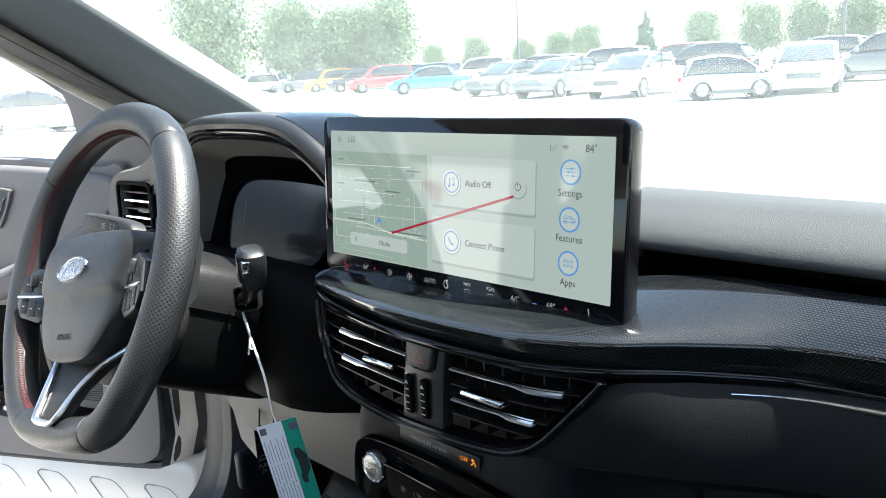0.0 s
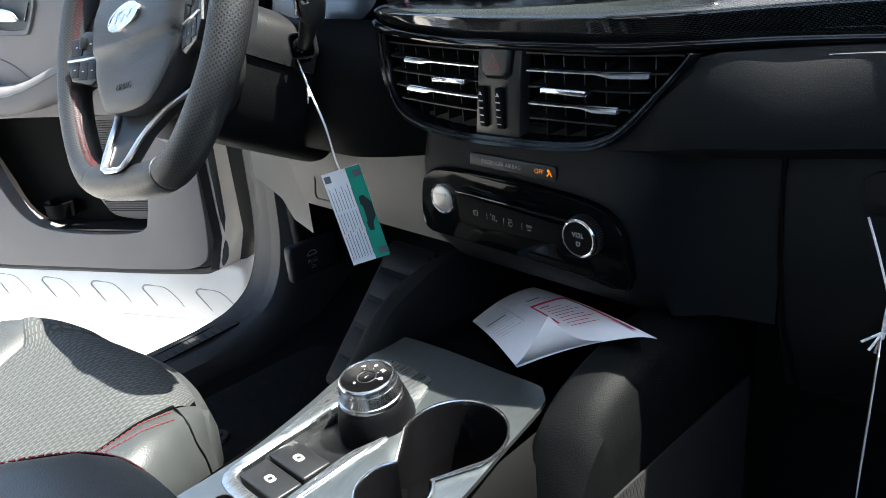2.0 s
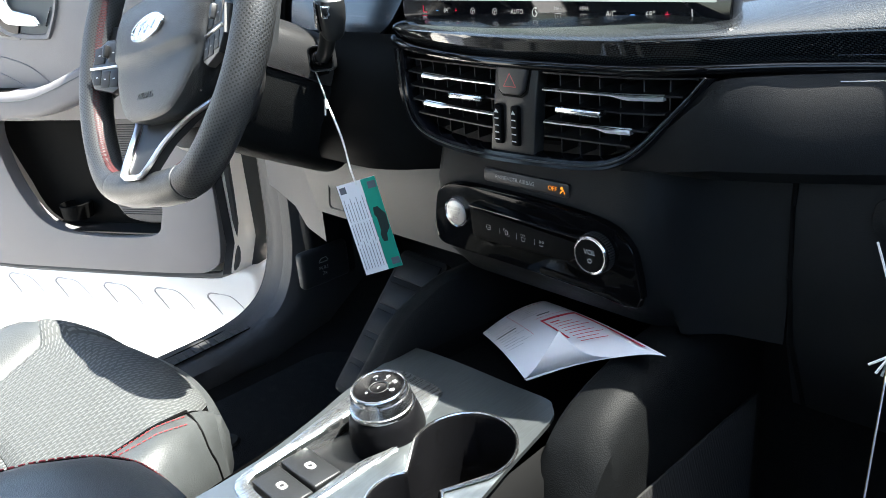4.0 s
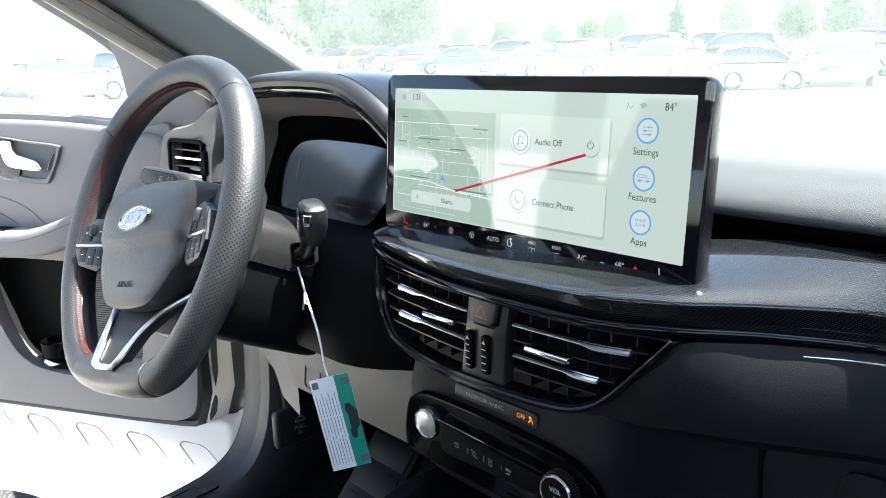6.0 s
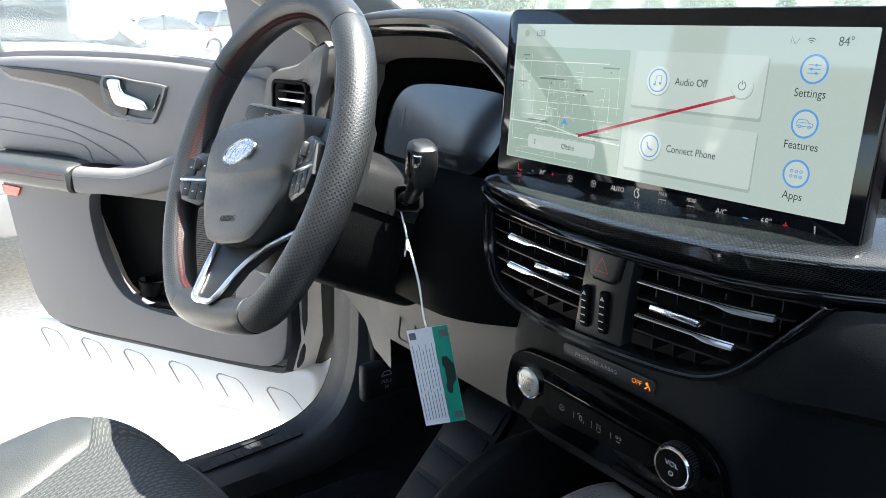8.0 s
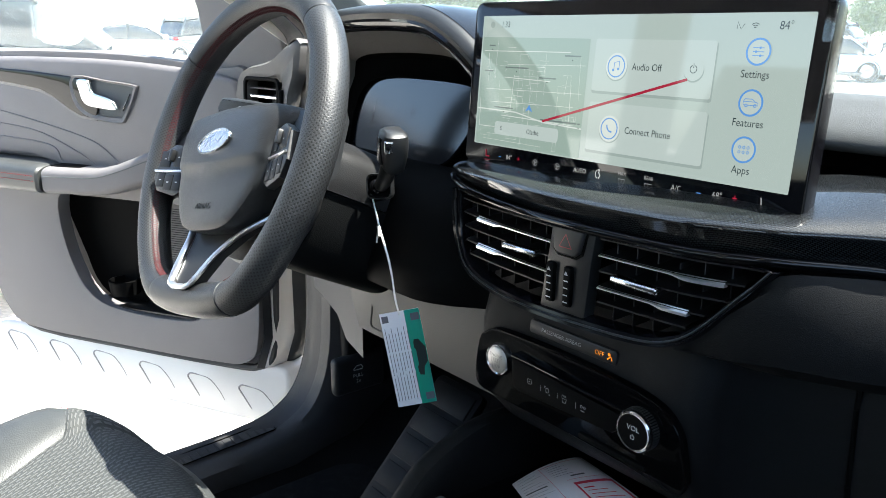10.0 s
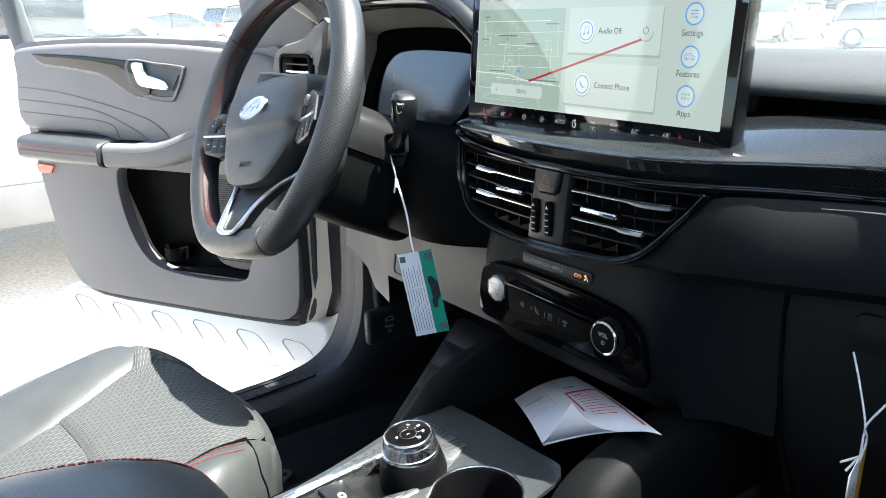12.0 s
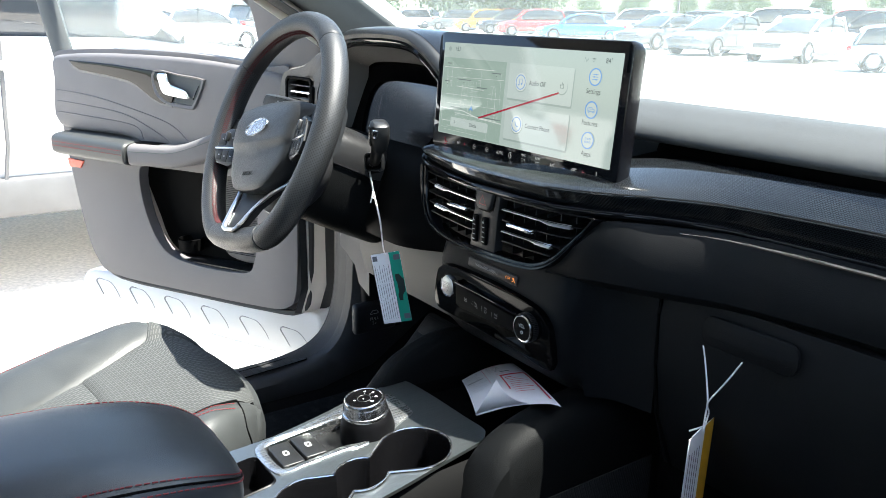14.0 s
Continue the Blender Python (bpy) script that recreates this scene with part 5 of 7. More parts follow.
part("stalk_head", mesh_loft([[kx @ Vector((a * w, y, b * w * 0.8)) for a, b in ((math.copysign(abs(math.cos(q)) ** 0.6, math.cos(q)), math.copysign(abs(math.sin(q)) ** 0.6, math.sin(q))) for q in (2 * math.pi * i / 20 for i in range(20)))] for y, w in ((-0.020, 0.009), (-0.015, 0.0130), (0.0, 0.0160), (0.012, 0.0165), (0.019, 0.0150), (0.0220, 0.011))], True, True), SATIN, wipe)
part("stalk_window", mesh_box((-0.003, 0.002, 0.0118), (0.014, 0.026, 0.003), 0.001, 2, kx), GLOSS, wipe)
for k in range(4):
    part("stalk_mark", flat(bar(-0.006, -0.0004, -0.001, 0.0004), kx @ Matrix.Translation((0, -0.006 + 0.005 * k, 0)), 0.0136), PRINT, wipe)
part("stalk_switch", mesh_box((0.0125, 0.010, 0.0085), (0.007, 0.012, 0.008), 0.0015, 2, kx), CHROME, wipe, "bright stalk switch")
lm = plane_at((-0.484, -0.105, 1.084), (1, -0.02, 0.03), (0, 0.3, 1))
head = [p.to_2d() for p in smooth_line([(*p, 0) for p in [(-0.057, -0.005), (-0.052, 0.006), (-0.043, 0.0105), (0.020, 0.0100), (0.068, 0.0080), (0.085, 0.003), (0.092, -0.006), (0.085, -0.018), (0.0, -0.0180), (-0.045, -0.0140)][::-1]], 3, True)]
left = part("light_stalk", mesh_prism([tuple(p) for p in head], 0.018, 0.0045, 3, lm @ Matrix.Translation((0, 0, -0.010))), COLLAR, col, "dark light stalk with pale symbols")
field = [(-0.051, -0.004), (-0.047, 0.004), (-0.041, 0.0068), (0.048, 0.0050), (0.056, 0.002), (0.060, -0.010), (-0.040, -0.0105)][::-1]
part("stalk_field", mesh_prism(field, 0.0010, 0.0004, 1, lm @ Matrix.Translation((0, 0, 0.0076))), SATIN, left, "satin black symbol field")
part("stalk_rim", stroke(field, 0.0006, lm, 0.0090, True), DARK, left)
part("stalk_icons", joined(stroke(circle(0.012, -0.002, 0.003, 10, 90, 270), 0.0006, lm, 0.0092, True), *[stroke([(0.014, d), (0.018, d)], 0.0006, lm, 0.0092) for d in (-0.0045, -0.002, 0.0005)], stroke([(0.036, -0.004), (0.032, -0.001), (0.036, 0.002)], 0.0006, lm, 0.0092), stroke([(0.042, -0.004), (0.046, -0.001), (0.042, 0.002)], 0.0006, lm, 0.0092)), WHITE, left)
# ---- climate and start panel ----
hv = thing("control_panel", (0, -0.04, 0.84), "gloss black control panel with start button and volume knob", "control panel")
hm = plane_at((0, -0.040, 0.873), (1, 0, 0), (0, 0.0, 1))
pan = [(-0.117, 0.016), (-0.108, 0.027), (-0.09, 0.034), (-0.03, 0.036), (0.04, 0.034), (0.085, 0.029), (0.106, 0.017), (0.115, -0.002), (0.116, -0.038), (0.06, -0.036), (-0.02, -0.034), (-0.09, -0.034), (-0.115, -0.032), (-0.122, -0.018)]
pp = [p.to_2d() for p in smooth_line([(*p, 0) for p in pan[::-1]], 3, True)]
part("panel", mesh_prism(pp, 0.008, 0.0015, 3, hm @ Matrix.Translation((0, 0, -0.004))), PANELBLACK, hv, "piano black panel", sharp=15)
key = [(-0.066, 0.014), (-0.064, -0.012), (-0.055, -0.015), (0.052, -0.011), (0.06, -0.004), (0.062, 0.009), (-0.06, 0.0165)]
kb = part("button_strip", mesh_prism(key, 0.010, 0.003, 2, hm), DARK, hv, "matt black button strip")
part("strip_ledge", mesh_box((0.0, 0.0165, 0.006), (0.13, 0.003, 0.012), 0.0012, 2, hm @ Matrix.Rotation(-0.03, 4, "Z")), GLOSS, hv)
for i, x in enumerate((-0.041, -0.019, 0.001, 0.022)):
    bm_ = hm @ Matrix.Translation((x, 0.001 - 0.0006 * i, 0.0102)) @ Matrix.Scale(0.74, 4)
    bits = {0: [stroke(rrect(0.007, 0.006, 0.002, 3), 0.0005, bm_, 0, True), stroke([(-0.0015, 0), (0.0015, 0)], 0.0006, bm_)],
            1: [stroke(rrect(0.004, 0.0055, 0.0015, 3), 0.0006, bm_, 0, True), stroke([(-0.0045, 0.002), (-0.0045, 0.0045), (-0.002, 0.0045)], 0.0005, bm_), stroke([(0.0045, -0.002), (0.0045, -0.0045), (0.002, -0.0045)], 0.0005, bm_)],
            2: [stroke([(-0.0035, 0.0005), (0.0035, 0.0005), (0.002, -0.0045), (-0.002, -0.0045)], 0.0006, bm_, 0, True)],
            3: [stroke(circle(-0.002, 0.002, 0.0015, 8), 0.0006, bm_, 0, True), stroke(circle(0.0025, 0.002, 0.0015, 8), 0.0006, bm_, 0, True), stroke([(-0.003, -0.003), (0.003, -0.003)], 0.0008, bm_)]}[i]
    part("button_icon", joined(*bits), PRINT, kb)
    if i == 2:
        lettering("button_word", "MAX", 0.0035, bm_ @ Matrix.Translation((0, 0.0035, 0)), PRINT, kb)
    if i:
        part("divider", flat(bar(-0.0109, -0.004, -0.0105, 0.004), bm_), PRINT, kb)
bt = hm @ Matrix.Translation((-0.087, 0.0055, 0.003))
sb = part("start_button", mesh_lathe([(0.0, 0.0055), (0.011, 0.0055), (0.0125, 0.0045), (0.013, 0.0)], 40, bt), material("brushed start button", (0.55, 0.55, 0.54), 0.42, 1.0, vary=0.08, vary_scale=60), hv, "round brushed silver start button")
part("start_ring", mesh_lathe([(0.013, 0.0), (0.0132, 0.004), (0.0145, 0.005), (0.0155, 0.003), (0.0155, 0.0)], 40, bt), CHROME, hv)
for k, wd in enumerate(("ENGINE", "START", "STOP")):
    lettering("button_word", wd, 0.0048, bt @ Matrix.Translation((0, 0.0046 - 0.0046 * k - (0.0012 if k else 0), 0.0060)), DARK, sb)
part("word_rule", flat(bar(-0.0085, 0.0012, 0.0085, 0.0016), bt, 0.0057), INK, sb)
vt = hm @ Matrix.Translation((0.077, 0.003, 0.003))
kn = part("volume_knob", mesh_lathe([(0.0175, 0.0), (0.0172, 0.006), (0.0165, 0.0100), (0.0155, 0.0115), (0.0, 0.0115)], 48, vt), DARK, hv, "black volume knob with chrome ring")
part("knob_ring", mesh_lathe([(0.0165, 0.0090), (0.0166, 0.0110), (0.0155, 0.0121), (0.0143, 0.0119), (0.014, 0.0105)], 48, vt), CHROME, kn)
for i in range(48):
    a = 2 * math.pi * i / 48
    part("rib", mesh_box((0.0172, 0, 0.0045), (0.0012, 0.0012, 0.008), 0.0, 1, vt @ Matrix.Rotation(a, 4, "Z")), SATIN, kn)
lettering("knob_word", "VOL", 0.0062, vt @ Matrix.Translation((0, 0.003, 0.0118)), WHITE, kn)
part("power_mark", joined(stroke(circle(0, -0.0045, 0.0018, 12, 115, 425), 0.0005, vt, 0.0118), stroke([(0, -0.0035), (0, -0.0022)], 0.0005, vt, 0.0118)), WHITE, kn)
part("usb_slot", mesh_box((0.05, -0.029, 0.003), (0.07, 0.006, 0.006), 0.002, 2, hm @ Matrix.Rotation(-0.02, 4, "Z")), DARK, hv)
al = thing("airbag_lamp", (0, -0.03, 0.92), "passenger airbag lamp strip showing an amber off sign", "warning lamp")
am = plane_at((-0.009, -0.0315, 0.9185), (1, 0, 0), (0, 0.1, 1))
ab = part("strip", mesh_prism(rrect(0.10, 0.0125, 0.003), 0.004, 0.001, 2, am @ Matrix.Translation((0, 0, -0.0015))), SATIN, al)
lettering("strip_words", "PASSENGER AIRBAG", 0.0052, am @ Matrix.Translation((-0.011, 0.0, 0.0034)), PRINT, ab)
lettering("off_sign", "OFF", 0.0058, am @ Matrix.Translation((0.0325, 0.0, 0.0034)), AMBER, ab, "amber lit word")
part("off_icon", joined(flat(circle(0.0425, 0.002, 0.0014, 10), am, 0.0034), stroke([(0.041, -0.0025), (0.0445, 0.0008), (0.046, -0.0025)], 0.0012, am, 0.0034)), AMBER, ab, "amber lit seat sign")

# ---- centre console ----
WELL = material("gloss black well", (0.004, 0.004, 0.0045), 0.2, vary=0.05, spec=0.3)
BRUSHLIGHT = material("bright brushed silver", (0.52, 0.53, 0.53), 0.28, 0.95, grain=0.04, grain_scale=2.5, vary=0.08, vary_scale=1.2, stretch=(1300, 5, 1300))
con = thing("centre_console", (0, -0.25, 0.40), "black centre console with brushed silver top and cup holders", "centre console")


def con_z(y):
    return lerp_table([(-0.45, 0.715), (-0.30, 0.733), (-0.20, 0.742), (-0.10, 0.747), (0.1, 0.735)], y)


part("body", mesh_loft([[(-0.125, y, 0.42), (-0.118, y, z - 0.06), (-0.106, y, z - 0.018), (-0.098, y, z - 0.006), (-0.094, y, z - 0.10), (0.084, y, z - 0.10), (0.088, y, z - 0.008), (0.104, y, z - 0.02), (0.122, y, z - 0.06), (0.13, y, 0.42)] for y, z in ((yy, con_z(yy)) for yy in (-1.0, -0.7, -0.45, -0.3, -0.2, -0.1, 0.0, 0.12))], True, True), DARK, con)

# top plate with holes for the gear dial tray and the cup holders
cups = [(0.047, -0.183, 0.0405), (0.053, -0.255, 0.027), (0.060, -0.318, 0.0375)]
tray = [(-0.066, -0.318), (-0.016, -0.318), (-0.012, -0.30), (-0.010, -0.25), (0.000, -0.222), (-0.001, -0.198), (-0.012, -0.182), (-0.029, -0.175), (-0.048, -0.180), (-0.060, -0.193), (-0.065, -0.212), (-0.068, -0.25), (-0.069, -0.30)]


plate = [(-0.078, -0.44), (-0.084, -0.30), (-0.091, -0.234), (-0.100, -0.19), (-0.106, -0.13), (-0.104, -0.110), (-0.099, -0.102), (-0.05, -0.096), (0.02, -0.093), (0.056, -0.091), (0.068, -0.097), (0.080, -0.115), (0.091, -0.180), (0.099, -0.23), (0.104, -0.30), (0.104, -0.44)]
pl = [p.to_2d() for p in smooth_line([(*p, 0) for p in plate], 4, True)]


def plate_with_holes(outline, holes, z_of, lift):
    """A thin skin filled between an outline and the holes in it."""
    bm = bmesh.new()
    edges = []
    for lp in [outline] + holes:
        vs = [bm.verts.new((p[0], p[1], 0)) for p in lp]
        edges += [bm.edges.new((vs[i], vs[(i + 1) % len(vs)])) for i in range(len(vs))]
    bmesh.ops.triangle_fill(bm, use_beauty=True, use_dissolve=False, edges=edges)
    for v in bm.verts:
        v.co.z = z_of(v.co.y) + lift
    bmesh.ops.recalc_face_normals(bm, faces=bm.faces[:])
    r = bmesh.ops.extrude_face_region(bm, geom=bm.faces[:])
    bmesh.ops.translate(bm, vec=(0, 0, -0.004), verts=[g for g in r["geom"] if isinstance(g, bmesh.types.BMVert)])
    bmesh.ops.recalc_face_normals(bm, faces=bm.faces[:])
    return bm


def well_outline(grow, n=120):
    """The three round wells as one outline, seen from the middle one."""
    c, out = cups[1], []
    for i in range(n):
        a = 2 * math.pi * (i + 0.5) / n
        dx, dy, far = math.cos(a), math.sin(a), 0.0
        for x, y, r in cups:
            px, py = x - c[0], y - c[1]
            along = px * dx + py * dy
            off = (r + grow) ** 2 - (px * px + py * py - along * along)
            if off > 0:
                far = max(far, along + off ** 0.5)
        out.append((c[0] + dx * far, c[1] + dy * far))
    return out


both = well_outline(0.002)
slot_hole = [p.to_2d() for p in smooth_line([(*p, 0) for p in tray], 3, True)]
coin = [(x - 0.027, y - 0.372) for x, y in rrect(0.064, 0.078, 0.010)]
part("top_plate", plate_with_holes([(p.x, p.y) for p in pl], [both, [(p.x, p.y) for p in slot_hole], coin], con_z, 0.0015), BRUSHED, con, "brushed dark silver top plate")
wells = [well_outline(g) for g in (0.004, 0.0015, 0.0, -0.002, -0.004)]
part("cup_holder", mesh_loft([[(x, y, con_z(y) + h) for x, y in w] for w, h in zip(wells + [[(cups[1][0] + (x - cups[1][0]) * 0.05, cups[1][1] + (y - cups[1][1]) * 0.05) for x, y in wells[-1]]], (0.0025, 0.0036, 0.0, -0.06, -0.085, -0.0855))], True), WELL, con, "deep black cup holders run together")
part("cup_rim", mesh_tube([(x, y, con_z(y) + 0.0034) for x, y in well_outline(0.003)], 0.0013, 6, closed=True), SILVERTRIM, con, "thin bright rim round the cup holders")
for cx, cy, r in (cups[0], cups[2]):
    z = con_z(cy)
    part("cup_mat", mesh_lathe([(0.0, -0.078), (r - 0.008, -0.078), (r - 0.006, -0.080), (r - 0.006, -0.085)], 40, Matrix.Translation((cx, cy, z))), DARK, con)
    part("cup_finger", mesh_box((r - 0.004, 0, -0.03), (0.008, 0.012, 0.02), 0.003, 2, Matrix.Translation((cx, cy, z)) @ Matrix.Rotation(0.7, 4, "Z")), SATIN, con, "rubber cup finger")
part("coin_tray", mesh_loft([[(x * k - 0.027, y * k - 0.372, con_z(y - 0.372) + h) for x, y in rrect(0.064, 0.078, 0.010)] for k, h in ((1.05, 0.002), (1.0, 0.003), (0.97, 0.0), (0.94, -0.03), (0.9, -0.034), (0.05, -0.035))], True), WELL, con, "small open tray")
# bright surround of the dial tray
big = [(-0.074, -0.328), (-0.008, -0.328), (-0.002, -0.30), (0.001, -0.25), (0.003, -0.21), (0.0015, -0.192), (-0.009, -0.170), (-0.021, -0.143), (-0.030, -0.138), (-0.055, -0.137), (-0.080, -0.140), (-0.090, -0.155), (-0.092, -0.185), (-0.084, -0.234), (-0.078, -0.28)]
bo = [p.to_2d() for p in smooth_line([(*p, 0) for p in big], 4, True)]
bi = [p.to_2d() for p in smooth_line([(*p, 0) for p in tray], 4, True)]
def radial(poly, c, n=90):
    """The outline seen from c, as n points at even angles."""
    out = []
    for i in range(n):
        a = 2 * math.pi * i / n
        dx, dy = math.cos(a), math.sin(a)
        far = 0.0
        for p, q in zip(poly, poly[1:] + poly[:1]):
            ex, ey = q[0] - p[0], q[1] - p[1]
            den = dx * ey - dy * ex
            if abs(den) > 1e-12:
                t = ((p[0] - c[0]) * ey - (p[1] - c[1]) * ex) / den
                u = ((p[0] - c[0]) * dy - (p[1] - c[1]) * dx) / den
                if t > 0 and -1e-6 <= u <= 1 + 1e-6:
                    far = max(far, t)
        out.append((c[0] + dx * far, c[1] + dy * far))
    return out


ro, ri = radial([(p.x, p.y) for p in bo], (-0.04, -0.235)), radial([(p.x, p.y) for p in bi], (-0.04, -0.235))
rows = [[(p[0] * (1 - k) + q[0] * k, p[1] * (1 - k) + q[1] * k, con_z(p[1]) + h) for p, q in zip(ro, ri)] for k, h in ((0.0, 0.0), (0.03, 0.0030), (0.10, 0.0036), (0.85, 0.0036), (0.95, 0.0030), (1.0, 0.0015), (1.0, -0.012))]
part("dial_surround", mesh_loft(rows, True), BRUSHLIGHT, con, "brushed silver dial surround")
part("tray_floor", mesh_loft([[(x, y, con_z(y) - 0.012) for x in (-0.085, 0.0)] for y in (-0.33, -0.24, -0.15)], thick=0.003), SOFT, con)
for k, y in enumerate((-0.303, -0.275)):
    z = con_z(y)
    b = part("brake_switch", mesh_box((-0.040, y, z - 0.004), (0.050, 0.0265, 0.012), 0.0018, 3), SATIN, con, "black parking brake switch")
    part("brake_mark", joined(stroke(circle(-0.040, y, 0.003, 16), 0.001, Matrix.Translation((0, 0, z + 0.0023)), 0, True), stroke(circle(-0.040, y, 0.0048, 8, -40, 40), 0.0007, Matrix.Translation((0, 0, z + 0.0023))), stroke(circle(-0.040, y, 0.0048, 8, 140, 220), 0.0007, Matrix.Translation((0, 0, z + 0.0023)))), WHITE, b)
gd = thing("gear_dial", (-0.035, -0.2, 0.745), "round rotary gear selector dial with knurled silver rim", "gear dial")
gt = Matrix.Translation((-0.0268, -0.2035, 0.7520)) @ Matrix.Rotation(radians(6), 4, "X") @ Matrix.Diagonal((0.82, 0.82, 0.80, 1.0))
part("base", mesh_lathe([(0.0415, -0.024), (0.0400, -0.006), (0.0375, 0.006), (0.0350, 0.0150), (0.0335, 0.0166), (0.0, 0.0166)], 48, gt), DIALBLACK, gd, "black dial base")
part("knurled_ring", mesh_lathe([(0.0310, 0.0160), (0.0338, 0.0164), (0.0343, 0.0186), (0.0334, 0.0210), (0.0318, 0.0218), (0.0300, 0.0352), (0.0299, 0.0380), (0.0292, 0.0408), (0.0280, 0.0420), (0.0266, 0.0420), (0.0260, 0.0412), (0.0259, 0.0402)], 64, gt), SILVERTRIM, gd, "silver dial ring")
for i in range(120):
    part("knurl", mesh_box((0.0312, 0, 0.0282), (0.0011, 0.0008, 0.0118), 0.0, 1, gt @ Matrix.Rotation(2 * math.pi * i / 120, 4, "Z") @ Matrix.Translation((0.0312, 0, 0.0282)) @ Matrix.Rotation(-0.11, 4, "Y") @ Matrix.Translation((-0.0312, 0, -0.0282))), SILVERTRIM, gd)
top = part("dial_top", mesh_lathe([(0.0264, 0.0410), (0.0245, 0.0409), (0.0100, 0.0403), (0.0092, 0.0396), (0.0, 0.0393)], 48, gt), GLOSS, gd, "gloss black dial face with gear letters")
part("centre_ring", mesh_lathe([(0.0104, 0.0403), (0.0098, 0.0409), (0.0090, 0.0401)], 32, gt), SATIN, top)
ft = gt @ Matrix.Rotation(radians(-8), 4, "Z")
for ch, a in (("P", 158), ("R", 112), ("N", 68), ("D", 22)):
    lettering("gear_letter", ch, 0.0070, ft @ Matrix.Translation((0.0172 * math.cos(radians(a)), 0.0172 * math.sin(radians(a)), 0.0418)), WHITE, top, thin=0.016)
    part("gear_mark", flat(bar(-0.0008, -0.0004, 0.0008, 0.0004), ft @ Matrix.Rotation(radians(a), 4, "Z") @ Matrix.Translation((0.0122, 0.0, 0.0414))), PRINT, top)
lettering("gear_letter", "L", 0.0062, ft @ Matrix.Translation((0, 0, 0.0401)), WHITE, top, thin=0.022)
part("pointer", flat(bar(-0.0012, -0.016, 0.0012, -0.0135), ft, 0.0415), WHITE, top)

# padded wings that carry the console up to the dash
def wing(side, x, pts, w, nm):
    rows = []
    for p in smooth_line([(0, *p) for p in pts], 6):
        y, z = p.y, p.z
        c = x
        rows.append([(c + side * w * 1.4, y, 0.45), (c + side * w * 1.3, y, z - 0.05), (c + side * w * 1.15, y, z - 0.016), (c + side * w * 0.8, y, z - 0.004), (c + side * w * 0.4, y, z), (c, y, z), (c - side * w * 0.4, y, z - 0.002), (c - side * w * 0.62, y, z - 0.009), (c - side * w * 0.7, y, z - 0.025), (c - side * w * 0.7, y, 0.70)])
    part(nm, mesh_loft(rows, True, True), WINGSKIN, con, "padded black console wing")


wing(-1, -0.114, [(-0.17, 0.725), (-0.145, 0.748), (-0.11, 0.780), (-0.05, 0.801), (0.0, 0.802), (0.06, 0.80), (0.12, 0.80)], 0.018, "console_wing")
wing(1, 0.112, [(-0.172, 0.685), (-0.160, 0.712), (-0.148, 0.735), (-0.132, 0.758), (-0.105, 0.776), (-0.06, 0.789), (0.0, 0.797), (0.12, 0.80)], 0.030, "console_wing")
part("bin_floor", mesh_loft([[(x, y, z) for x in (-0.11, 0.0, 0.12)] for y, z in ((-0.10, 0.72), (-0.02, 0.715), (0.06, 0.715), (0.14, 0.72), (0.145, 0.80))], thick=0.003), DARK, con)
part("side_net", mesh_loft([[(0.156, y, z) for z in (0.70, 0.60, 0.50)] for y in (-0.35, -0.1, 0.1)], thick=0.002), woven("ribbed net", (0.004, 0.004, 0.004), (0.014, 0.014, 0.014), 0.004, 0.006, 0.001, 0.9), con)
# armrest
rows = []
for y, w, z0, z1 in ((-0.384, 0.03, 0.762, 0.782), (-0.388, 0.058, 0.752, 0.795), (-0.398, 0.078, 0.747, 0.807), (-0.42, 0.090, 0.744, 0.821), (-0.46, 0.097, 0.744, 0.836), (-0.52, 0.100, 0.744, 0.848), (-0.62, 0.102, 0.744, 0.856), (-0.75, 0.105, 0.744, 0.860), (-0.95, 0.105, 0.744, 0.858)):
    h, cxm = (z1 - z0) / 2, (z0 + z1) / 2
    rows.append([(w * (1 if c > 0 else -1) * abs(c) ** 0.55, y, cxm + h * (1 if s > 0 else -1) * abs(s) ** 0.6) for c, s in ((math.cos(2 * math.pi * i / 32), math.sin(2 * math.pi * i / 32)) for i in range(32))])
# black leatherette; the blue sheen of the sky is mixed into its colour
ARMSKIN = material("black armrest leatherette with sky tint", (0.034, 0.038, 0.043), 0.36, grain=0.22, grain_scale=1000, vary=0.12, spec=0.6)
arm = part("armrest", mesh_loft(rows, True, True), ARMSKIN, con, "black leatherette armrest with red double stitching")


ARM = ((-0.384, 0.03, 0.762, 0.782), (-0.388, 0.058, 0.752, 0.795), (-0.398, 0.078, 0.747, 0.807), (-0.42, 0.090, 0.744, 0.821), (-0.46, 0.097, 0.744, 0.836), (-0.52, 0.100, 0.744, 0.848), (-0.62, 0.102, 0.744, 0.856), (-0.75, 0.105, 0.744, 0.860))


def seam(angle):
    """A line round the armrest's shoulder, angle degrees above its widest part."""
    a, b = math.cos(radians(angle)) ** 0.55, math.sin(radians(angle)) ** 0.6
    side = [Vector((w * a + 0.0006, y + 0.0005, (z0 + z1) / 2 + (z1 - z0) / 2 * b + 0.0006)) for y, w, z0, z1 in ARM[::-1]]
    return smooth_line(side + [Vector((-p.x, p.y, p.z)) for p in side[::-1]], 8)


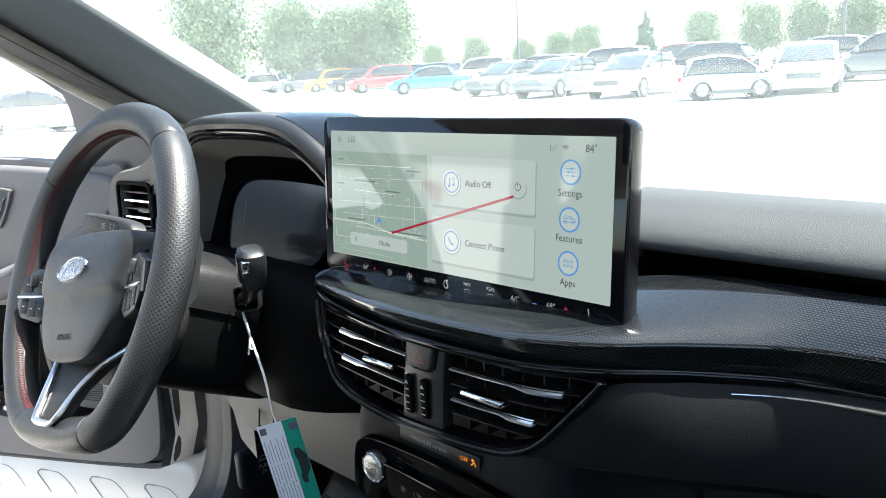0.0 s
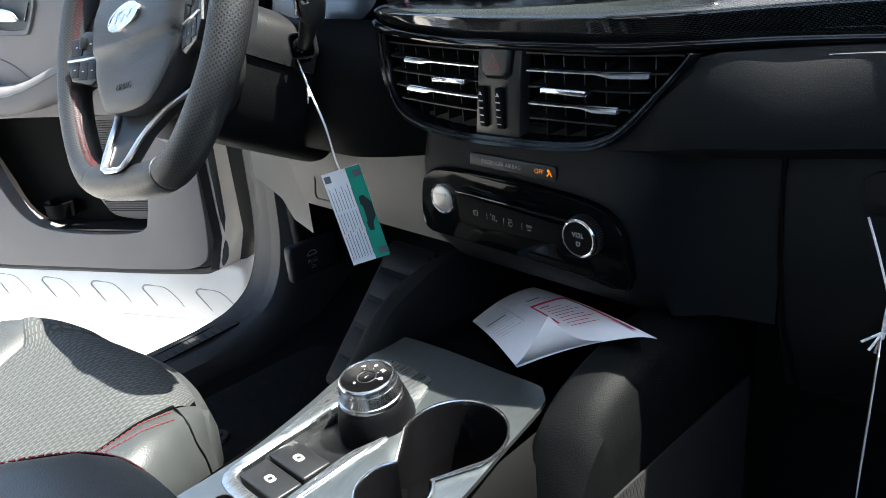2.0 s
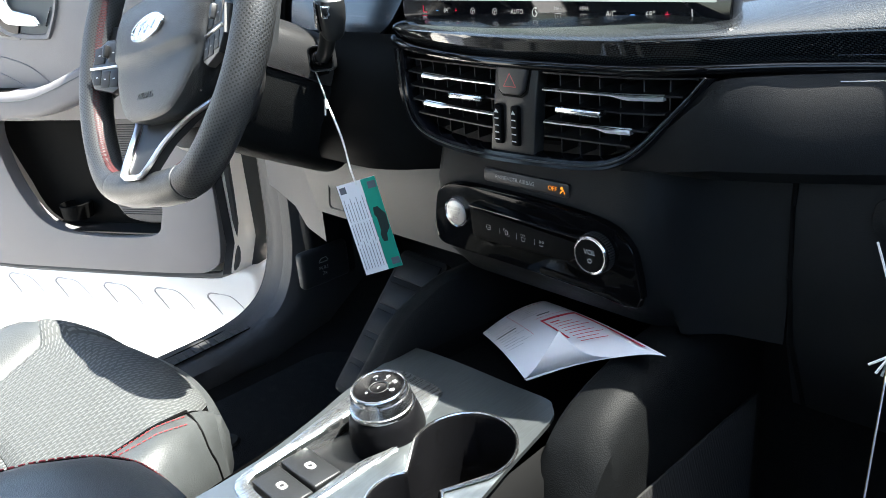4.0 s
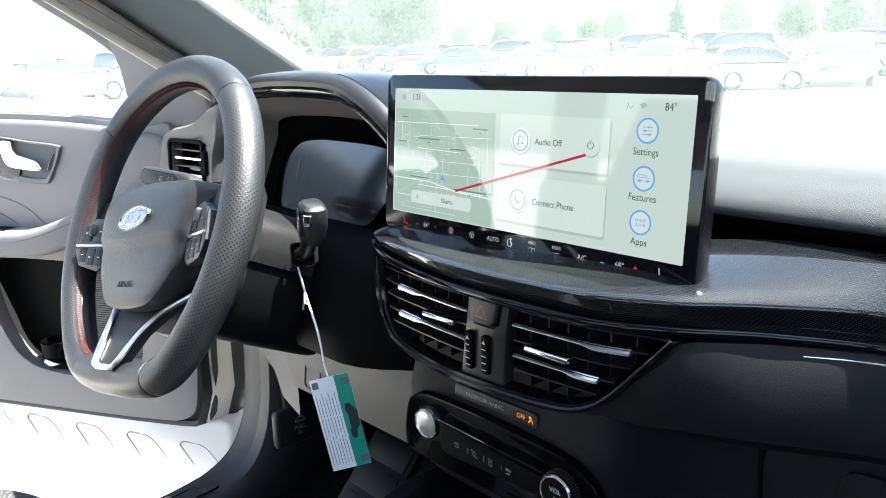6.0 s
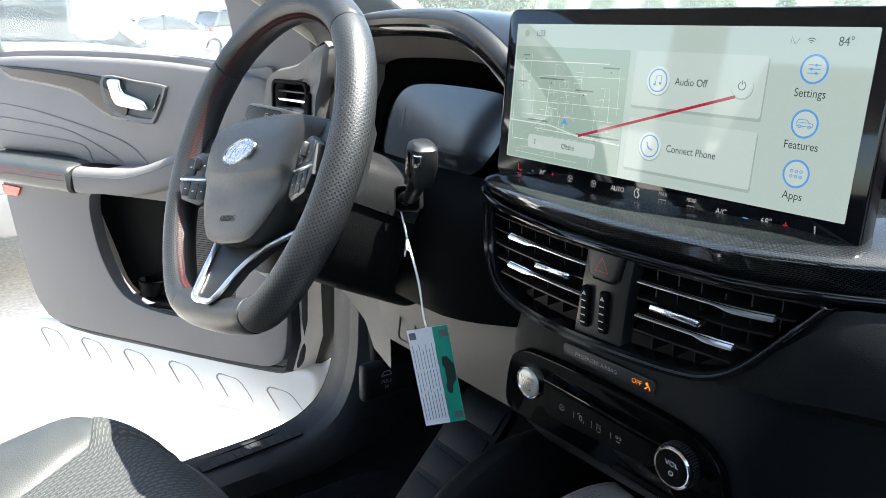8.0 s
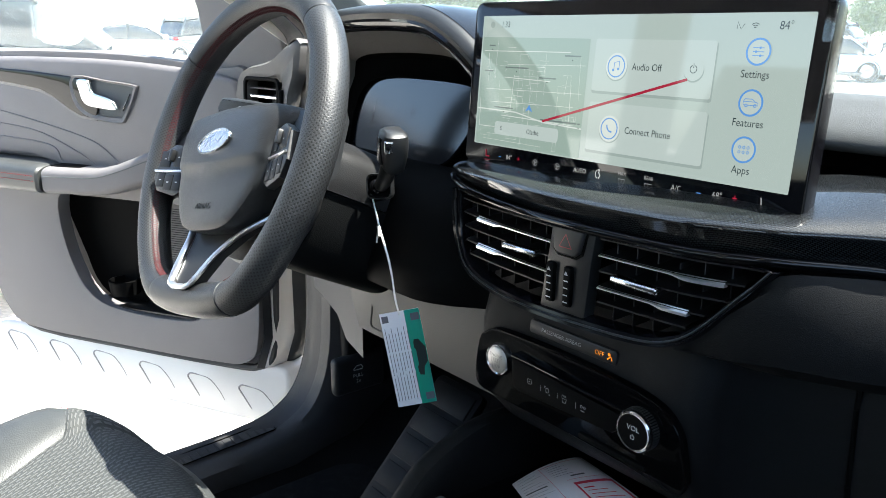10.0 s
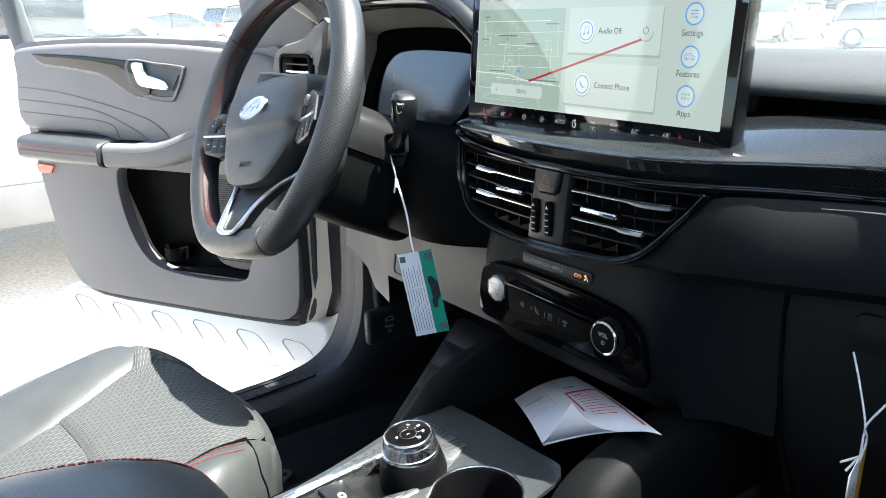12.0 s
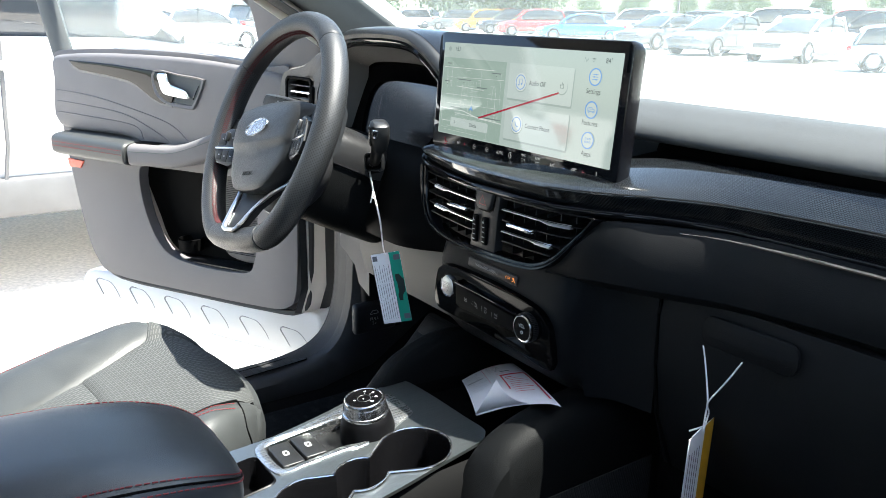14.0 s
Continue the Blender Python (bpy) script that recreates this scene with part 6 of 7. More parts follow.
bits = []
for angle in (21, 36):
    ln = seam(angle)
    for p, q in zip(ln, ln[1:]):
        n = max(1, round((q - p).length / 0.0055))
        for k in range(n):
            bits.append(mesh_tube([p.lerp(q, k / n), p.lerp(q, (k + 0.7) / n)], 0.0008, 5))
tagged(part("stitching", joined(*bits), RED, arm, "red stitching"), kind="stuff")
part("piping", mesh_tube(seam(28), 0.0012, 6), DARK, arm)
# ---- driver's door, standing open ----
DA = radians(30)
D_OUT = Vector((math.sin(DA), -math.cos(DA), 0))
dmx = plane_at(D_OUT * -0.54, (math.cos(DA), math.sin(DA), 0), (0, 0, 1))
door = thing("driver_door", (-0.84, 0.14, 0.45), "open white driver's door with grey trim and map pocket", "car door")


def ds_(s, z, n=0.0):
    """A place on the door: s from the hinge line, z up, n into the cabin."""
    return dmx @ Vector((-s, z, n))


def mesh_card(poly, n0, n1, bevel):
    return mesh_prism([(-s, z) for s, z in poly], n1 - n0, bevel, 3, dmx @ Matrix.Translation((0, 0, n0)))


def soft_poly(poly, n=4):
    return [(p.x, p.y) for p in smooth_line([(*q, 0) for q in poly], n, True)]


card = [(0.735, 1.085), (0.80, 1.108), (1.0, 1.128), (1.25, 1.132), (1.42, 1.125), (1.474, 1.112), (1.480, 1.06), (1.476, 0.95), (1.458, 0.80), (1.43, 0.65), (1.40, 0.575), (1.34, 0.540), (1.1, 0.534), (0.86, 0.534), (0.775, 0.545), (0.745, 0.60), (0.735, 0.80)]
pocket = [(1.214, 0.838), (1.205, 0.725), (1.152, 0.635), (1.05, 0.610), (0.90, 0.613), (0.868, 0.645), (0.855, 0.70), (0.85, 0.80), (0.87, 0.845), (1.0, 0.848), (1.15, 0.848)]


def filled(outline, holes, n_of, thick):
    bm = bmesh.new()
    edges = []
    for lp in [outline] + holes:
        vs = [bm.verts.new((-p[0], p[1], 0)) for p in lp]
        edges += [bm.edges.new((vs[i], vs[(i + 1) % len(vs)])) for i in range(len(vs))]
    bmesh.ops.triangle_fill(bm, use_beauty=True, use_dissolve=False, edges=edges)
    bmesh.ops.recalc_face_normals(bm, faces=bm.faces[:])
    if bm.faces and sum(f.normal.z for f in bm.faces) < 0:
        bmesh.ops.reverse_faces(bm, faces=bm.faces[:])
    r = bmesh.ops.extrude_face_region(bm, geom=bm.faces[:])
    top = [g for g in r["geom"] if isinstance(g, bmesh.types.BMFace)]
    bmesh.ops.translate(bm, vec=(0, 0, thick), verts=[g for g in r["geom"] if isinstance(g, bmesh.types.BMVert)])
    rim = [e for e in bm.edges if len(e.link_faces) == 2 and sum(f in set(top) for f in e.link_faces) == 1]
    bmesh.ops.bevel(bm, geom=rim, offset=0.006, segments=3, profile=0.5, affect="EDGES", clamp_overlap=True)
    bmesh.ops.recalc_face_normals(bm, faces=bm.faces[:])
    bm.transform(dmx @ Matrix.Translation((0, 0, n_of)))
    return bm


part("trim_card", filled(soft_poly(card), [soft_poly(pocket)], -0.03, 0.03), CARD, door, "grey moulded door card")
pk = part("map_pocket", mesh_card(soft_poly([(1.23, 0.86), (1.215, 0.70), (1.165, 0.62), (1.05, 0.598), (0.88, 0.60), (0.85, 0.64), (0.845, 0.86)]), -0.075, -0.06, 0.0), DARK, door, "black door pocket")
part("pocket_floor", mesh_loft([[ds_(s, 0.615, n) for n in (-0.07, -0.01)] for s in (0.86, 0.9, 1.05, 1.17)], thick=0.003), SATIN, pk)
part("bottle_ring", mesh_lathe([(0.030, -0.03), (0.032, 0.0), (0.027, 0.001), (0.025, -0.03)], 32, Matrix.Translation(ds_(1.10, 0.665, -0.04))), DARK, pk)
spk = part("speaker_grille", mesh_card(soft_poly([(0.985, 0.835), (1.005, 0.80), (1.005, 0.72), (0.985, 0.66), (0.955, 0.635), (0.88, 0.635), (0.86, 0.70), (0.86, 0.835)]), -0.045, -0.03, 0.003), KNEE, pk, "fine grey speaker grille")
for k in range(40):
    z = 0.648 + 0.0047 * k
    end = 0.995 - 0.25 * max(0.0, 0.72 - z) - 0.6 * max(0.0, z - 0.815)
    part("grille_slot", mesh_tube([ds_(0.868, z, -0.0298), ds_(end, z, -0.0298)], 0.0011, 4), SATIN, spk)
# upper soft panel with moulded folds
up = part("upper_trim", mesh_card(soft_poly([(0.745, 1.075), (0.80, 1.098), (1.0, 1.117), (1.25, 1.121), (1.42, 1.114), (1.466, 1.10), (1.470, 1.05), (1.466, 0.935), (1.25, 0.925), (1.15, 0.90), (1.0, 0.90), (0.86, 0.92), (0.76, 0.99)]), -0.002, 0.016, 0.010), CARDSOFT, door, "soft grey upper door trim")
for k in range(3):
    pts = [ds_(1.462, 1.025 - 0.028 * k, 0.0165), ds_(1.36, 1.018 - 0.027 * k, 0.0165), ds_(1.26 - 0.03 * k, 1.003 - 0.026 * k, 0.0165), ds_(1.17 - 0.05 * (2 - k) * 0.8, 0.965 - 0.024 * k, 0.0165), ds_(1.13 - 0.05 * (2 - k), 0.925 - 0.012 * k, 0.0165)]
    part("fold", mesh_tube(smooth_line(pts, 6), 0.0014, 6), CARDSOFT, up)
# gloss accent and handle bowl
acc = [(1.400, 1.1005), (1.339, 1.099), (1.246, 1.0955), (1.158, 1.089), (1.112, 1.085), (1.075, 1.075), (1.06, 1.03), (1.070, 1.008), (1.107, 1.0125), (1.132, 1.023), (1.156, 1.037), (1.178, 1.050), (1.205, 1.060), (1.269, 1.0685), (1.33, 1.0745), (1.364, 1.078), (1.385, 1.088)]
ACCRIM = material("satin grey accent rim", (0.16, 0.15, 0.145), 0.4, vary=0.06)
part("accent_rim", mesh_card([(a[0] + (0.004 if a[0] > 1.2 else 0.0), a[1] - 0.0048) if i > 6 else a for i, a in enumerate(acc)], 0.010, 0.0185, 0.002), ACCRIM, door, "satin grey rim along the accent")
part("accent", mesh_card(acc, 0.012, 0.0205, 0.002), GLOSS, door, "gloss black door accent")
bowl_o = soft_poly([(1.118, 1.0875), (1.037, 1.0815), (0.970, 1.075), (0.965, 1.066), (0.979, 1.038), (0.998, 1.008), (1.010, 1.002), (1.050, 1.004), (1.096, 1.014), (1.122, 1.040)], 3)
bowl_i = soft_poly([(1.108, 1.083), (1.037, 1.0765), (0.980, 1.070), (0.977, 1.063), (0.988, 1.038), (1.004, 1.018), (1.012, 1.0135), (1.050, 1.015), (1.088, 1.025), (1.108, 1.050)], 3)
hb = part("handle_bowl", mesh_frame([(-s, z) for s, z in bowl_o], [(-s, z) for s, z in bowl_i], 0.010, dmx @ Matrix.Translation((0, 0, 0.012)), 0.004), CARD, door)
part("bowl_back", mesh_card(bowl_i, 0.010, 0.0165, 0.0), PILLAR, hb)
part("door_handle", mesh_prism([(-s, z) for s, z in soft_poly([(1.101, 1.081), (1.074, 1.081), (1.067, 1.060), (1.050, 1.054), (1.027, 1.048), (1.016, 1.041), (1.011, 1.027), (1.056, 1.029), (1.088, 1.036), (1.098, 1.060)], 3)], 0.010, 0.004, 3, dmx @ Matrix.Translation((0, 0, 0.018))), CHROME, hb, "satin chrome inner door handle")
# a highlight on the bowl's rim, modelled as a thin chrome tube
part("bowl_glint", mesh_tube([ds_(0.981, 1.058, 0.020), ds_(1.001, 1.026, 0.020)], 0.0018, 6), CHROME, hb, "glint in the handle bowl, drawn as a chrome line")
# armrest and pull
rows = []
for s, z, w, h in ((1.446, 0.895, 0.045, 0.024), (1.438, 0.895, 0.058, 0.028), (1.42, 0.895, 0.064, 0.029), (1.30, 0.892, 0.066, 0.030), (1.20, 0.889, 0.066, 0.030), (1.186, 0.888, 0.066, 0.030), (1.182, 0.888, 0.062, 0.027)):
    rows.append([ds_(s, z + (h - 0.004 * a) * (1 if b > 0 else -1) * abs(b) ** 0.42, 0.01 + w * (1 if a > 0 else -1) * abs(a) ** 0.36) for a, b in ((math.cos(2 * math.pi * i / 32), math.sin(2 * math.pi * i / 32)) for i in range(32))])
ar = part("armrest", mesh_loft(rows, True, True), BOLSTER, door, "padded door armrest with red stitching")
tagged(part("stitching", joined(*[mesh_tube([ds_(1.19 + 0.0085 * i, h + 0.006 * i / 27, 0.0762), ds_(1.1955 + 0.0085 * i, h + 0.006 * i / 27, 0.0762)], 0.0008, 5) for i in range(28) for h in (0.888, 0.898)]), RED, ar, "red stitching"), kind="stuff")
rows = []
for s, z, w, h in ((1.180, 0.886, 0.056, 0.025), (1.176, 0.887, 0.060, 0.0275), (1.12, 0.889, 0.058, 0.0265), (1.05, 0.891, 0.054, 0.0265), (1.01, 0.899, 0.052, 0.028), (0.95, 0.920, 0.046, 0.029), (0.88, 0.95, 0.035, 0.027), (0.80, 1.0, 0.02, 0.02), (0.77, 1.02, 0.012, 0.014)):
    rows.append([ds_(s, z + h * (1 if b > 0 else -1) * abs(b) ** 0.42, 0.008 + w * (1 if a > 0 else -1) * abs(a) ** 0.40) for a, b in ((math.cos(2 * math.pi * i / 32), math.sin(2 * math.pi * i / 32)) for i in range(32))])
part("pull_grip", mesh_loft(rows, True, True), CARD, door, "grey door pull")
part("pull_line", mesh_tube(smooth_line([ds_(1.172, 0.897, 0.0685), ds_(1.12, 0.899, 0.0665), ds_(1.05, 0.902, 0.0625), ds_(0.99, 0.918, 0.059), ds_(0.93, 0.940, 0.051)], 5), 0.0009, 5), PILLAR, door)
part("pull_cup", mesh_box((-1.135, 0.9145, 0.028), (0.075, 0.004, 0.036), 0.0015, 2, dmx), DARK, door, "dark pull cup")
part("reflector", mesh_card([(1.466, 0.846), (1.407, 0.843), (1.421, 0.8235), (1.461, 0.8235)], 0.0, 0.0045, 0.0015), REFLECT, door, "red door edge reflector")
# metal shell and cladding
shell = soft_poly([(0.70, 1.08), (0.80, 1.105), (1.0, 1.125), (1.25, 1.13), (1.45, 1.12), (1.50, 1.10), (1.505, 0.95), (1.48, 0.75), (1.45, 0.60), (1.41, 0.53), (1.3, 0.50), (1.0, 0.495), (0.80, 0.495), (0.72, 0.53), (0.69, 0.70), (0.69, 0.95)])
part("shell", mesh_card(shell, -0.14, -0.085, 0.02), JAMB, door, "white painted door shell")
for nm, mat, cols in (("card_edge", SATIN, ((0.735, -0.005), (0.728, -0.010), (0.722, -0.014))), ("shell_front", JAMB, ((0.7215, -0.014), (0.712, -0.024), (0.705, -0.040), (0.700, -0.056))), ("front_seal", RUBBER, ((0.6995, -0.056), (0.690, -0.066), (0.686, -0.10)))):
    part(nm, mesh_loft([[ds_(s + 0.02 * max(0.0, 0.60 - z) / 0.06, z, n) for z in (0.535, 0.56, 0.60, 0.75, 0.95, 1.08)] for s, n in cols], thick=0.003), mat, door)
part("door_seal", mesh_tube([ds_(s, z, -0.022) for s, z in soft_poly([(s * 0.988 + 0.008 if s > 1.1 else s * 1.0 - 0.022, z - 0.012 if z < 0.8 else z - 0.022) for s, z in card], 3)], 0.008, 8, closed=True, up=D_OUT), RUBBER, door, "black rubber door seal")
clad = soft_poly([(0.70, 0.53), (0.695, 0.465), (0.73, 0.430), (0.90, 0.428), (1.2, 0.440), (1.43, 0.447), (1.48, 0.47), (1.47, 0.525), (1.35, 0.535), (1.0, 0.532), (0.8, 0.532)])
TUCK = dmx @ Matrix(((1, 0, 0, 0), (0, 1, 0, 0), (0, -0.32, 1, 0.32 * 0.53), (0, 0, 0, 1)))
CLADSHADE = material("painted cladding shade", (0.36, 0.33, 0.30), 0.5, vary=0.1)
cd = part("sill_cladding", mesh_prism([(-s, z) for s, z in clad], 0.07, 0.008, 3, TUCK @ Matrix.Translation((0, 0, -0.09))), PAINT, door, "white lower door cladding with recesses")
# darker tubes stand in for the shade along the recess walls
for k in range(6):
    s0 = 0.803 + 0.1255 * k
    lift = 0.036 * (s0 - 0.80)
    leg = [(s0 - 0.036, 0.449), (s0 - 0.016, 0.468), (s0 - 0.002, 0.481), (s0 - 0.002, 0.486), (s0 - 0.009, 0.4895), (s0 - 0.030, 0.4885)]
    brow = [(s0 - 0.030, 0.4885), (s0 - 0.050, 0.486), (s0 - 0.066, 0.478), (s0 - 0.085, 0.463), (s0 - 0.098, 0.449)]
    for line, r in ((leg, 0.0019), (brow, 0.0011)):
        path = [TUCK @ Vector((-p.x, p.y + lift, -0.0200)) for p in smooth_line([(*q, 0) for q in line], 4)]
        part("recess_shade", mesh_tube(path, r, 6, up=D_OUT, taper=lambda s: 0.35 + 0.65 * math.sin(math.pi * s) ** 0.5 if 0 < s < 1 else 0.35), CLADSHADE, cd)
# window frame, glass and mirror
fr = [(0.775, 1.09), (0.80, 1.20), (0.88, 1.275), (1.0, 1.345), (1.15, 1.43), (1.30, 1.50), (1.46, 1.535), (1.565, 1.535), (1.575, 1.44), (1.538, 1.25), (1.497, 1.10)]
part("window_frame", mesh_tube([ds_(s, z, -0.05) for s, z in [(p.x, p.y) for p in smooth_line([(*q, 0) for q in fr], 5)]], 0.034, 10, flat=0.55, up=D_OUT), PILLAR, door, "dark window frame")
part("mirror_corner", mesh_card([(0.665, 1.06), (0.668, 1.14), (0.685, 1.20), (0.74, 1.245), (0.85, 1.295), (0.88, 1.30), (0.845, 1.21), (0.826, 1.10), (0.80, 1.07)], -0.05, -0.015, 0.006), CARD, door, "grey mirror corner trim")
gl = part("window_glass", mesh_card([(0.78, 1.09), (0.81, 1.19), (0.93, 1.29), (1.10, 1.41), (1.28, 1.49), (1.46, 1.525), (1.56, 1.525), (1.56, 1.42), (1.525, 1.25), (1.485, 1.09)], -0.056, -0.052, 0.0), WINDOW, door, "clear door glass")
gl.visible_shadow = False
# ---- driver's seat ----
seat = thing("driver_seat", (-0.42, -0.5, 0.42), "black driver's seat with dashed cloth centre and red-stitched bolsters", "car seat")
SX = -0.386


def cushion_z(u, y):
    """Height of the cushion, which falls towards the back: u across from -1 to 1, y along the car."""
    d = max(0.0, -0.345 - y)
    z = 0.708 - 0.27 * min(d, 0.28) - 0.08 * max(0.0, d - 0.28)
    z += 0.030 * max(0.0, abs(u) - 0.55) ** 1.4 / 0.45 ** 1.4 * lerp_table([(-0.46, 1.0), (-0.38, 0.75), (-0.32, 0.2), (-0.27, 0.0)], y)
    z -= 0.034 * (max(0.0, y + 0.342) / 0.075) ** 2.2
    return z


def half_width(y):
    return 0.218 - 0.055 * max(0.0, (y + 0.37) / 0.098) ** 2


def trim_edge(y):
    """Where the bolster leather meets the cloth."""
    return lerp_table([(-0.95, 0.46), (-0.56, 0.47), (-0.44, 0.57), (-0.36, 0.66), (-0.25, 0.72)], y)


def cloth_edge(side, y):
    """How far out the cloth reaches: over the whole nose at the door side, round a corner at the console side."""
    if side < 0:
        k = max(0.0, min(1.0, (y + 0.366) / 0.055))
        return trim_edge(y) * (1 - k * k * (3 - 2 * k)) + 1.0 * k * k * (3 - 2 * k)
    k = max(0.0, (y + 0.316) / 0.048)
    return trim_edge(y) + 0.05 * max(0.0, min(1.0, (y + 0.38) / 0.07)) - 0.22 * k ** 2


def bolster_dz(u, y):
    """How far the bolster stands over the cushion's own height."""
    e = trim_edge(y)
    k = (u - e) / (1.0 - e)
    return lerp_table([(-0.06, -0.007), (0.0, -0.001), (0.2, 0.006), (0.55, 0.008), (0.8, 0.003), (1.0, -0.012)], k)


def seat_point(side, u, y, dz=0.0):
    """A place on the seat: u out from the middle line towards the given side."""
    return Vector((SX + side * u * half_width(y), y + 0.036 * (1 - min(u, 1.0) ** 2), cushion_z(min(u, 1.0), y) + dz))


def cushion(y0, y1, nu, ny, nm, label=""):
    rows = []
    for i in range(nu + 1):
        f = -1 + 2 * i / nu
        r = []
        for j in range(ny + 1):
            y = y0 + (y1 - y0) * j / ny
            u = f * cloth_edge(f, y)
            e = min(i, nu - i, j, ny - j)
            over = max(0.0, bolster_dz(abs(u), y) + 0.003) if abs(u) > trim_edge(y) - 0.02 else 0.0
            r.append(seat_point(1 if u > 0 else -1, abs(u), y, over - (0.0045 if e == 0 else 0.001 if e == 1 else 0)))
        rows.append(r)
    return part(nm, mesh_loft(rows), CLOTH, seat, label)


cushion(-0.470, -0.268, 44, 30, "cushion_front", "dark dashed cloth seat panel")
cushion(-0.95, -0.4705, 30, 26, "cushion_rear", "dark dashed cloth seat panel")
SIDECLOTH = material("grained seat side", (0.030, 0.031, 0.031), 0.85, grain=1.0, grain_scale=520, vary=0.25, vary_scale=160, spec=0.2)
for s in (-1, 1):
    rows, side = [], []
    for j in range(45):
        y = -0.95 + 0.682 * j / 44
        e = trim_edge(y)
        rows.append([seat_point(s, e + k * (1 - e), y, bolster_dz(e + k * (1 - e), y)) for k in (-0.06, 0.0, 0.1, 0.2, 0.4, 0.6, 0.8, 0.92, 1.0)] + [seat_point(s, u, y, dz) for u, dz in ((1.035, -0.028), (1.045, -0.048), (1.04, -0.052))])
        side.append([seat_point(s, u, y, dz) for u, dz in ((1.03, -0.045), (1.05, -0.053), (1.055, -0.09), (1.045, -0.15))])
    b = part("bolster", mesh_loft(rows), BOLSTER, seat, "smooth leatherette bolster")
    part("side_panel", mesh_loft(side), SIDECLOTH, seat, "dark grained side cover")
    st_ = []
    for j in range(105 if s < 0 else 72):
        y = -0.9 + 0.0055 * j
        st_.append(mesh_tube([seat_point(s, 0.93, q, bolster_dz(0.93, q) + 0.0012) for q in (y, y + 0.0036)], 0.0006, 5))
    tagged(part("stitching", joined(*st_), RED, b, "red stitching"), kind="stuff")
rows = []
for i in range(41):
    u = -1.045 + 2.09 * i / 40
    y = -0.268
    p = seat_point(1 if u > 0 else -1, abs(u), y, bolster_dz(abs(u), y) if abs(u) > 0.66 else 0.0)
    k = max(0.0, abs(u) - 0.75) / 0.295
    ins = 0.05 * k * k
    rows.append([p + Vector((0, -0.004 - ins * 0.2, 0.0)), p + Vector((0, 0.007 - ins * 0.3, -0.008)), p + Vector((0, 0.012 - ins * 0.4, -0.03)), p + Vector((0, 0.010 - ins * 0.5, -0.07)), p + Vector((0, -0.02 - ins * 0.5, -0.11)), p + Vector((0, -0.06, -0.15))])
part("front_skirt", mesh_loft(rows), BOLSTER, seat, "smooth leatherette nose of the cushion")
# seams that part the console-side bolster from the nose, and the red double stitch beside the cloth
knot = seat_point(1, 0.74, -0.306, 0.0075)
seam_ = smooth_line([knot] + [seat_point(1, u, y, (bolster_dz(u, y) if u <= 1 else dz) + 0.0008) for u, y, dz in ((0.82, -0.302, 0), (0.93, -0.295, 0), (1.0, -0.290, 0), (1.037, -0.286, -0.028), (1.05, -0.284, -0.052))], 4)
part("seam", mesh_tube(seam_, 0.0011, 6), DARK, b)
part("seam", mesh_tube(smooth_line([knot] + [seat_point(1, cloth_edge(1, y) + 0.012, y, bolster_dz(cloth_edge(1, y) + 0.012, y) + 0.0006) for y in (-0.326, -0.35, -0.38, -0.415)], 4), 0.0020, 6), DARK, b)
part("seam", mesh_tube(smooth_line([seat_point(1, cloth_edge(1, y) + 0.01, y, bolster_dz(cloth_edge(1, y) + 0.01, y) + 0.001) for y in (-0.306, -0.294, -0.282, -0.271)], 4), 0.0009, 6), DARK, b)
pale = material("pale seam thread", (0.42, 0.42, 0.40), 0.8, vary=0.1)
st_ = [mesh_tube([seat_point(1, 1.048, q, -0.050) + Vector((0.001, 0, 0)) for q in (-0.39 + 0.0055 * i, -0.3866 + 0.0055 * i)], 0.0005, 5) for i in range(20)]
tagged(part("stitching", joined(*st_), pale, b, "pale lower seam"), kind="stuff")
st_ = []
for off in (0.045, 0.135):
    for i in range(17):
        st_.append(mesh_tube([seat_point(1, cloth_edge(1, y) + off, y, bolster_dz(cloth_edge(1, y) + off, y) + 0.0008) for y in (-0.404 + 0.0056 * i, -0.4004 + 0.0056 * i)], 0.0006, 5))
tagged(part("stitching", joined(*st_), RED, b, "red double seam"), kind="stuff")
part("seat_base", mesh_box((SX, -0.63, 0.51), (0.40, 0.62, 0.12), 0.03, 3), DARK, seat)
rows = []
for k in range(13):
    z = 0.66 + 0.62 * k / 12
    y = -0.93 - 0.24 * (z - 0.66)
    w = 0.25 - 0.07 * max(0, z - 1.0) / 0.28
    rows.append([(SX + w * a, y - 0.055 * b - 0.03 * abs(a) ** 2 * (1 if b < 0 else 0) * -1, z) for a, b in ((math.cos(2 * math.pi * i / 24), math.sin(2 * math.pi * i / 24)) for i in range(24))])
part("backrest", mesh_loft(rows, True, True), BOLSTER, seat)
for dx in (-0.20, 0.20):
    part("seat_rail", mesh_box((SX + dx, -0.58, 0.435), (0.035, 0.70, 0.03), 0.004, 2), DARK, seat)

# ---- footwell ----
ped = thing("footrest", (-0.42, 0.15, 0.45), "black ribbed rubber footrest by the pedals", "footrest")
pf = plane_at((-0.335, 0.052, 0.625), (1, 0.0, 0.0), (0, 0.12, 0.125))
part("plate", mesh_prism(rrect(0.095, 0.22, 0.01), 0.012, 0.003, 2, pf), SOFT, ped)
for i in range(5):
    part("rib", mesh_box((0, -0.084 + 0.042 * i, 0.0125), (0.078, 0.034, 0.003), 0.0012, 2, pf), SOFT, ped)
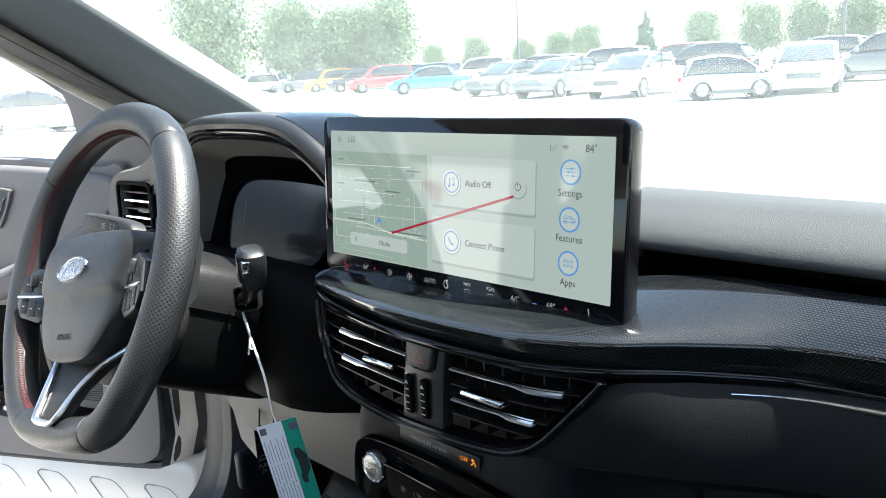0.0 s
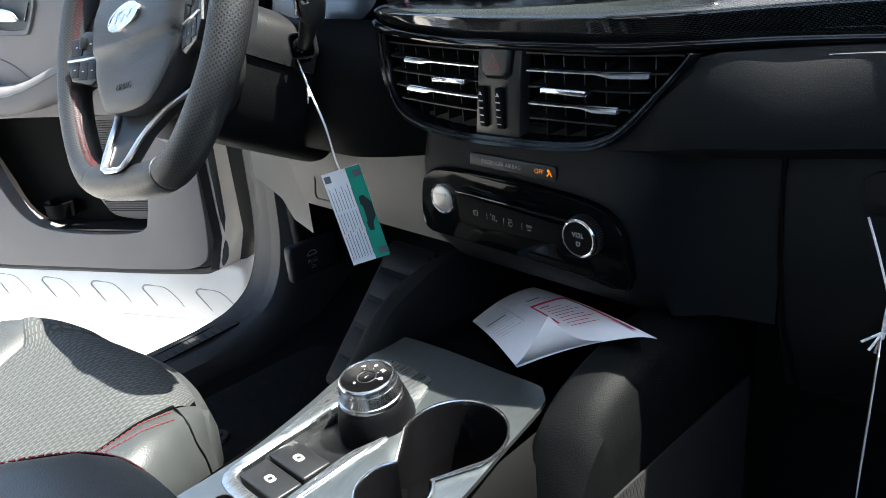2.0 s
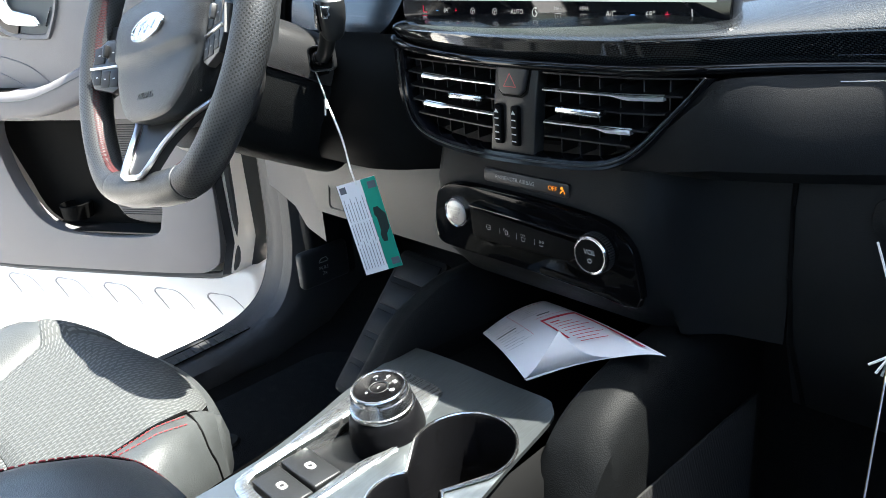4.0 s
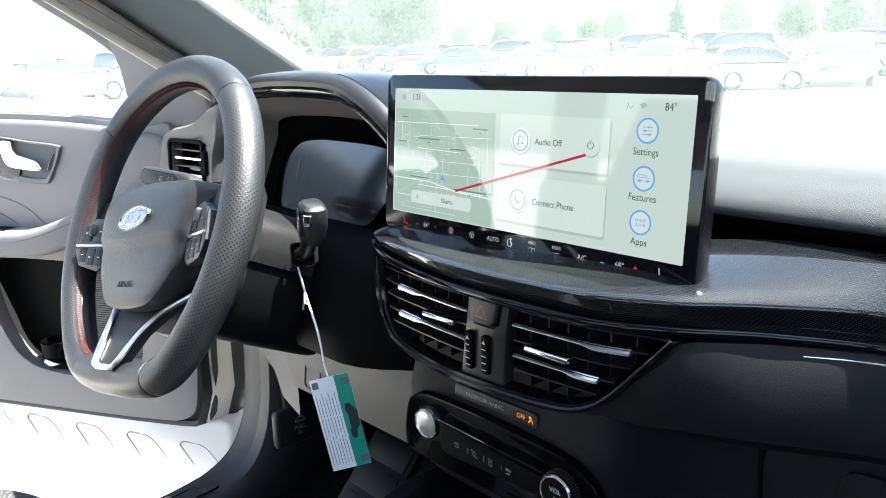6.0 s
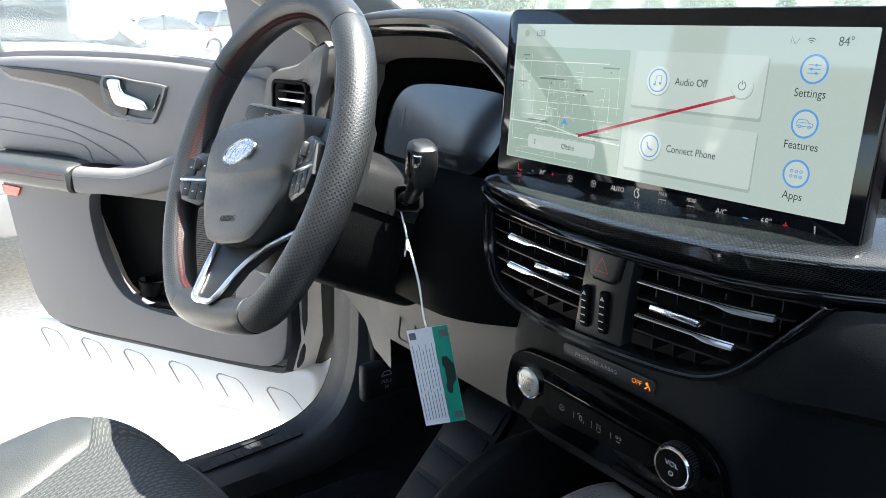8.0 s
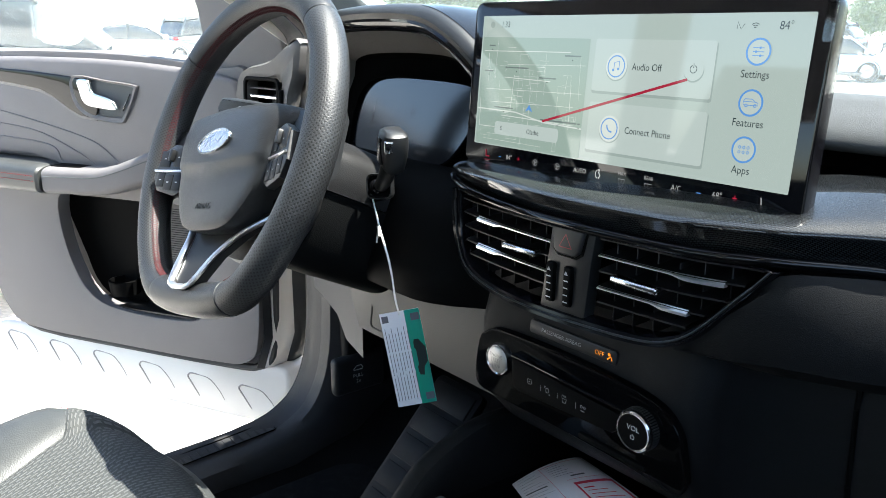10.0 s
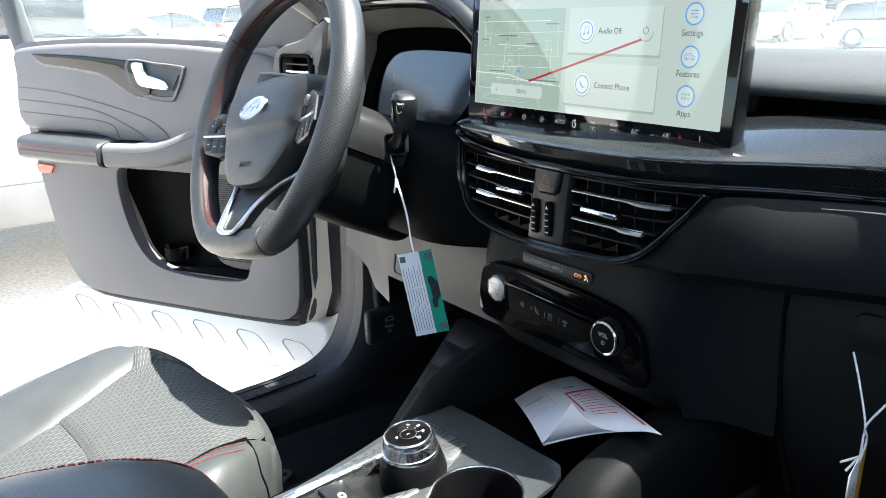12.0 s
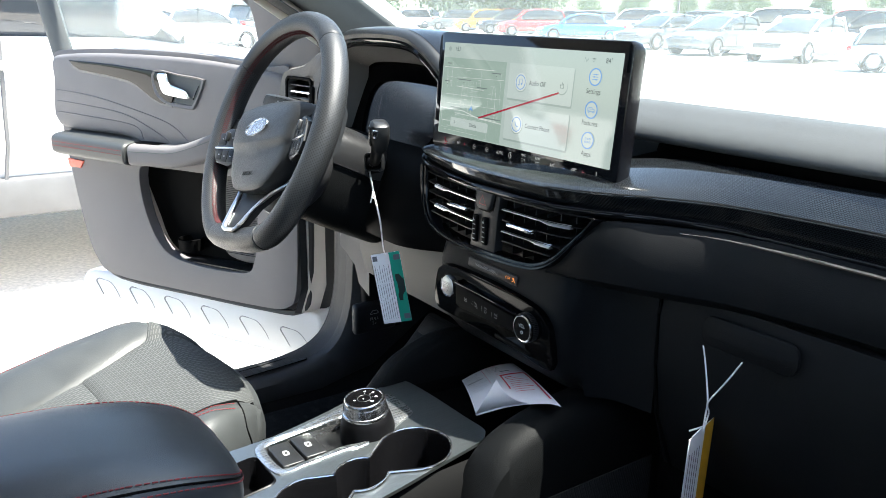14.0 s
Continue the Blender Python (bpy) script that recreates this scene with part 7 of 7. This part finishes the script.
# ---- the car lot outside ----
TYRE = material("tyre rubber", (0.02, 0.02, 0.02), 0.8, vary=0.2, vary_scale=20)
RIM = material("alloy rim", (0.20, 0.20, 0.21), 0.35, 0.7, vary=0.15)
CARGLASS = material("dark car windows", (0.03, 0.035, 0.04), 0.06, vary=0.05, coat=0.5)
LAMP = material("clear headlamp", (0.6, 0.62, 0.63), 0.1, 0.3, vary=0.1)
TAIL = material("red tail lamp", (0.35, 0.01, 0.01), 0.15, vary=0.1)
CLAD = material("grey car cladding", (0.10, 0.10, 0.10), 0.6, vary=0.15)


def make_car(paint, shape, m, label, group="cars parked in the lot", foot=0.20, skirt=(0.27, 0.12)):
    """A parked car with its nose to +x; shape: sedan, hatch, suv or van."""
    L, W, H, belt, hood, nose, tail_ = {"sedan": (4.7, 1.82, 1.45, 0.92, 0.95, 1.15, 1.05), "hatch": (3.6, 1.65, 1.52, 0.90, 0.98, 0.75, 0.25), "suv": (4.6, 1.88, 1.70, 1.02, 1.06, 1.15, 0.25), "van": (4.8, 1.9, 1.85, 1.10, 1.12, 1.1, 0.1)}[shape]
    t = new("parked_car")
    BASE[t.name] = Matrix()
    tagged(t, label, "car", group)

    def ring(x, w, z0, z1):
        h = (z1 - z0) / 2
        return [(x, w / 2 * math.copysign(abs(math.cos(a)) ** 0.35, math.cos(a)), (z0 + z1) / 2 + h * math.copysign(abs(math.sin(a)) ** 0.45, math.sin(a))) for a in (2 * math.pi * i / 24 for i in range(24))]

    h2 = L / 2
    part("body", mesh_loft([ring(-h2, W * 0.7, foot + 0.25, belt - 0.15), ring(-h2 + 0.08, W * 0.88, foot + 0.1, belt - 0.04), ring(-h2 + 0.5, W, foot + 0.02, belt), ring(-h2 + tail_ + 0.8, W, foot, belt + 0.01), ring(0.3, W, foot, belt), ring(h2 - nose - 0.2, W, foot, belt - 0.01), ring(h2 - 0.55, W * 0.97, foot + 0.01, hood - 0.16), ring(h2 - 0.12, W * 0.86, 0.26, hood - 0.26), ring(h2, W * 0.66, 0.36, hood - 0.42)], True, True), paint, t)
    xr0, xr1 = -h2 + tail_, h2 - nose
    part("greenhouse", mesh_loft([ring(xr0 - 0.05, W * 0.80, belt - 0.1, belt + 0.04), ring(xr0 + 0.30, W * 0.80, belt - 0.1, H - 0.09), ring(xr0 + 0.9, W * 0.83, belt - 0.1, H - 0.03), ring(xr1 - 1.15, W * 0.83, belt - 0.1, H - 0.04), ring(xr1 - 0.75, W * 0.82, belt - 0.1, H - 0.12), ring(xr1, W * 0.80, belt - 0.1, belt + 0.03)], True, True), CARGLASS, t, "dark glass windows")
    part("roof_panel", mesh_loft([[(x, y * W, H + dz - 0.12 * (abs(y) / 0.4) ** 3 * 0.5) for y in (-0.39, -0.3, -0.15, 0, 0.15, 0.3, 0.39)] for x, dz in ((xr0 + 0.15, -0.14), (xr0 + 0.4, -0.05), (xr0 + 0.9, 0.0), (xr1 - 1.2, 0.0), (xr1 - 0.78, -0.09))], thick=0.03), paint, t)
    for s in (-1, 1):
        for x0, x1 in ((xr0 + 0.02, xr0 + 0.32), (xr1 - 0.02, xr1 - 0.80)):
            part("pillar", mesh_tube([(x0, s * W * 0.405, belt - 0.02), (x1, s * W * 0.385, H - 0.07)], 0.05, 8, flat=0.6), paint, t)
        part("centre_post", mesh_box(((xr0 + xr1) / 2 - 0.15, s * W * 0.405, (belt + H) / 2 - 0.03), (0.09, 0.05, H - belt), 0.01, 1), CARGLASS, t)
        part("mirror", mesh_box((xr1 - 0.25, s * (W / 2 + 0.08), belt + 0.06), (0.13, 0.22, 0.15), 0.05, 3), paint, t)
        part("mirror_glass", mesh_box((xr1 - 0.317, s * (W / 2 + 0.085), belt + 0.06), (0.008, 0.17, 0.11), 0.003, 2), LAMP, t)
        part("mirror_foot", mesh_box((xr1 - 0.22, s * (W / 2 - 0.03), belt + 0.02), (0.14, 0.1, 0.05), 0.02, 2), CARGLASS, t)
        part("sill", mesh_box((0.0, s * (W / 2 - 0.02), skirt[0]), (L - 2.1, 0.08, skirt[1]), 0.02, 2), CLAD, t)
        for x in (0.5, -0.5):
            part("door_handle", mesh_box((x, s * (W / 2 + 0.012), belt - 0.12), (0.2, 0.03, 0.035), 0.01, 2), paint, t)
        part("door_line", mesh_tube([(0.42, s * (W / 2 + 0.002), belt - 0.03), (0.40, s * (W / 2 + 0.003), 0.6), (0.36, s * (W / 2 - 0.001), 0.36)], 0.008, 5), CLAD, t)
        part("headlamp", mesh_box((h2 - 0.22, s * W * 0.36, hood - 0.33), (0.3, 0.32, 0.14), 0.05, 2), LAMP, t)
        part("tail_lamp", mesh_box((-h2 + 0.1, s * W * 0.37, belt - 0.14), (0.14, 0.28, 0.14), 0.04, 2), TAIL, t)
        for x in (-h2 + 0.85, h2 - 0.9):
            wmt = Matrix.Translation((x, s * (W / 2 - 0.10), 0.335)) @ Matrix.Rotation(radians(-90 * s), 4, "X")
            wh = part("wheel", mesh_lathe([(0.2, 0.09), (0.29, 0.11), (0.33, 0.07), (0.335, -0.07), (0.29, -0.1), (0.2, -0.1)], 28, wmt), TYRE, t)
            part("rim", mesh_lathe([(0.225, 0.095), (0.21, 0.11), (0.19, 0.075), (0.05, 0.10), (0.0, 0.10)], 28, wmt), RIM, wh)
            part("wheel_arch", mesh_lathe([(0.345, 0.06), (0.385, 0.105), (0.40, 0.06)], 28, wmt), CLAD, t)
    part("grille", mesh_box((h2 - 0.05, 0, 0.52), (0.12, W * 0.5, 0.18), 0.04, 2), CLAD, t)
    t.matrix_basis = m
    return t


def colour(name, c):
    return material(name + " car paint", c, 0.25, vary=0.04, coat=0.8)


WH, GR, BL, RD, OR, DK, LB = colour("white", (0.75, 0.75, 0.74)), colour("grey", (0.11, 0.115, 0.12)), colour("blue", (0.03, 0.16, 0.45)), colour("red", (0.42, 0.03, 0.03)), colour("orange", (0.62, 0.26, 0.03)), colour("dark", (0.03, 0.03, 0.035)), colour("pale blue", (0.28, 0.40, 0.52))
# the neighbour, parked alongside
make_car(WH, "suv", pose(-4.44, -0.72, GROUND, 0, 0, 90) @ Matrix.Scale(1.2, 4), "white SUV parked alongside with grey sill cladding", foot=0.36, skirt=(0.405, 0.15))


def at_lot(x, y, turn, paint, shape, label):
    return make_car(paint, shape, pose(x, y, GROUND, 0, 0, turn), label)


make_car(LB, "hatch", pose(-9.9, 21.0, GROUND, 0, 0, 32) @ Matrix.Scale(0.80, 4), "small pale blue hatchback parked in the front row")
random.seed(8)
for x, y, turn, paint, shape, label in (
    (-14.4, 23.6, -84, WH, "sedan", "white saloon parked in the front row"),
    (-18.3, 24.6, -88, GR, "sedan", "silver-grey saloon parked in the front row"),
    (-22.6, 26.6, -92, GR, "sedan", "grey saloon parked in the front row"),
    (-31.6, 30.2, -128, BL, "sedan", "bright blue saloon parked in the front row"),
    (-39.5, 33.5, -120, RD, "suv", "red SUV parked in the front row"),
    (-45.0, 36.0, -120, DK, "suv", "dark SUV parked in the front row"),
    (-50.0, 37.5, -120, OR, "suv", "orange SUV parked in the front row"),
    (-56.0, 39.0, -120, GR, "suv", "grey SUV parked in the front row"),
    (-62.0, 38.0, -110, WH, "suv", "white SUV at the end of the row"),
    (-66.0, 34.0, -110, RD, "sedan", "dark red saloon at the end of the row"),
    (-9.0, 24.2, -72, WH, "sedan", "white saloon behind the pale blue hatchback"),
    (-8.5, 30.0, -170, GR, "suv", "grey SUV in the second row"),
    (-2.0, 31.0, -170, WH, "suv", "white SUV in the second row"),
    (-17.0, 33.0, -170, DK, "suv", "black SUV in the second row"),
    (-24.0, 36.0, -165, WH, "van", "white van in the second row"),
    (-31.0, 39.0, -165, DK, "suv", "black SUV in the second row"),
    (-39.0, 42.5, -160, WH, "van", "white van in the second row"),
    (-48.0, 46.0, -160, WH, "suv", "white SUV in the second row"),
    (-58.0, 49.0, -160, WH, "van", "white van in the second row"),
    (-70.0, 50.0, -160, GR, "suv", "grey SUV in the second row"),
    (-30.0, 12.5, 100, GR, "suv", "grey SUV parked across the lane"),
    (-27.0, 8.0, 100, WH, "sedan", "white saloon parked across the lane"),
    (-26.0, 3.5, 100, GR, "suv", "grey SUV parked across the lane"),
    (-35.0, 17.0, 100, WH, "suv", "white SUV parked across the lane"),
):
    at_lot(x, y, turn, paint, shape, label)
# further rows behind them, close together
PAINTS = ((WH, "white"), (GR, "grey"), (WH, "white"), (DK, "black"), (GR, "silver-grey"), (WH, "white"), (RD, "dark red"), (LB, "pale blue"))
for i in range(22):
    paint, word = PAINTS[i % 8]
    at_lot(3.0 - 4.3 * i + random.uniform(-0.6, 0.6), 37.0 + 0.62 * i + random.uniform(-1, 1), -165 + random.uniform(-12, 8), paint, ("suv", "sedan", "van", "suv")[i % 4], word + " car in the crowded back rows of the lot")

# trees along the far edge
LEAF = material("tree leaves", (0.13, 0.175, 0.10), 0.8, vary=0.35, vary_scale=0.5, spec=0.1)
FIR = material("dark fir leaves", (0.05, 0.10, 0.05), 0.8, vary=0.4, vary_scale=0.9)
BARK = material("grey bark", (0.12, 0.10, 0.08), 0.9, vary=0.3, vary_scale=6)


def make_tree(h, spread, mat, seed, label, cone=False):
    rng = random.Random(seed)
    t = new("tree")
    BASE[t.name] = Matrix()
    tagged(t, label, "tree", "trees behind the lot")
    limbs = [mesh_tube([(0, 0, -0.1), (rng.uniform(-0.1, 0.1), 0.05, h * 0.3), (rng.uniform(-0.3, 0.3), 0.1, h * 0.7)], 0.20, 8, taper=lambda s: 1.0 - 0.75 * s)]
    tips = []
    for k in range(11):
        a, z = k * 2.4, h * (0.17 + 0.06 * k)
        r = spread * rng.uniform(0.5, 0.85) * (1 - (z / h) * (0.8 if cone else 0.25))
        e = Vector((r * math.cos(a), r * math.sin(a), z + h * (0.05 if cone else 0.16)))
        limbs.append(mesh_tube([(0, 0, z), e * 0.5 + Vector((0, 0, z * 0.5 + 0.1)), e], 0.07, 5, taper=lambda s: 1 - 0.7 * s))
        tips += [e, e * 0.6 + Vector((0, 0, z * 0.45))]
    tips += [Vector((0, 0, h * 0.9)), Vector((0, 0, h * 0.75))] + ([Vector((0, 0, h * z)) for z in (0.15, 0.3, 0.45, 0.55, 0.65, 0.82, 0.97)] if cone else [])
    part("trunk", joined(*limbs), BARK, t, "bark trunk and limbs")
    vs, fs = [], []
    for e in tips:
        cr = spread * (0.62 * max(0.12, 1 - e.z / (h * 1.02)) if cone else 0.40)
        for q in range(430):
            v = Vector((rng.gauss(0, 1), rng.gauss(0, 1), rng.gauss(0, 0.8))) * cr * 0.55 + e
            a, b = Vector((rng.uniform(-1, 1), rng.uniform(-1, 1), rng.uniform(-1, 1))).normalized(), Vector((rng.uniform(-1, 1), rng.uniform(-1, 1), rng.uniform(-1, 1)))
            b = a.cross(b).normalized()
            w = h * rng.uniform(0.014, 0.030)
            k = len(vs)
            vs += [v + a * w, v + b * w * 0.6, v - a * w, v - b * w * 0.6]
            fs.append((k, k + 1, k + 2, k + 3))
    me = bpy.data.meshes.new("crown")
    me.from_pydata(vs, [], fs)
    me.materials.append(mat)
    keep("crown", me, t, "leafy crown with gaps")
    return t


kinds = [make_tree(11, 6.2, LEAF, 1, "tall leafy green tree behind the car lot"), make_tree(9, 5.0, LEAF, 2, "leafy green tree behind the car lot"), make_tree(10, 3.0, FIR, 3, "dark conical tree behind the car lot", True)]
# place, height and kind of each tree
spots = [(-65.8, 36.4, 10.0, 0), (-60.9, 41.3, 8.0, 1), (-57.2, 44.4, 7.2, 1), (-54.0, 46.8, 7.8, 0), (-65.9, 64.0, 3.9, 1), (-61.6, 66.6, 4.5, 1), (-56.8, 69.1, 3.8, 1), (-53.3, 70.5, 4.3, 1), (-50.4, 71.7, 4.9, 1), (-44.5, 73.8, 6.2, 2), (-38.9, 75.1, 5.3, 1), (-33.3, 76.0, 5.6, 0), (-29.1, 76.4, 5.5, 1), (-25.0, 76.4, 5.4, 0), (-20.9, 76.3, 5.6, 1), (-16.6, 75.8, 4.6, 0), (-11.0, 75.0, 5.2, 1), (-4.0, 75.0, 5.6, 0), (4.0, 75.0, 5.4, 1)]
first = {0: True, 1: True, 2: True}
for i, (x, y, high, k) in enumerate(spots):
    s = high / ((11, 9, 10)[k] * 1.08)
    m = pose(x, y, GROUND, 0, 0, 57 * i)
    if first[k]:
        first[k] = False
        kinds[k].matrix_basis = m @ Matrix.Diagonal((s * 0.8, s * 0.8, s, 1.0))
    else:
        c = copy_thing(kinds[k], m)
        c.scale = (s * 0.8, s * 0.8, s)
for x, y in ((-40.0, 48.0), (-13.5, 40.0)):
    lp = thing("lamp_post", (x, y, GROUND), "slim grey lamp post in the lot", "lamp post", "lamp posts")
    part("pole", mesh_tube([(x, y, GROUND), (x, y, 9.0)], 0.09, 10, taper=lambda s: 1 - 0.4 * s), CLAD, lp)
    part("head", mesh_box((x + 0.4, y, 9.0), (0.9, 0.3, 0.12), 0.03, 2), CLAD, lp)
    part("footing", mesh_lathe([(0.0, 0.6), (0.22, 0.6), (0.25, 0.5), (0.25, 0.0)], 16, Matrix.Translation((x, y, GROUND))), CONCRETE, lp)
# ---- loose things: hang tags, paper ----
tag = thing("key_tag", (-0.20, -0.10, 0.73), "green and white paper tag hanging by string from the wiper stalk", "tag")
ta = plane_at((-0.2118, -0.0594, 0.8405), (0.62, 0.78, 0.19), (-0.16, -0.12, 1.0))
TW, TH = 0.042, 0.106
card_ = part("card", mesh_box((0, 0, 0), (TW, TH, 0.0006), 0.0, 1, ta), PAPER, tag, "white printed card")
for z in (0.0005, -0.0005):
    part("green_band", flat(bar(TW * 0.12, -TH / 2, TW / 2, TH / 2), ta, z), GREEN, card_, "green printed band")
for i in range(8):
    x = -TW * 0.44 + i * 0.0033
    for y0, y1 in ((-0.44, -0.19 + 0.03 * (i % 3)), (-0.16 + 0.03 * (i % 3), 0.07), (0.09, 0.34 - 0.05 * (i % 2))):
        part("print_line", flat(bar(x, TH * y0, x + 0.00055, TH * y1), ta, 0.0006), INK, card_)
BLACKINK = material("black ink", (0.008, 0.02, 0.018), 0.7)
cart = [(0.0095, 0.020), (0.0085, 0.016), (0.0085, 0.011), (0.0100, 0.008), (0.0100, -0.008), (0.0085, -0.011), (0.0085, -0.016), (0.0095, -0.020), (0.0140, -0.021), (0.0155, -0.012), (0.0200, -0.006), (0.0205, 0.010), (0.0160, 0.017), (0.0145, 0.020)]
part("car_picture", flat(cart, ta, 0.0008), BLACKINK, card_, "printed outline of a car")
for y in (-0.045, 0.045):
    part("picture_bar", flat(bar(0.011, y - 0.004, 0.020, y + 0.004), ta, 0.0008), INK, card_)
part("code_patch", flat(bar(-TW * 0.46, TH * 0.40, -TW * 0.30, TH * 0.47), ta, 0.0007), INK, card_)
hole = ta @ Vector((0.0, TH / 2 - 0.004, 0.001))
part("string", mesh_tube(smooth_line([(-0.283, -0.054, 1.003), (-0.264, -0.0575, 0.972), (-0.242, -0.060, 0.936), hole + Vector((-0.009, 0.001, 0.016)), hole], 6), 0.0009, 6), THREAD, tag, "white string")
part("string", mesh_tube(smooth_line([(-0.277, -0.060, 1.012), (-0.260, -0.0605, 0.972), (-0.240, -0.062, 0.936), hole + Vector((-0.005, -0.001, 0.016)), hole], 6), 0.0009, 6), THREAD, tag, "white string")
part("knot", joined(mesh_tube([(-0.263, -0.060, 0.974), (-0.250, -0.068, 0.968), (-0.242, -0.071, 0.970)], 0.001, 5), mesh_tube([(-0.263, -0.060, 0.974), (-0.252, -0.070, 0.961)], 0.001, 5), mesh_lathe([(0.0, -0.002), (0.002, 0.0), (0.0, 0.002)], 8, Matrix.Translation((-0.263, -0.060, 0.974)))), THREAD, tag)

glove_tag = thing("glovebox_tag", (0.30, -0.03, 0.70), "paper tag on white string hanging from the glovebox latch", "tag")
gq = plane_at((0.288, 0.006, 0.760), (-0.27, 0.963, 0.0), (0.02, 0.0, 1.0))
gc = part("card", mesh_box((0, 0, 0), (0.062, 0.138, 0.0006), 0.0, 1, gq), PAPER, glove_tag)
for z in (0.0005, -0.0005):
    part("amber_band", flat(bar(0.008, -0.069, 0.031, 0.069), gq, z), material("amber tag print", (0.7, 0.35, 0.02), 0.5), gc)
for i in range(5):
    part("print_line", flat(bar(-0.026 + 0.006 * i, -0.06, -0.0245 + 0.006 * i, 0.05), gq, 0.0006), INK, gc)
gh = gq @ Vector((0.0, 0.066, 0.001))
part("string", mesh_tube(smooth_line([(0.266, 0.025, 0.906), (0.276, 0.020, 0.885), (0.288, 0.012, 0.858), (0.289, 0.010, 0.845), gh], 6), 0.0009, 6), THREAD, glove_tag)
part("string", mesh_tube(smooth_line([(0.312, 0.025, 0.905), (0.302, 0.018, 0.882), (0.290, 0.010, 0.857), (0.291, 0.012, 0.845), gh], 6), 0.0009, 6), THREAD, glove_tag)
part("knot", joined(mesh_tube([(0.284, 0.000, 0.818), (0.289, 0.008, 0.830), (0.287, 0.004, 0.815)], 0.0011, 6), mesh_tube([(0.289, 0.008, 0.830), (0.278, 0.002, 0.822)], 0.0010, 6)), THREAD, glove_tag)

# the dealer's sheet, lying curled over the console bin
sheet_ = thing("price_sheet", (0.03, -0.03, 0.75), "curled white paper sheet with red print lying in the console bin", "paper")
A, B_, C_, D_ = Vector((-0.098, -0.012, 0.727)), Vector((0.014, -0.069, 0.739)), Vector((0.150, -0.055, 0.812)), Vector((-0.066, 0.055, 0.750))


def on_sheet(u, v):
    """The sheet from its left edge (u = 0) to its right, v from near to far."""
    p = (B_.lerp(C_, u)).lerp(A.lerp(D_, u), v)
    p.z += 0.004 * math.sin(math.pi * v) + 0.006 * math.sin(math.pi * u)
    if u > 0.85:
        p.z -= 0.15 * (u - 0.85) ** 2 * (1 - 0.6 * v)
    return p


# the near corner is turned up along a line between two edges
E0, E1, TIP = (0.0, 0.02), (0.66, 0.0), Vector((0.060, -0.076, 0.810))
part("sheet", mesh_loft([[on_sheet(i / 24, j / 20) for j in range(21)] for i in range(25)], thick=0.0004), PAPER, sheet_)
rows = []
for i in range(13):
    t = i / 12
    e = on_sheet(E0[0] + (E1[0] - E0[0]) * t, E0[1] + (E1[1] - E0[1]) * t) + Vector((0, -0.0012, 0.0006))
    rows.append([e.lerp(TIP, s) + Vector((0.002, -0.006, -0.004)) * math.sin(math.pi * s) for s in (k / 10 for k in range(11))])
part("folded_corner", mesh_loft(rows, thick=0.0004), PAPER, sheet_, "white turned-up corner")


def print_on(nm, u0, u1, v0, v1, mat):
    rows = [[on_sheet(u0 + (u1 - u0) * i / 6, v0 + (v1 - v0) * j / 4) + Vector((-0.0003, -0.0008, 0.0012)) for j in range(5)] for i in range(7)]
    part(nm, mesh_loft(rows), mat, sheet_)


for k in range(13):
    print_on("print_line", 0.05, 0.22 + 0.06 * (k % 3), 0.955 - 0.042 * k, 0.958 - 0.042 * k, INK)
print_on("heading_bar", 0.05, 0.30, 0.70, 0.716, INK)
print_on("price_bar", 0.60, 0.76, 0.735, 0.752, INK)
# a thick red frame round a few lines of red print, with thin rules beside it
for a in ((0.55, 0.96, 0.62, 0.65), (0.93, 0.96, 0.08, 0.62), (0.55, 0.57, 0.30, 0.62), (0.36, 0.364, 0.50, 0.97), (0.36, 0.96, 0.955, 0.959), (0.52, 0.96, 0.695, 0.698), (0.60, 0.70, 0.56, 0.575)) + tuple((0.61, 0.80 + 0.04 * (k % 3), 0.525 - 0.042 * k, 0.532 - 0.042 * k) for k in range(8)):
    print_on("red_rule", *a, INKRED)
for k in range(6):
    print_on("price_line", 0.42, 0.66 - 0.05 * (k % 2), 0.78 + 0.03 * k, 0.783 + 0.03 * k, INK)
